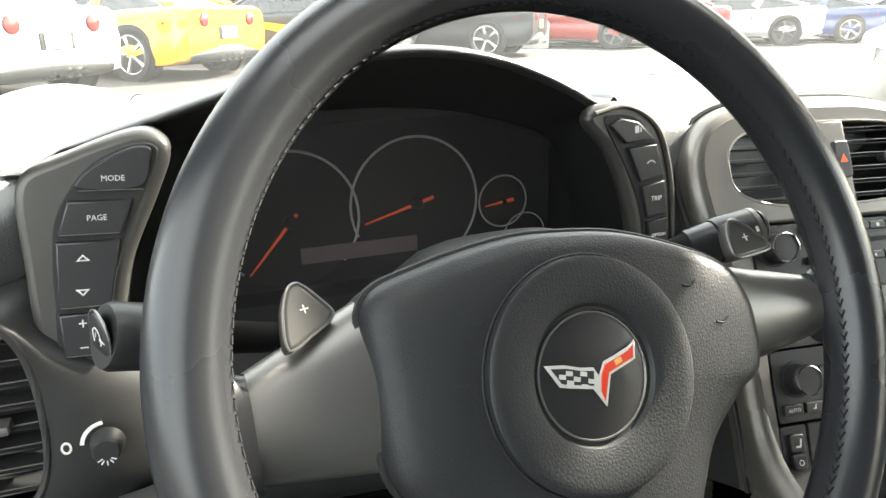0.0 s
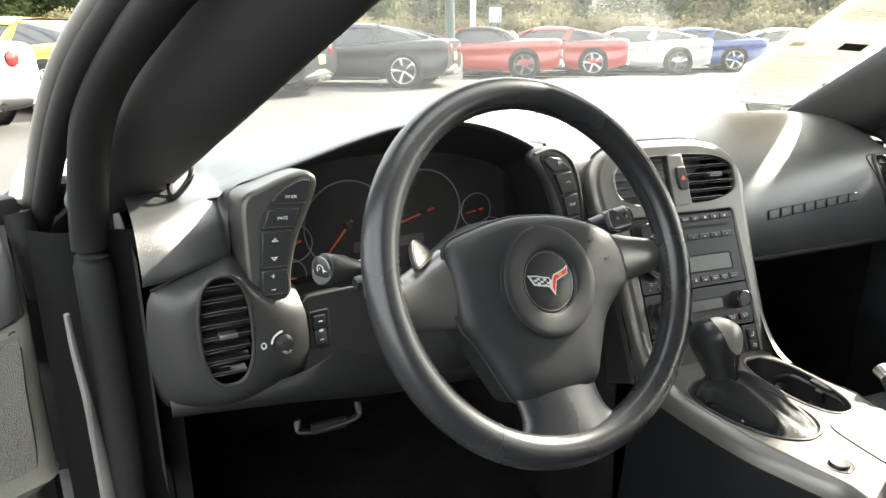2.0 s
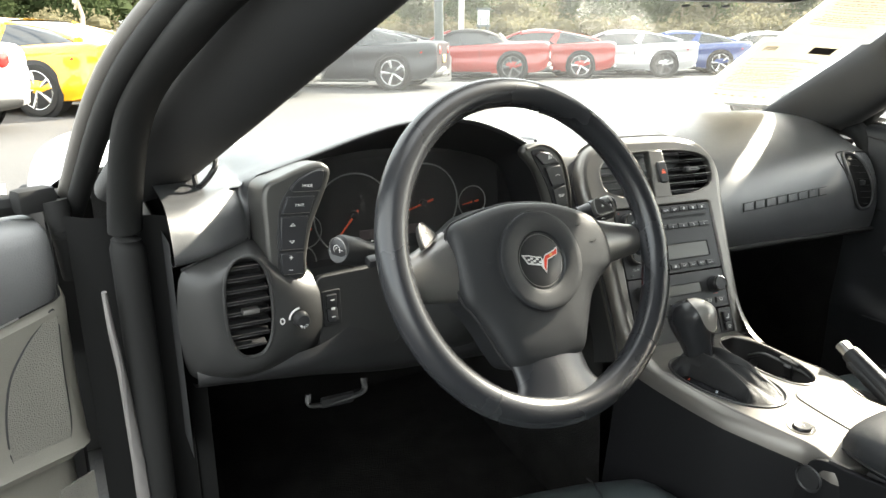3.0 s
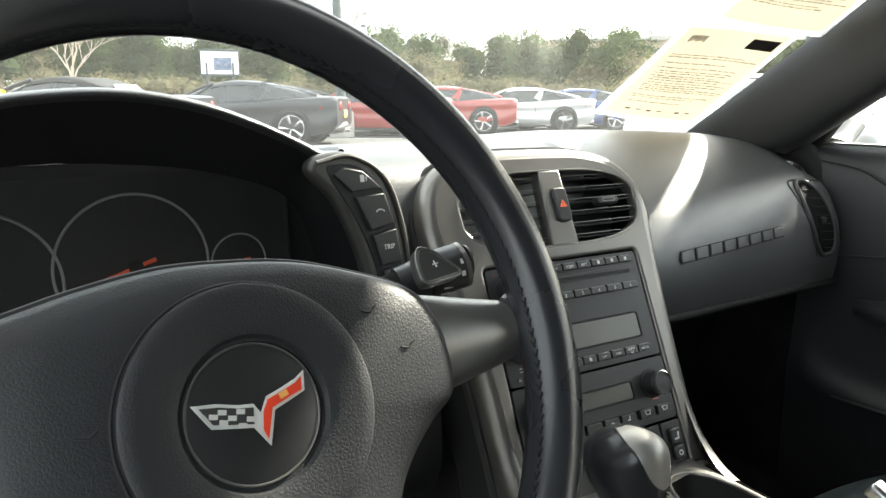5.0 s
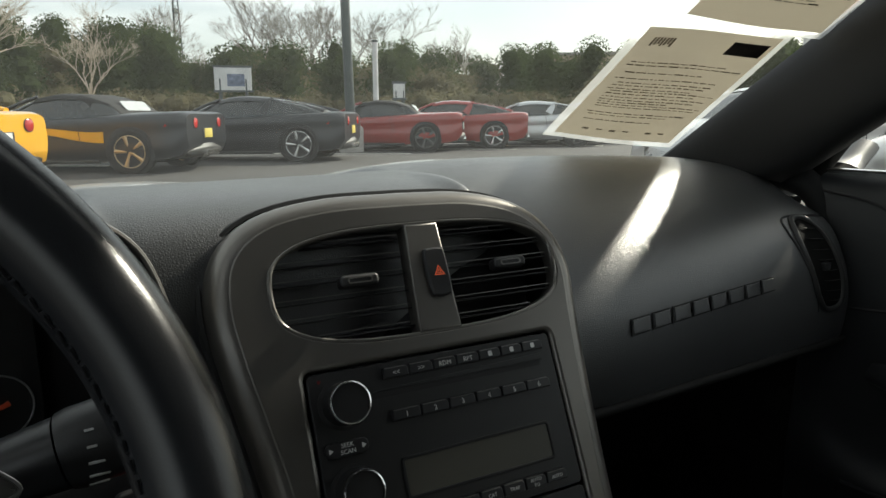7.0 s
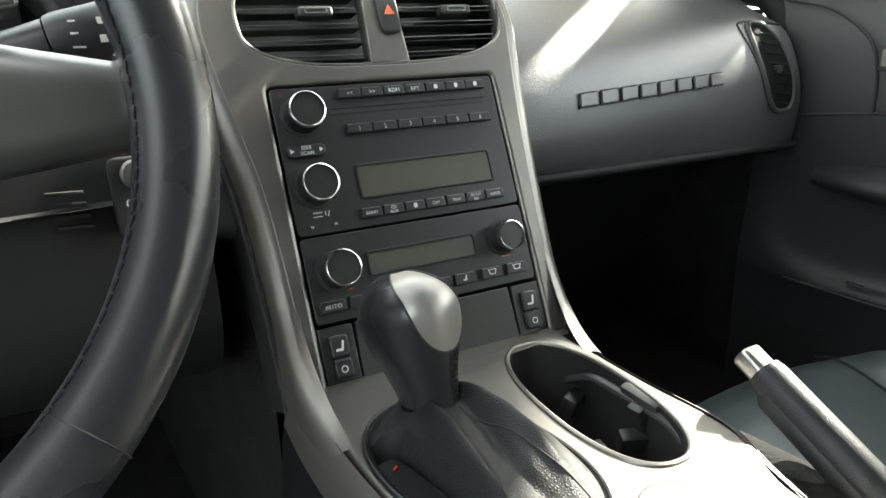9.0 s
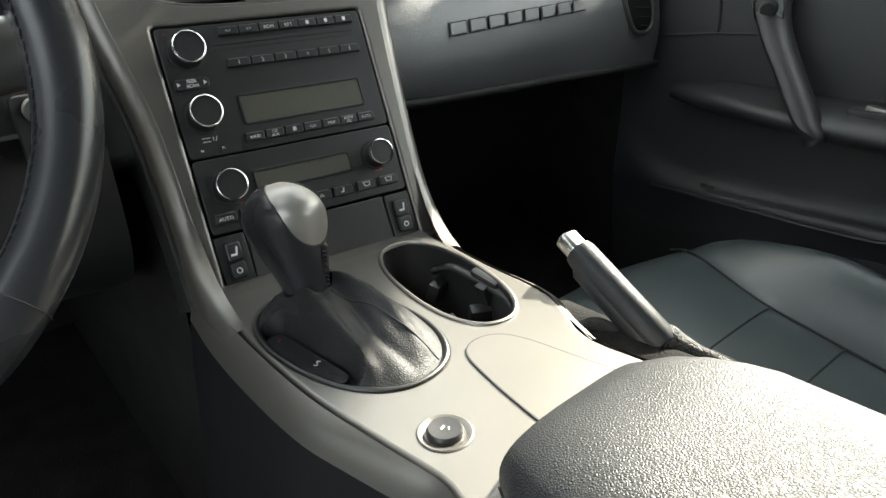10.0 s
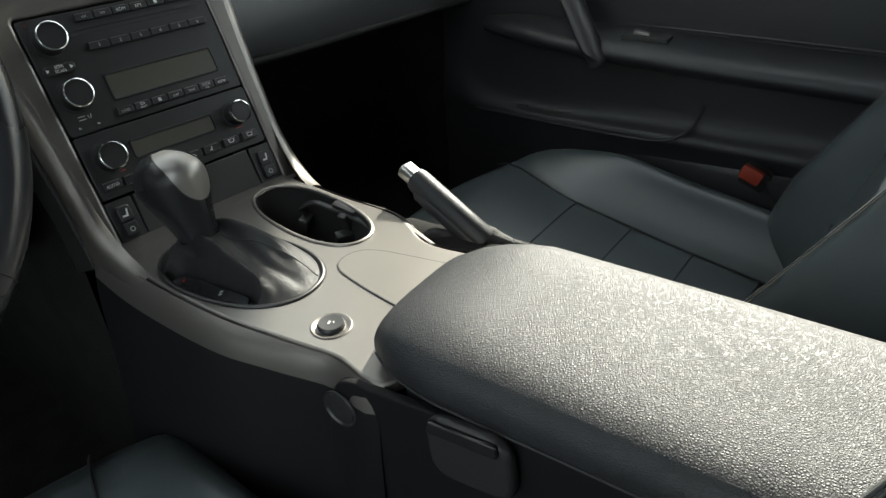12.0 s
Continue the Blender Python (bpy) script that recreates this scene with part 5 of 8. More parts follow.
part("boot_well", plate([oval(0.054, 0.085, -0.058, 0.026, 48, 2.2, 0.12)], 0.004, pose(0, 0, 0.505), PIT), PIT, console)
part("boot_rim", tube([(x, y, 0.5275) for x, y in oval(0.0525, 0.0835, -0.058, 0.026, 64, 2.2, 0.12)], 0.0018, 8, closed=True), DARK, console)
part("cup_rim", tube([(x, y, 0.5268) for x, y in oval(0.0375, 0.0835, 0.050, 0.042, 64, 2.3, -0.16)], 0.0022, 8, closed=True), SILVER, console)
rows = [[(0.050 + (x - 0.050) * s, 0.042 + (y - 0.042) * s, z) for x, y in CUP] for s, z in ((1.0, 0.526), (0.99, 0.515), (0.93, 0.500), (0.90, 0.45), (0.86, 0.440), (0.3, 0.438), (0.02, 0.438))]
cupw = part("cup_holder", skin(rows, True), DARK, console, "black double cup holder")
for ang, yy in ((200, 0.075), (330, 0.02), (160, -0.005), (20, 0.08), (250, 0.02)):
    part("cup_finger", box(0.020, 0.012, 0.018, 0.003, pose(0.050 + 0.026 * math.cos(radians(ang)), yy, 0.492, 15, 0, ang)), DARK, cupw)
part("cup_divider", tube([(0.0800, 0.090, 0.506), (0.0815, 0.070, 0.5170), (0.0815, 0.050, 0.5185), (0.0775, 0.000, 0.5185), (0.0690, -0.026, 0.5160), (0.0640, -0.034, 0.506)], 0.0046, 10, 30, 0.7), PANEL, cupw, "folding cup holder arm")
part("cup_clip", box(0.011, 0.036, 0.013, 0.004, pose(0.0825, 0.022, 0.5210, 0, -12, -6)), PANEL, cupw, "grey clip on the cup holder arm")
part("clip_stem", box(0.008, 0.012, 0.022, 0.002, pose(0.0770, 0.020, 0.510, 0, -20, 0)), DARK, cupw)
part("bright_stud", lathe([(0.004, 0), (0.003, 0.003), (0, 0.004)], 16, pose(0.012, 0.026, 0.508)), SPOKE, cupw)
lid = [tuple(p) for p in spline([(0.050, -0.160), (0.040, -0.112), (0.030, -0.068), (0.018, -0.050), (0.000, -0.046), (-0.014, -0.056), (-0.022, -0.085), (-0.028, -0.120), (-0.033, -0.160)], 48)]
part("lid", plate([lid], 0.002, pose(0, 0, 0.5262), SILVER, 0.0006), SILVER, console)
part("lid_gap", tube([(x, y, 0.5274) for x, y in lid], 0.0009, 6), PIT, console)
part("button_dish", lathe([(0.0172, 0.0002), (0.0163, 0.0008), (0.0128, 0.0001), (0.0115, -0.001)], 36, pose(-0.078, -0.105, 0.5272)), SILVER, console)
tc = part("console_button", lathe([(0.0112, 0), (0.0112, 0.0028), (0.0100, 0.0044), (0.0060, 0.0040), (0, 0.0036)], 32, pose(-0.078, -0.105, 0.5265)), DARK, console, "round black button")
part("skid_mark", merge(box(0.0036, 0.0014, 0.0003, 0, pose(-0.0785, -0.1035, 0.5304, 0, 0, 20)), box(0.0024, 0.0008, 0.0003, 0, pose(-0.0762, -0.1065, 0.5304, 0, 0, 50))), INK, tc)
# raised lip at the hand brake well
rows = [[Vector(p) for p in row] for row in (((0.0965, 0.008, 0.5272), (0.0955, -0.022, 0.5274), (0.0905, -0.0425, 0.5274), (0.078, -0.068, 0.5270), (0.066, -0.100, 0.526)),
                                            ((0.0985, 0.008, 0.5262), (0.0985, -0.024, 0.5262), (0.0945, -0.046, 0.5258), (0.082, -0.072, 0.5250), (0.070, -0.104, 0.524)),
                                            ((0.1000, 0.008, 0.510), (0.1030, -0.030, 0.506), (0.1035, -0.0615, 0.500), (0.092, -0.085, 0.498), (0.080, -0.114, 0.498)),
                                            ((0.1010, 0.008, 0.495), (0.1060, -0.032, 0.495), (0.1085, -0.0660, 0.491), (0.096, -0.090, 0.490), (0.084, -0.118, 0.490)))]
part("brake_lip", skin([spline(r, 24) for r in rows]), SILVER, console, "satin silver edge above the hand brake")
# storage box under the arm rest
rows = []
for z, dx in ((0.515, 0.004), (0.505, 0.0), (0.48, 0.0), (0.40, 0.004), (0.17, 0.02)):
    rows.append([(-0.104 - dx, -0.095, z - 0.02 if z > 0.5 else z), (-0.106 - dx, -0.15, z), (-0.104 - dx, -0.40, z + 0.004), (-0.10 - dx, -0.80, z + 0.01), (0.09 + dx, -0.80, z + 0.01), (0.088 + dx, -0.40, z), (0.078 + dx, -0.15, z - 0.01)])
part("storage_box", skin(rows), SHADED_SKIRT, console, "dark storage box")
SIDE = face_frame((-0.112, -0.106, 0.517), (0, -1, 0), (0, 0, 1))
shape = [tuple(q) for q in spline([(0.024, -0.060), (0.030, -0.030), (0.038, -0.002), (0.052, 0.008), (0.075, 0.010)], 20)] + [(0.15, 0.019), (0.30, 0.040), (0.55, 0.06), (0.70, 0.06), (0.70, -0.30), (0.0, -0.30)]
part("side_panel", plate([shape], 0.008, SIDE @ pose(0, 0, 0, 0, 1.2), SHADED_SKIRT, 0.0015), SHADED_SKIRT, console, "dark side panel below the arm rest")
SK = at(SIDE, 0.042, -0.022, 0.0085)
part("socket_cap", lathe([(0.0165, 0), (0.0165, 0.0012), (0.0150, 0.0020), (0.0135, 0.0006), (0.004, 0.0008), (0, 0.0014)], 36, SK), DARK, console, "round socket cap")
LT = at(SIDE, 0.160, 0.006, 0.006) @ pose(0, 0, 0, 0, 0, 7)
part("latch", plate([rrect(0.066, 0.052, 0.016, 0, -0.004)], 0.010, at(LT, 0, 0, 0), DARK, 0.004), DARK, console, "grained lid latch")
part("latch_button", plate([rrect(0.052, 0.010, 0.002, 0, 0.016)], 0.004, at(LT, 0, 0, 0.0095), material("gloss_black", (0.012, 0.012, 0.012), 0.15), 0.001), DARK, console, "gloss black latch button")

# arm rest
arm = thing("arm_rest", "grained black leather arm rest lid behind the shifter", "arm rest", (-0.03, -0.4, 0.51))
rows = []
for t in np.linspace(0, 1, 40):
    y = -0.145 - 0.70 * t
    grow = min(1.0, math.sqrt(max(0.0, 1 - (1 - min(1, t / 0.16)) ** 2)) + 0.02)
    cx = -0.031
    hl, hr = 0.088 * (0.30 + 0.70 * grow), 0.093 * (0.30 + 0.70 * grow)
    zt = 0.528 + 0.056 * grow ** 0.8 + 0.006 * t
    zb = 0.522 + 0.022 * t
    ring = []
    for a in np.linspace(0, 2 * math.pi, 44, endpoint=False):
        c, s = math.cos(a), math.sin(a)
        x = cx + (hr if c > 0 else hl) * math.copysign(abs(c) ** 0.62, c)
        z = (zt + zb) / 2 + (zt - zb) / 2 * math.copysign(abs(s) ** 0.75, s)
        ring.append((x, y, z))
    rows.append(ring)
part("cushion", skin(rows, True, True), ARM, arm)
part("seam", tube([(r[24][0] - 0.0006, r[24][1], r[24][2]) for r in rows[1:]], 0.0012, 6), PIT, arm)
part("base", box(0.15, 0.60, 0.012, 0.004, pose(-0.031, -0.50, 0.518, 1.8)), DARK, arm, "black plastic lid base")

# ---- shifter ----
shifter = thing("gear_selector", "leather shift knob with a silver cap above a gathered boot", "gear selector", (-0.058, 0.026, 0.52))
NECK, CROWN = Vector((-0.060, 0.074, 0.543)), Vector((-0.066, 0.108, 0.624))
def near_line(p, line):
    """Least distance in plan from p to a chain of points."""
    best = 9.0
    for a, b in zip(line, line[1:]):
        ab = (b[0] - a[0], b[1] - a[1])
        k = min(1.0, max(0.0, ((p[0] - a[0]) * ab[0] + (p[1] - a[1]) * ab[1]) / (ab[0] ** 2 + ab[1] ** 2)))
        best = min(best, math.hypot(p[0] - a[0] - k * ab[0], p[1] - a[1] - k * ab[1]))
    return best


SLOT = [(-0.100, 0.062), (-0.098, 0.020), (-0.092, -0.018)]
RIDGE = [(-0.066, 0.088), (-0.075, 0.040), (-0.079, 0.0), (-0.080, -0.030)]
SECOND = [(-0.046, 0.076), (-0.052, 0.030), (-0.058, -0.010), (-0.052, -0.046)]
FOURTH = [(-0.042, 0.070), (-0.034, 0.030), (-0.034, -0.005), (-0.036, -0.036)]
THIRD = [(-0.082, 0.088), (-0.098, 0.082), (-0.106, 0.062)]
HEM = oval(0.0510, 0.0820, -0.058, 0.026, 168, 2.2, 0.12)
rows = []
for s in np.linspace(0.16, 1, 60):
    ring = []
    for i, (hx, hy) in enumerate(HEM):
        a = math.atan2(hy - NECK.y, hx - NECK.x)
        reach = math.hypot(hx - NECK.x, hy - NECK.y)
        k = max(s, 0.0165 / reach * (1.25 - 0.25 * s)) if s < 0.6 else s
        x, y = NECK.x + (hx - NECK.x) * k, NECK.y + (hy - NECK.y) * k
        bulge = 0.010 * max(0.0, math.cos(a + 0.75)) ** 0.7 + 0.003
        z = 0.549 - 0.0235 * k ** 1.3 + bulge * math.sin(math.pi * k) ** 0.9
        z += 0.0120 * math.exp(-(near_line((x, y), RIDGE) / 0.0065) ** 2) * math.sin(math.pi * min(1, k * 0.97)) ** 0.6
        z -= 0.0055 * math.exp(-(near_line((x, y), SECOND) / 0.0055) ** 2) * math.sin(math.pi * k)
        z += 0.0065 * math.exp(-(near_line((x, y), FOURTH) / 0.007) ** 2) * math.sin(math.pi * k) ** 0.7
        z += 0.0050 * math.exp(-(near_line((x, y), THIRD) / 0.006) ** 2) * math.sin(math.pi * k) ** 0.5
        z += 0.0022 * math.sin(a * 17 + 3 * math.sin(a * 3)) * k ** 5 * (1 - k) ** 0.5 * 2.2 * max(0.0, -math.sin(a)) ** 0.5
        z += 0.0022 * noise.noise(Vector((x * 70, y * 45, 0.3))) * math.sin(math.pi * k)
        d = near_line((x, y), SLOT)
        w = min(1.0, max(0.0, (0.0155 - d) / 0.006))
        w = w * w * (3 - 2 * w) * min(1.0, (1 - k) * 14)
        ring.append((x, y, z * (1 - w) + 0.5185 * w))
    rows.append(ring)
BOOT_LEATHER = material("boot_leather", (0.018, 0.018, 0.019), 0.50, grain=0.00022, grain_size=0.0018, cells=0.4, vary=0.12, spec=0.28)
boot = part("boot", skin(rows, True), BOOT_LEATHER, shifter, "gathered black leather boot")
part("boot_seam", tube([(p[0], p[1], p[2] + 0.0002) for p in [r[min(range(168), key=lambda i: abs(HEM[i][0] + 0.030) + abs(HEM[i][1] + 0.044))] for r in rows[2:58]]], 0.0006, 6), PIT, boot)
part("hem_cord", tube([(x, y, 0.5262) for x, y in oval(0.0505, 0.0815, -0.058, 0.026, 72, 2.2, 0.12)], 0.0016, 8, closed=True), BOOT_LEATHER, boot)
gp = part("gear_plate", plate([rrect(0.0175, 0.086, 0.0075)], 0.0035, pose(-0.0965, 0.022, 0.5215, 0, -7, 5), material("gear_plate_black", (0.014, 0.015, 0.017), 0.22), 0.001), DARK, shifter, "smoked gear position plate")
part("gear_mark", letters("S", 0.009, pose(-0.0945, 0.010, 0.5258, 0, -7, -60), INK), INK, gp)
part("gear_light", plate([rrect(0.004, 0.0012, 0.0004)], 0.0003, pose(-0.099, 0.054, 0.5258, 0, -7, 30), EMB_RED), EMB_RED, gp)
axis = (CROWN - NECK).normalized()
side_v = Vector((1, 0, 0))
fore = axis.cross(side_v).normalized() * -1
def knob_surface(t, a, grow=0.0):
    egg = 0.0182 + 0.0135 * math.sin(math.pi / 2 * min(1.0, t / 0.74)) ** 1.9
    dome = math.sqrt(max(0.0, 1 - max(0.0, (t - 0.66) / 0.34) ** 2.3))
    r = max(0.0008, egg * dome) + grow
    c = NECK + axis * ((CROWN - NECK).length * 1.0 * t)
    bulge = 1.22 if math.sin(a) > 0 else 1.10
    return c + side_v * (r * (1.02 if math.cos(a) > 0 else 0.92) * math.cos(a)) + fore * (r * bulge * math.sin(a)) + fore * 0.006 * t


rows = [[knob_surface(t, a) for a in np.linspace(0, 2 * math.pi, 40, endpoint=False)] for t in np.r_[np.linspace(0, 0.9, 26), np.linspace(0.91, 1.0, 14)]]
kn = part("knob", skin(rows, True, True), SMOOTH, shifter, "smooth black leather knob")
rows = []
for t in np.r_[np.linspace(0.402, 0.45, 6), np.linspace(0.47, 0.9, 22), np.linspace(0.91, 0.992, 14)]:
    wide = 0.0185 * math.sqrt(max(0.0, 1 - ((t - 0.70) / 0.30) ** 2))
    half = math.asin(min(0.97, wide / (knob_surface(t, 0.0) - knob_surface(t, math.pi)).length * 1.94))
    mid = radians(float(np.interp(t, [0.40, 0.62, 0.80, 0.92, 1.0], [80, 84, 90, 98, 104])))
    rows.append([knob_surface(t, a, 0.0011) for a in np.linspace(mid - half, mid + half, 24)])
part("cap", skin(rows), material("knob_silver", (0.30, 0.29, 0.275), 0.40, metal=0.6, vary=0.03), kn, "satin silver knob cap")
part("cap_seam", tube([r[0] for r in rows[::-1]] + [r[-1] for r in rows], 0.0007, 6), PIT, kn)
bits = []
for k in range(11):
    for s in (-1, 1):
        p = knob_surface(0.03 + 0.036 * k, radians(66), 0.0006)
        bits.append(tube([p + side_v * 0.0022 * s, p + axis * 0.0018], 0.0006, 5))
part("stitching", merge(*bits), STITCH, kn)
part("collar", tube([NECK - axis * 0.004, NECK + axis * 0.003], 0.0172, 24), DARK, shifter)

# ---- hand brake ----
brake = thing("hand_brake", "black hand brake lever with a silver push button", "hand brake", (0.13, -0.12, 0.50))
b0, b1 = Vector((0.1285, -0.124, 0.503)), Vector((0.1365, -0.0155, 0.5575))
ax = (b1 - b0).normalized()
low = ax.cross(Vector((1, 0, 0))).normalized()
low = low if low.z < 0 else -low
low = (low * 0.8 + Vector((-0.6, 0, 0))).normalized()
grip = part("grip", tube([b0, b0 + ax * 0.004, b0 + ax * 0.05, b1 - ax * 0.024, b1 - ax * 0.018, b1 - ax * 0.017], [0.0115, 0.0132, 0.0132, 0.0130, 0.0118, 0.009], 24, 0, 1.05), LEATHER, brake, "black leather grip")
part("lower_grip", tube([p + low * 0.0075 for p in (b0 + ax * 0.004, b0 + ax * 0.008, b0 + ax * 0.06, b1 - ax * 0.032, b1 - ax * 0.027)], [0.0085, 0.0105, 0.0103, 0.0100, 0.006], 18), LEATHER, brake, "lower half of the grip")
part("grip_seam", tube([p + low * 0.0072 + low.cross(ax) * 0.0113 for p in (b0 + ax * 0.006, b1 - ax * 0.030)], 0.0008, 6), PIT, brake)
BTN = face_frame(b1 - ax * 0.012, Vector((1, 0, 0)) - ax * ax.x, ax.cross(Vector((1, 0, 0))))
BUTTON = material("satin_button", (0.42, 0.42, 0.41), 0.30, metal=1.0, vary=0.03)
part("push_button", plate([rrect(0.0190, 0.0160, 0.0055)], 0.0235, at(BTN, 0, 0, -0.012), BUTTON, 0.0028, 3), BUTTON, brake, "satin silver push button")
COVER = material("grained_brake_cover", (0.042, 0.042, 0.041), 0.62, grain=0.0005, grain_size=0.0022, cells=0.3, vary=0.25, vary_size=0.01, spec=0.3)
part("boot", tube([(0.103, -0.062, 0.502), (0.110, -0.070, 0.506), (0.116, -0.080, 0.504), (0.122, -0.094, 0.497), (0.128, -0.112, 0.498), (0.1335, -0.1215, 0.506), (0.1365, -0.128, 0.504), (0.1395, -0.145, 0.502), (0.1395, -0.162, 0.5035), (0.1370, -0.192, 0.5035), (0.130, -0.240, 0.502)],
                  [0.0045, 0.0065, 0.0065, 0.0062, 0.0085, 0.0118, 0.0100, 0.0062, 0.0046, 0.0038, 0.0035], 14, 70), COVER, brake, "gathered grained leather cover")
part("cover_piping", tube([(0.128, -0.108, 0.506), (0.1325, -0.117, 0.5150), (0.1385, -0.1225, 0.5130), (0.1415, -0.142, 0.507), (0.1420, -0.162, 0.507), (0.1395, -0.192, 0.507)], 0.0012, 6, 30), STITCH, brake)
bm = loft([(-0.02, [(0.088, 0.49), (0.10, 0.502), (0.13, 0.50), (0.15, 0.47), (0.16, 0.30)]), (-0.30, [(0.088, 0.50), (0.10, 0.512), (0.13, 0.51), (0.15, 0.48), (0.16, 0.30)])], 16, 12, "y")
part("brake_tunnel", bm, CARPET, console)

# ---- seats ----
def seat(cx, name, label):
    s = thing(name, label, "seat", (cx, -0.2, 0.2), group="bucket seats")
    def bolster(u, flat):
        """Height over the cushion's width, u from -1 to 1: low middle, raised rounded sides."""
        a = abs(u)
        if a < flat:
            return 0.0
        k = (a - flat) / (1 - flat)
        return math.sin(min(1.0, k / 0.55) * math.pi / 2) ** 1.3 - (2.2 * ((k - 0.55) / 0.45) ** 2.2 if k > 0.55 else 0)

    def base(y):
        return float(np.interp(y, [-0.36, -0.20, -0.06, 0.03, 0.08, 0.12, 0.155, 0.178, 0.19], [0.288, 0.312, 0.338, 0.356, 0.362, 0.358, 0.342, 0.318, 0.27]))

    def edge(y):
        """Half share of the insert: widens towards the front edge."""
        return 0.53 + 0.20 * max(0.0, (y + 0.05) / 0.19) ** 1.6 if y > -0.05 else 0.53

    rows = []
    for y in np.r_[np.linspace(0.19, 0.05, 18), np.linspace(0.035, -0.40, 26)]:
        row = []
        for u in np.linspace(-1, 1, 65):
            k = min(1.0, max(0.0, (0.17 - y) / 0.28))
            lift = 0.072 * k * k * (3 - 2 * k)
            yy = y - 0.055 * abs(u) ** 2.5 * max(0.0, (y + 0.15) / 0.29)
            row.append((cx + 0.265 * u, yy, base(y) + lift * bolster(u, edge(y)) + 0.004 * math.cos(u * math.pi / 1.06) * (abs(u) < 0.53)))
        rows.append(row)
    rows.insert(0, [(p[0], p[1], 0.19) for p in rows[0]])
    cush = part("cushion", skin(rows), SEAT, s, "black leather cushion with raised bolsters")
    mid = [[(cx + 0.255 * u, y, base(y) + 0.0062 + 0.003 * math.cos(u * math.pi / 1.06) - 0.0075 * (abs(u) / 0.52) ** 6 + 0.002 * math.sin(math.pi * ((-0.045 - y) / 0.095 % 1)))
            for u in np.linspace(-0.52, 0.52, 24)] for y in np.linspace(-0.045, -0.37, 30)]
    part("insert", skin(mid), SEAT_IN, cush, "perforated grey leather insert")
    for y in (-0.045, -0.140, -0.235, -0.330):
        part("seam", tube([(cx + 0.255 * u, y, base(y) + 0.0062 + 0.003 * math.cos(u * math.pi / 1.06) - 0.003 * (abs(u) / 0.52) ** 8) for u in np.linspace(-0.52, 0.52, 16)], 0.0014, 6), PIT, cush)
    for sg in (-1, 1):
        part("seam", tube([(cx + sg * 0.255 * edge(y), y - 0.01 * max(0, y / 0.1), base(y) + 0.002) for y in np.linspace(0.15, -0.38, 34)], 0.0016, 6), PIT, cush)
    def back(z, u, flat=0.50):
        half = 0.262 if z < 0.72 else 0.262 - 0.13 * ((z - 0.72) / 0.30) ** 1.4
        lift = 0.074 * float(np.interp(z, [0.27, 0.33, 0.43, 0.50, 0.62, 0.80, 1.0], [0.7, 1.0, 1.0, 0.75, 0.30, 0.20, 0.05]))
        return Vector((cx + half * u, -0.385 - 0.30 * max(0.0, z - 0.36) + lift * bolster(u, flat), z))

    rows = [[back(z, u) for u in np.linspace(-1, 1, 65)] for z in np.linspace(0.27, 1.0, 34)]
    rows.append([p + Vector((0, -0.05, 0.02)) for p in rows[-1]])
    rows.append([p + Vector((0, -0.10, -0.02)) for p in rows[-2]])
    rows.append([Vector((p.x, -0.62, 0.27)) for p in rows[0]])
    bk = part("back_rest", skin(rows), SEAT, s, "black leather back rest with bolsters")
    mid = [[back(z, u) + Vector((0, 0.0062 - 0.0075 * (abs(u) / 0.49) ** 6 + 0.002 * math.sin(math.pi * ((z - 0.3) / 0.11 % 1)), 0)) for u in np.linspace(-0.49, 0.49, 20)] for z in np.linspace(0.30, 0.78, 30)]
    part("insert", skin(mid), SEAT_IN, bk, "perforated grey leather insert")
    for z in (0.41, 0.52, 0.63):
        part("seam", tube([back(z, u) + Vector((0, 0.004, 0)) for u in np.linspace(-0.49, 0.49, 14)], 0.0014, 6), PIT, bk)
    for sg in (-1, 1):
        part("seam", tube([back(z, sg * 0.50) + Vector((0, 0.001, 0)) for z in np.linspace(0.29, 0.80, 24)], 0.0016, 6), PIT, bk)
        for off in (0.0, 0.022):
            part("stitch_line", tube([back(z, sg * (0.80 - off)) + Vector((0, 0.0006, 0)) for z in np.linspace(0.30, 0.92, 30)], 0.0007, 6), THREAD, bk)
    return s


seat(0.392, "passenger_seat", "black leather passenger bucket seat with grey inserts")
seat(-0.392, "driver_seat", "black leather driver's bucket seat with grey inserts")
buckle = thing("seat_belt_buckle", "red seat belt buckle button beside the passenger seat", "buckle", (0.665, -0.265, 0.39))
part("body", box(0.02, 0.042, 0.034, 0.006, pose(0.668, -0.272, 0.385, 20)), DARK, buckle)
part("button", box(0.012, 0.034, 0.024, 0.005, pose(0.657, -0.268, 0.392, 20)), ORANGE, buckle, "red push button")
belt = thing("seat_belt", "black seat belt webbing at the side of the passenger seat", "seat belt", (0.64, -0.40, 0.38))
part("webbing", tube([(0.655, -0.30, 0.37), (0.640, -0.36, 0.40), (0.635, -0.42, 0.47), (0.645, -0.55, 0.62), (0.68, -0.80, 0.95)], 0.022, 10, 30, 0.09, up=(1, 0, 0.2)), material("webbing", (0.02, 0.02, 0.021), 0.8, grain=0.0003, grain_size=0.0012), belt)

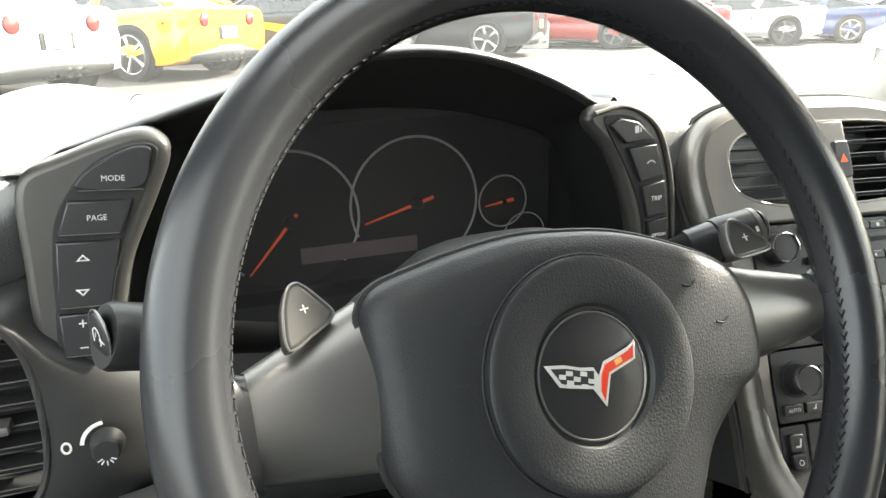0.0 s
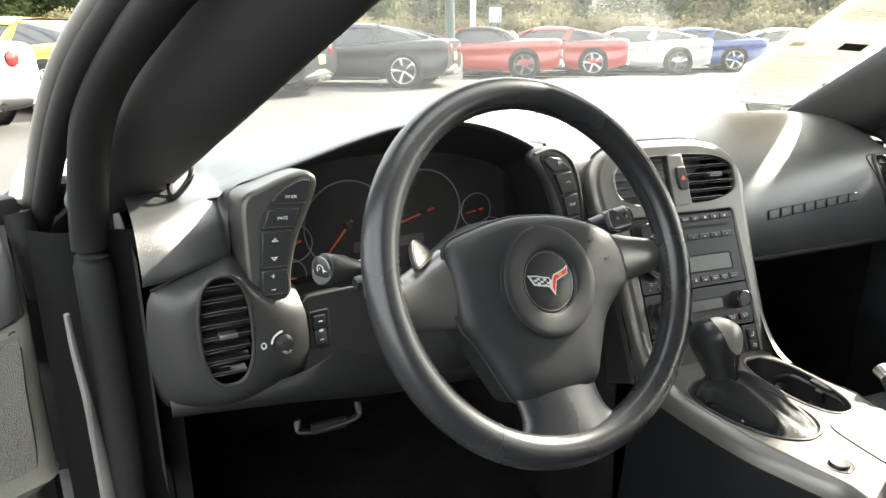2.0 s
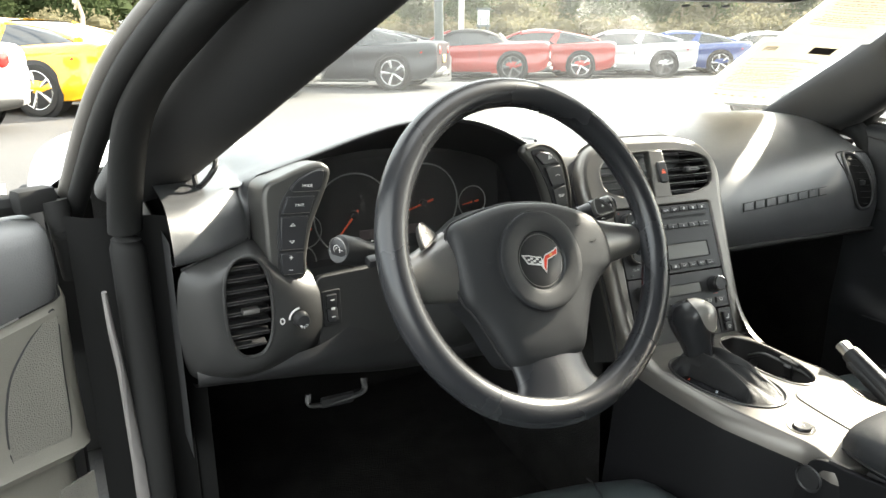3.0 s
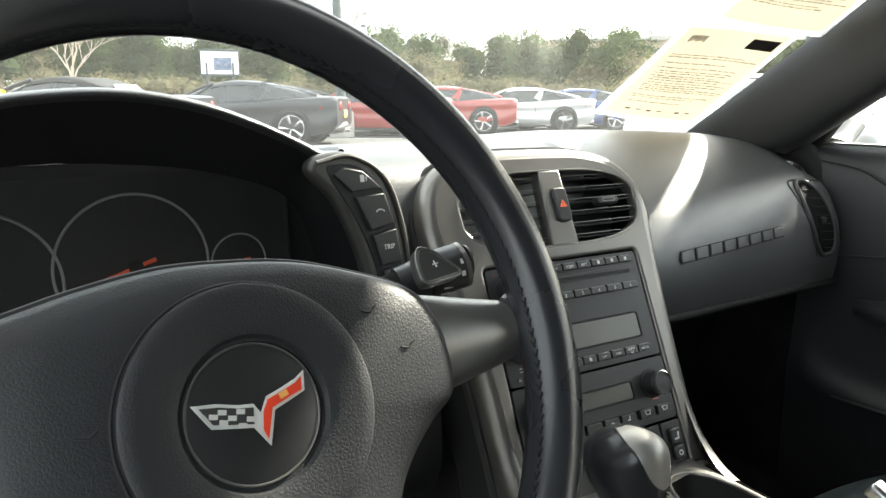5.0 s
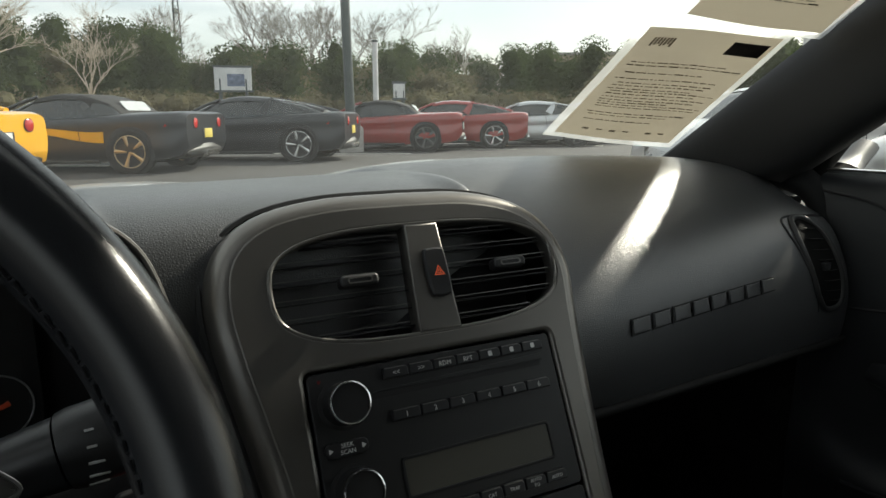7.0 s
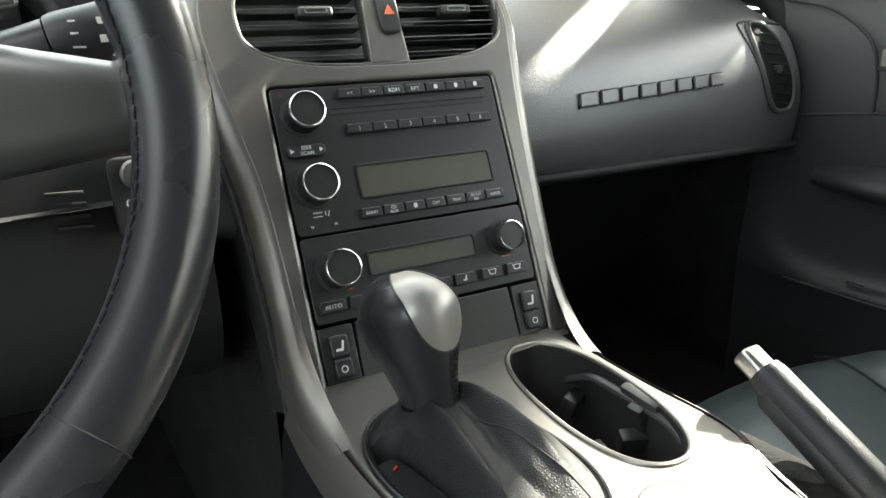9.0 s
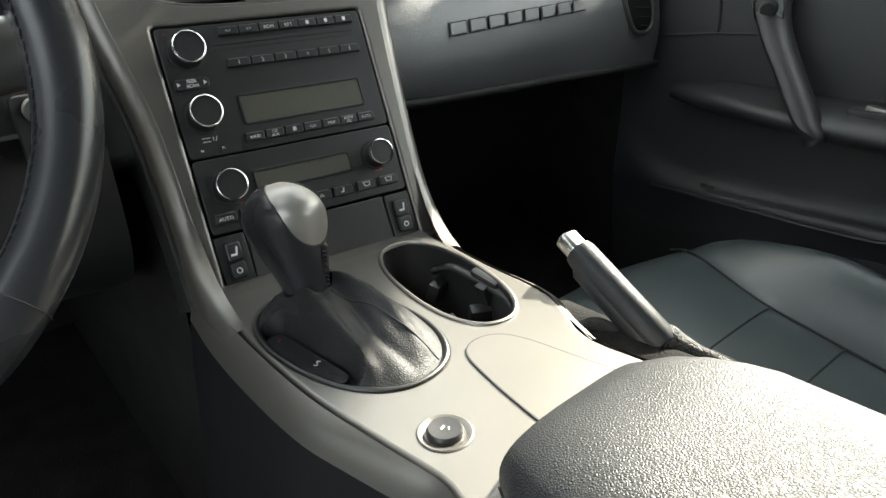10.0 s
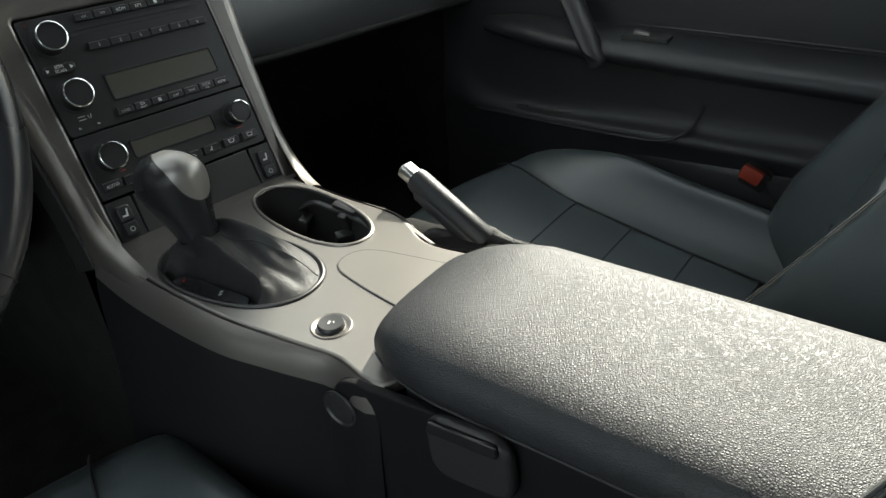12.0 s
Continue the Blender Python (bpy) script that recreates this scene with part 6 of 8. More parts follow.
# ---- passenger door, shut ----
doorR = thing("passenger_door", "shut passenger door with a black moulded panel", "door", (0.76, -0.2, 0.3))
stat = [(0.345, [(0.735, 0.20), (0.725, 0.36), (0.722, 0.40), (0.73, 0.50), (0.73, 0.60), (0.733, 0.70), (0.740, 0.79), (0.765, 0.808), (0.80, 0.806)]),
        (0.20, [(0.73, 0.20), (0.719, 0.35), (0.715, 0.39), (0.735, 0.42), (0.735, 0.52), (0.728, 0.62), (0.735, 0.76), (0.758, 0.806), (0.80, 0.806)]),
        (-0.2, [(0.73, 0.20), (0.719, 0.36), (0.714, 0.40), (0.735, 0.43), (0.735, 0.53), (0.730, 0.62), (0.733, 0.76), (0.756, 0.808), (0.80, 0.808)]),
        (-0.80, [(0.73, 0.20), (0.722, 0.36), (0.72, 0.40), (0.735, 0.45), (0.735, 0.53), (0.730, 0.62), (0.735, 0.77), (0.758, 0.816), (0.80, 0.816)])]
part("panel", loft(stat, 36, 40, "y"), DOORGREY, doorR, "dark grained door panel")
rest = loft([(0.245, [(0.735, 0.560), (0.724, 0.558), (0.714, 0.551), (0.713, 0.541), (0.722, 0.534), (0.738, 0.532)]), (0.15, [(0.735, 0.572), (0.70, 0.569), (0.674, 0.560), (0.670, 0.545), (0.688, 0.533), (0.738, 0.530)]),
             (0.0, [(0.735, 0.570), (0.685, 0.566), (0.652, 0.557), (0.647, 0.541), (0.668, 0.528), (0.738, 0.526)]), (-0.35, [(0.735, 0.568), (0.68, 0.563), (0.645, 0.553), (0.640, 0.536), (0.664, 0.522), (0.738, 0.52)]), (-0.78, [(0.735, 0.57), (0.68, 0.566), (0.652, 0.555), (0.648, 0.538), (0.675, 0.524), (0.738, 0.52)])], 24, 40, "y")
ar = part("arm_rest", rest, DOORGREY, doorR)
part("ridge", tube([(0.735, y, 0.574) for y in np.linspace(0.20, -0.78, 20)], 0.004, 8), DARK, doorR)
swp = part("window_switch", box(0.030, 0.075, 0.010, 0.003, pose(0.690, -0.070, 0.566)), PIT, ar)
part("rocker", box(0.012, 0.026, 0.010, 0.003, pose(0.690, -0.062, 0.571, 8)), SPOKE, swp, "small silver rocker")
hd = part("pull_handle", tube([(0.738, 0.115, 0.715), (0.700, 0.100, 0.700), (0.682, 0.078, 0.655), (0.660, 0.036, 0.600), (0.645, 0.002, 0.555), (0.648, -0.010, 0.530)], [0.028, 0.027, 0.023, 0.021, 0.022, 0.024], 14, 40, 0.62), DARK, doorR, "curved black pull handle")
HR = face_frame((0.678, 0.090, 0.688), (0.25, -0.95, 0), (-0.35, -0.25, 1))
part("handle_trim", plate([oval(0.020, 0.030, 0, 0, 40, 2.4)], 0.010, at(HR, 0, 0, -0.002), CHROME, 0.003), CHROME, hd, "bright oval handle trim")
part("handle_lock", lathe([(0.0115, 0), (0.0115, 0.004), (0.009, 0.006), (0, 0.006)], 24, at(HR, 0, 0.002, 0.007)), PIT, hd)
ds = part("lock_switch", plate([rrect(0.022, 0.034, 0.004)], 0.006, face_frame((0.730, 0.178, 0.712), (0, -1, 0), (0, 0, 1)), DARK, 0.0015), DARK, doorR)
part("lock_rocker", plate([rrect(0.012, 0.022, 0.003)], 0.004, face_frame((0.724, 0.178, 0.712), (0, -1, 0), (0, 0, 1)), SPOKE, 0.001), SPOKE, ds)
seam = [(0.7275, 0.33, 0.785), (0.7265, 0.26, 0.772), (0.7262, 0.205, 0.735), (0.7262, 0.188, 0.69), (0.7262, 0.185, 0.640)]
part("panel_seam", tube(seam, 0.002, 6, 30), PIT, doorR)
part("panel_seam", tube([(0.7285, 0.335, 0.622), (0.7265, 0.25, 0.632), (0.7262, 0.185, 0.640), (0.7262, 0.10, 0.645)], 0.002, 6, 30), PIT, doorR)
part("pocket_edge", tube([(0.713, 0.26, 0.385), (0.712, 0.12, 0.386), (0.7105, -0.02, 0.388), (0.711, -0.11, 0.395), (0.718, -0.150, 0.420), (0.729, -0.165, 0.46)], 0.003, 8, 40), DOORGREY, doorR)
part("speaker_badge", plate([rrect(0.024, 0.005, 0.001)], 0.002, face_frame((0.7165, 0.160, 0.407), (0, -1, 0), (0, 0.0, 1)), SPOKE), SPOKE, doorR, "small silver bar badge")
part("beltline_trim", tube([(0.764, y, 0.8095) for y in np.linspace(0.345, -0.80, 16)], 0.0045, 8), CHROME, doorR, "bright window sill strip")
# passenger side mirror housing outside
mir = thing("door_mirror", "silver white door mirror outside the passenger window", "mirror", (0.98, 0.33, 0.80))
rows = []
for t in np.linspace(0, 1, 14):
    s = math.sqrt(max(0.0, 1 - (1 - t) ** 2)) if t < 1 else 1.0
    y = 0.44 - 0.11 * t
    rows.append([(1.06 + 0.12 * max(s, 0.06) * math.copysign(abs(math.cos(a)) ** 0.75, math.cos(a)), y, 0.800 + 0.065 * max(s, 0.06) * math.copysign(abs(math.sin(a)) ** 0.75, math.sin(a)) + 0.012 * math.cos(a)) for a in np.linspace(0, 2 * math.pi, 32, endpoint=False)])
part("housing", skin(rows, True, True), WHITEPAINT, mir)
part("mirror_glass", plate([oval(0.108, 0.054, 0, 0, 40, 2.8)], 0.003, face_frame((1.06, 0.328, 0.800), (1, -0.12, 0.06), (0, 0.08, 1)), CHROME, 0.0006), CHROME, mir, "mirror glass")
part("stem", tube([(0.83, 0.36, 0.80), (0.88, 0.37, 0.81), (0.94, 0.38, 0.835)], [0.03, 0.022, 0.025], 12, 12, 0.6), DARK, mir)
# fixed corner and side glass
rows = [[(0.765 - 0.10 * k, y, 0.81 + 0.33 * k) for y in np.linspace(0.34 - 0.47 * k, -0.80, 14)] for k in np.linspace(0, 1, 6)]
sg = part("side_window", skin(rows), GLASS)
sg.visible_shadow = False
tagged(sg, "clear passenger side window", "window", kind="structure")
part("corner_filler", tube([(0.744, 0.318, 0.70), (0.745, 0.336, 0.745), (0.747, 0.352, 0.778), (0.751, 0.385, 0.797), (0.760, 0.46, 0.800), (0.760, 0.60, 0.80)], [0.012, 0.015, 0.019, 0.022, 0.022, 0.022], 12, 20), RUBBER, doorR)
part("door_gap", tube([(0.742, 0.300, 0.585), (0.742, 0.300, 0.66), (0.742, 0.325, 0.74), (0.745, 0.385, 0.800)], [0.007, 0.009, 0.009, 0.008], 10, 20), RUBBER, doorR)
part("corner_post", tube([(0.775, 0.365, 0.805), (0.748, 0.262, 0.93), (0.70, 0.07, 1.06), (0.66, -0.10, 1.14)], [0.013, 0.011, 0.010], 10, 20), RUBBER, doorR)

# ---- driver's door, open ----
DOORM = face_frame((-0.842, 0.405, 0.25), (0.90, 0.43, 0), (0, 0, 1))
doorL = thing("driver_door", "open driver's door with a grey vinyl panel", "door", m=DOORM)
def dl(u, w, z):
    return DOORM @ Vector((-u, z - 0.25, -w))


# colours of this door only are paled to stand in for daylight on it
LIT_DOOR_UP = material("door_pad_vinyl_lit", (0.13, 0.13, 0.13), 0.5, grain=0.00025, grain_size=0.003, cells=0.4)
LIT_DOOR_LOW = material("door_lower_vinyl_lit", (0.185, 0.175, 0.150), 0.55, grain=0.0002, grain_size=0.002, cells=True)
US = (0.020, 0.026, 0.034, 0.046, 0.06, 0.10, 0.16, 0.25, 0.4, 0.7, 1.18)
def fold(u):
    """How far the panel turns away at its front end."""
    return float(np.interp(u, [0.02, 0.026, 0.034, 0.046], [0.045, 0.022, 0.007, 0.0]))


crease = lambda u: 0.690 - 0.22 * (min(u, 0.3) - 0.045)
rows = [[dl(u + 0.010, w + fold(u), crease(u) + (0.778 + 0.03 * u - crease(u)) * k) for u in US] for k, w in ((0.0, -0.044), (0.03, -0.052), (0.2, -0.058), (0.5, -0.060), (0.8, -0.056), (0.94, -0.048), (1.0, -0.034), (1.02, 0.0), (0.98, 0.07))]
part("upper_pad", skin(rows), LIT_DOOR_UP, doorL, "grey grained vinyl upper door pad, paled as if lit")
rows = [[dl(u + (0.016 if z < 0.49 else 0.0), w + fold(u), z if z < 0.6 else z + crease(u) - 0.690) for u in US] for z, w in ((0.26, 0.0), (0.36, -0.030), (0.44, -0.036), (0.478, -0.036), (0.486, -0.052), (0.495, -0.056), (0.503, -0.050), (0.56, -0.047), (0.64, -0.047), (0.680, -0.050), (0.689, -0.044))]
part("panel", skin(rows), LIT_DOOR_LOW, doorL, "warm grey moulded lower door panel, paled as if lit")
rows = [[dl(u, w, z) for u, w in ((0.022, 0.0), (0.0, 0.04), (-0.005, 0.10), (0.02, 0.13))] for z in (0.26, 0.5, 0.79)]
part("edge", skin(rows), PIT, doorL)
rows = [[dl(u, 0.13 + 0.02 * math.sin((z - 0.2) * 4), z) for u in np.linspace(0, 1.2, 12)] for z in np.linspace(0.22, 0.80, 8)]
part("outer_skin", skin(rows), WHITEPAINT, doorL, "silver white outer skin")
mesh_m = DOORM @ Matrix(((1, 0, 0, 0), (0, 1, 0, 0), (0, 0, 1, 0.0455), (0, 0, 0, 1)))
# mesh colour is raised the same way, as if sunlit
LIT_MESH = material("grille_mesh_lit", (0.20, 0.19, 0.165), 0.6, grain=0.0012, grain_size=0.0024, cells=0.5)
grill = [tuple(q) for q in spline([(-0.049, 0.428), (-0.051, 0.36), (-0.056, 0.262), (-0.085, 0.257), (-0.120, 0.252), (-0.123, 0.30), (-0.112, 0.355), (-0.092, 0.390), (-0.068, 0.416)], 48, True)]
part("speaker_grille", plate([grill], 0.004, mesh_m, LIT_MESH, 0.001), LIT_MESH, doorL, "fine grey speaker mesh, paled as if lit")
part("grille_gap", tube([mesh_m @ Vector((x, y, 0.0025)) for x, y in grill], 0.0016, 6, closed=True), PIT, doorL)
part("lower_grille", plate([[(-0.030, 0.195), (-0.075, 0.190), (-0.085, 0.10), (-0.030, 0.10)]], 0.004, DOORM @ pose(0, 0, 0.034), LIT_MESH, 0.001), LIT_MESH, doorL, "fine grey speaker mesh, paled as if lit")
part("window_slot", tube([dl(u, 0.02, 0.795 + 0.04 * u) for u in np.linspace(-0.02, 1.15, 12)], 0.013, 8), RUBBER, doorL)
lk = part("lock_switch", plate([rrect(0.05, 0.085, 0.008, -0.172, 0.318)], 0.006, mesh_m, DARK, 0.002), DARK, doorL)
for yy in (0.335, 0.298):
    part("lock_mark", plate([rrect(0.006, 0.006, 0.001, -0.154, yy), rrect(0.0035, 0.003, 0.0005, -0.154, yy)], 0.0004, at(mesh_m, 0, 0, 0.006), INK), INK, lk)
part("seal_corner", box(0.045, 0.030, 0.028, 0.008, DOORM @ pose(-0.030, 0.553, 0.0)), RUBBER, doorL, "black rubber corner of the window seal")
part("hinge_cover", tube([dl(0.012, -0.01, 0.80), dl(0.010, -0.015, 0.76), dl(0.006, -0.010, 0.70)], [0.016, 0.014, 0.010], 10, 12), RUBBER, doorL)

# ---- rear view mirror ----
rv = thing("rear_view_mirror", "black rear view mirror hanging from the windshield", "mirror", (0, 0.13, 1.06))
RM = face_frame((0.0, 0.125, 1.068), (0.958, -0.287, 0), (0, 0.12, 1))
rows = []
for k, (s, w) in enumerate(((0.90, 0.0), (1.0, 0.004), (1.0, 0.014), (0.93, 0.030), (0.70, 0.042), (0.2, 0.048))):
    rows.append([RM @ Vector((0.128 * s * math.copysign(abs(math.cos(a)) ** 0.7, math.cos(a)), 0.036 * s * math.copysign(abs(math.sin(a)) ** 0.7, math.sin(a)) * (1 + 0.18 * math.cos(a * 2)), -w)) for a in np.linspace(0, 2 * math.pi, 40, endpoint=False)])
part("housing", skin(rows, True, True), DARK, rv)
part("mirror_glass", plate([oval(0.118, 0.031, 0, 0, 40, 2.8)], 0.001, at(RM, 0, 0, 0.0), CHROME), CHROME, rv)
part("stem", tube([RM @ Vector((0, 0.01, -0.04)), RM @ Vector((0, 0.03, -0.08)), Vector(ws(0.02, 1.09, -0.004))], [0.012, 0.010, 0.016], 10, 12), DARK, rv)
for x in (-0.03, 0.0, 0.03):
    part("button", lathe([(0.005, 0), (0.005, 0.002), (0, 0.0026)], 12, RM @ Matrix.Translation((x - 0.05, -0.036, -0.006)) @ pose(0, 0, 0, 90)), PIT, rv)

# ---- papers behind the windshield ----
def translucent(m, share):
    n, l = m.node_tree.nodes, m.node_tree.links
    b = n["Principled BSDF"]
    tr, mix = n.new("ShaderNodeBsdfTranslucent"), n.new("ShaderNodeMixShader")
    mix.inputs[0].default_value = share
    l.new(b.inputs["Base Color"].links[0].from_socket, tr.inputs[0])
    l.new(b.outputs[0], mix.inputs[1])
    l.new(tr.outputs[0], mix.inputs[2])
    l.new(mix.outputs[0], n["Material Output"].inputs[0])


translucent(PAPER, 0.30)
def sheet(bl, br, tr, tl, depth, u0=0.0, u1=1.0, v0=0.0, v1=1.0, n=10):
    """A thin sheet on the glass between four corners (x, z)."""
    def row(d):
        out = []
        for v in np.linspace(v0, v1, n):
            line = []
            for u in np.linspace(u0, u1, n):
                x = (bl[0] * (1 - u) + br[0] * u) * (1 - v) + (tl[0] * (1 - u) + tr[0] * u) * v
                z = (bl[1] * (1 - u) + br[1] * u) * (1 - v) + (tl[1] * (1 - u) + tr[1] * u) * v
                line.append(ws(x, z, -d - 0.003 * math.sin(3 * u + 2 * v) ** 2))
            out.append(line)
        return out

    return skin(row(depth))


def poster(name, label, corners, rngseed, photo):
    p = thing(name, label, "paper", ws(corners[0][0], corners[0][1], -0.01), group="window papers")
    part("sleeve", sheet(*corners, 0.006), SLEEVE, p, "clear plastic sleeve")
    part("page", sheet(*corners, 0.0075, 0.055, 0.945, 0.05, 0.955), PAPER, p, "printed cream page")
    r = random.Random(rngseed)
    v = 0.90 if not photo else 0.72
    while v > 0.22:
        u = 0.10 + 0.05 * r.random()
        stop = 0.62 + 0.28 * r.random()
        while u < stop:
            w = 0.015 + 0.06 * r.random()
            part("text_bar", sheet(*corners, 0.0095, u, min(u + w, 0.90), v, v + 0.0045 + 0.0045 * r.random(), 3), PRINT, p)
            u += w + 0.012
        v -= 0.020 + 0.036 * r.random() ** 2
    if photo:
        part("picture", sheet(*corners, 0.0095, 0.66, 0.90, 0.82, 0.91, 4), material("photo_dark", (0.05, 0.04, 0.035), 0.7, vary=0.6, vary_size=0.02), p, "dark small photograph")
        for k in range(7):
            part("stamp_bar", sheet(*corners, 0.0095, 0.13 + 0.022 * k, 0.145 + 0.022 * k, 0.84 + 0.008 * (k % 3), 0.90, 3), PRINT, p)
        for k in range(6):
            part("figure_bar", sheet(*corners, 0.0095, 0.20 + 0.10 * k + (0.08 if k > 3 else 0), 0.245 + 0.10 * k + (0.08 if k > 3 else 0), 0.130 + 0.006 * (k % 2), 0.148, 3), PRINT, p)
    return p


poster("window_sticker", "cream price sheet in a clear sleeve on the windshield", ((0.436, 0.866), (0.672, 0.842), (0.606, 0.993), (0.392, 0.999)), 3, True)
poster("window_sticker", "cream guide sheet in a clear sleeve higher on the windshield", ((0.425, 0.998), (0.655, 0.984), (0.590, 1.120), (0.385, 1.130)), 8, False)

# ---- this car's own outer body ----
own = thing("own_car_body", "silver white coupe body round the cabin", "car body", (0, 1.5, 0.5))
def sec(z):
    return [(0.80, 0.735 + z), (1.05, 0.752 + z), (1.45, 0.730 + z), (1.9, 0.66 + z), (2.25, 0.56 + z), (2.42, 0.42)]


def narrowed(bm):
    """Draw the plan in towards the nose."""
    for v in bm.verts:
        v.co.x *= float(np.interp(v.co.y, [0.8, 1.5, 2.0, 2.25, 2.42], [1, 1, 0.93, 0.82, 0.66]))
    return bm


part("bonnet", narrowed(loft([(-0.62, sec(0.005)), (-0.35, sec(-0.005)), (0, sec(0.02)), (0.35, sec(-0.005)), (0.62, sec(0.005))], 30, 30)), WHITEPAINT, own)
part("nose", narrowed(loft([(x, [(2.42, 0.42), (2.45, 0.36), (2.42, 0.26), (2.30, 0.18)]) for x in (-0.905, -0.5, 0.0, 0.5, 0.905)], 12, 24)), WHITEPAINT, own)
for sgn in (-1, 1):
    bm = loft([(sgn * 0.622, sec(0.008)), (sgn * 0.76, sec(0.035)), (sgn * 0.86, sec(0.005)), (sgn * 0.905, [(0.60, 0.66), (1.05, 0.68), (1.45, 0.66), (1.9, 0.60), (2.2, 0.50), (2.36, 0.40)]), (sgn * 0.915, [(0.55, 0.30), (1.05, 0.40), (1.45, 0.45), (1.9, 0.40), (2.2, 0.30), (2.3, 0.30)])], 30, 24)
    part("wing", narrowed(bm), WHITEPAINT, own)
    bm = loft([(-0.84, [(0.86, 0.16), (0.90, 0.30), (0.90, 0.60), (0.87, 0.80), (0.80, 0.84), (0.70, 0.86)]), (-1.3, [(0.88, 0.17), (0.93, 0.32), (0.935, 0.62), (0.91, 0.84), (0.82, 0.90), (0.66, 0.92)]),
               (-1.75, [(0.87, 0.20), (0.92, 0.34), (0.92, 0.64), (0.89, 0.86), (0.80, 0.92), (0.60, 0.94)]), (-2.0, [(0.80, 0.26), (0.84, 0.36), (0.84, 0.64), (0.82, 0.86), (0.74, 0.92), (0.55, 0.94)])], 24, 20, "y")
    if sgn < 0:
        bmesh.ops.scale(bm, vec=(-1, 1, 1), verts=bm.verts[:])
    part("rear_quarter", bm, WHITEPAINT, own)
    for y in (-1.40, 1.28):
        M = pose(sgn * 0.80, y, 0.33, 0, 90 * sgn)
        wh = part("wheel", lathe([(0.24, 0.05), (0.245, 0.128), (0.28, 0.142), (0.315, 0.140), (0.33, 0.12), (0.33, -0.12), (0.25, -0.12)], 36, M), RUBBER, own, "black tyre")
        part("rim", lathe([(0.245, 0.12), (0.235, 0.13), (0.21, 0.09), (0.06, 0.10), (0.0, 0.11)], 36, M), SPOKE, wh)
# outer roof, hatch glass, deck and tail
bm = loft([(-0.62, [(-0.16, 1.135), (-0.25, 1.185), (-0.7, 1.20), (-1.1, 1.135)]), (0, [(0.06, 1.165), (-0.1, 1.215), (-0.7, 1.245), (-1.1, 1.195)]), (0.62, [(-0.16, 1.135), (-0.25, 1.185), (-0.7, 1.20), (-1.1, 1.135)])], 16, 20)
part("outer_roof", bm, WHITEPAINT, own)
part("hatch", loft([(-0.60, [(-1.12, 1.12), (-1.5, 1.02), (-1.85, 0.94)]), (0, [(-1.12, 1.19), (-1.5, 1.09), (-1.9, 0.96)]), (0.60, [(-1.12, 1.12), (-1.5, 1.02), (-1.85, 0.94)])], 12, 16), material("dark_hatch_glass", (0.02, 0.023, 0.025), 0.08), own, "dark hatch glass")
part("tail", loft([(-0.82, [(-1.84, 0.93), (-2.0, 0.91), (-2.03, 0.70), (-2.03, 0.40), (-1.95, 0.24)]), (0, [(-1.88, 0.955), (-2.08, 0.94), (-2.13, 0.70), (-2.13, 0.40), (-2.0, 0.24)]), (0.82, [(-1.84, 0.93), (-2.0, 0.91), (-2.03, 0.70), (-2.03, 0.40), (-1.95, 0.24)])], 16, 20), WHITEPAINT, own)
part("cowl", skin([[(x, y, z) for y, z in ((0.72, 0.765), (0.80, 0.740), (0.84, 0.738))] for x in np.linspace(-0.74, 0.74, 10)]), DARK, own, "black cowl panel")

# ---- the lot outside ----
before_lot = set(scene.objects)
ASPHALT = material("asphalt", (0.058, 0.056, 0.055), 0.9, grain=0.004, grain_size=0.02, vary=0.25, vary_size=2.5)
bm = bmesh.new()
bmesh.ops.create_grid(bm, x_segments=8, y_segments=8, size=900)
ground = part("ground", bm, ASPHALT)
tagged(ground, "grey worn asphalt of the parking lot", "ground", kind="structure")
LINE = material("road_paint", (0.55, 0.54, 0.50), 0.8, vary=0.2)
KERB = material("kerb_concrete", (0.42, 0.40, 0.37), 0.85, grain=0.002, grain_size=0.01)
TYRE = material("tyre", (0.014, 0.014, 0.014), 0.75)
RIMS = material("alloy_rim", (0.55, 0.55, 0.55), 0.25, metal=0.9)
TINT = material("dark_car_glass", (0.020, 0.024, 0.026), 0.06, coat=0.5)
TAIL = material("tail_lamp", (0.45, 0.015, 0.012), 0.15, coat=0.8)
SOFT = material("soft_top", (0.012, 0.012, 0.013), 0.8, grain=0.001, grain_size=0.004)
RIM_SHADE = material("rim_shadow", (0.05, 0.05, 0.05), 0.5)
BUMP = material("lower_valance", (0.02, 0.02, 0.02), 0.5)


def body_ring(y):
    """Half widths and heights of the lower body at a station along the car."""
    k = [-2.22, -2.14, -1.9, -1.3, -0.6, 0.2, 0.9, 1.5, 1.95, 2.15, 2.24]
    w = np.interp(y, k, [0.80, 0.875, 0.92, 0.93, 0.89, 0.87, 0.90, 0.915, 0.85, 0.70, 0.45])
    top = np.interp(y, k, [0.90, 0.93, 0.93, 0.905, 0.86, 0.82, 0.81, 0.78, 0.68, 0.58, 0.50])
    bot = np.interp(y, k, [0.40, 0.27, 0.20, 0.17, 0.16, 0.16, 0.16, 0.17, 0.18, 0.22, 0.30])
    crown = np.interp(y, k, [0.0, 0.01, 0.02, 0.03, 0.05, 0.05, 0.05, 0.04, 0.04, 0.03, 0.0])
    return w, top, bot, crown


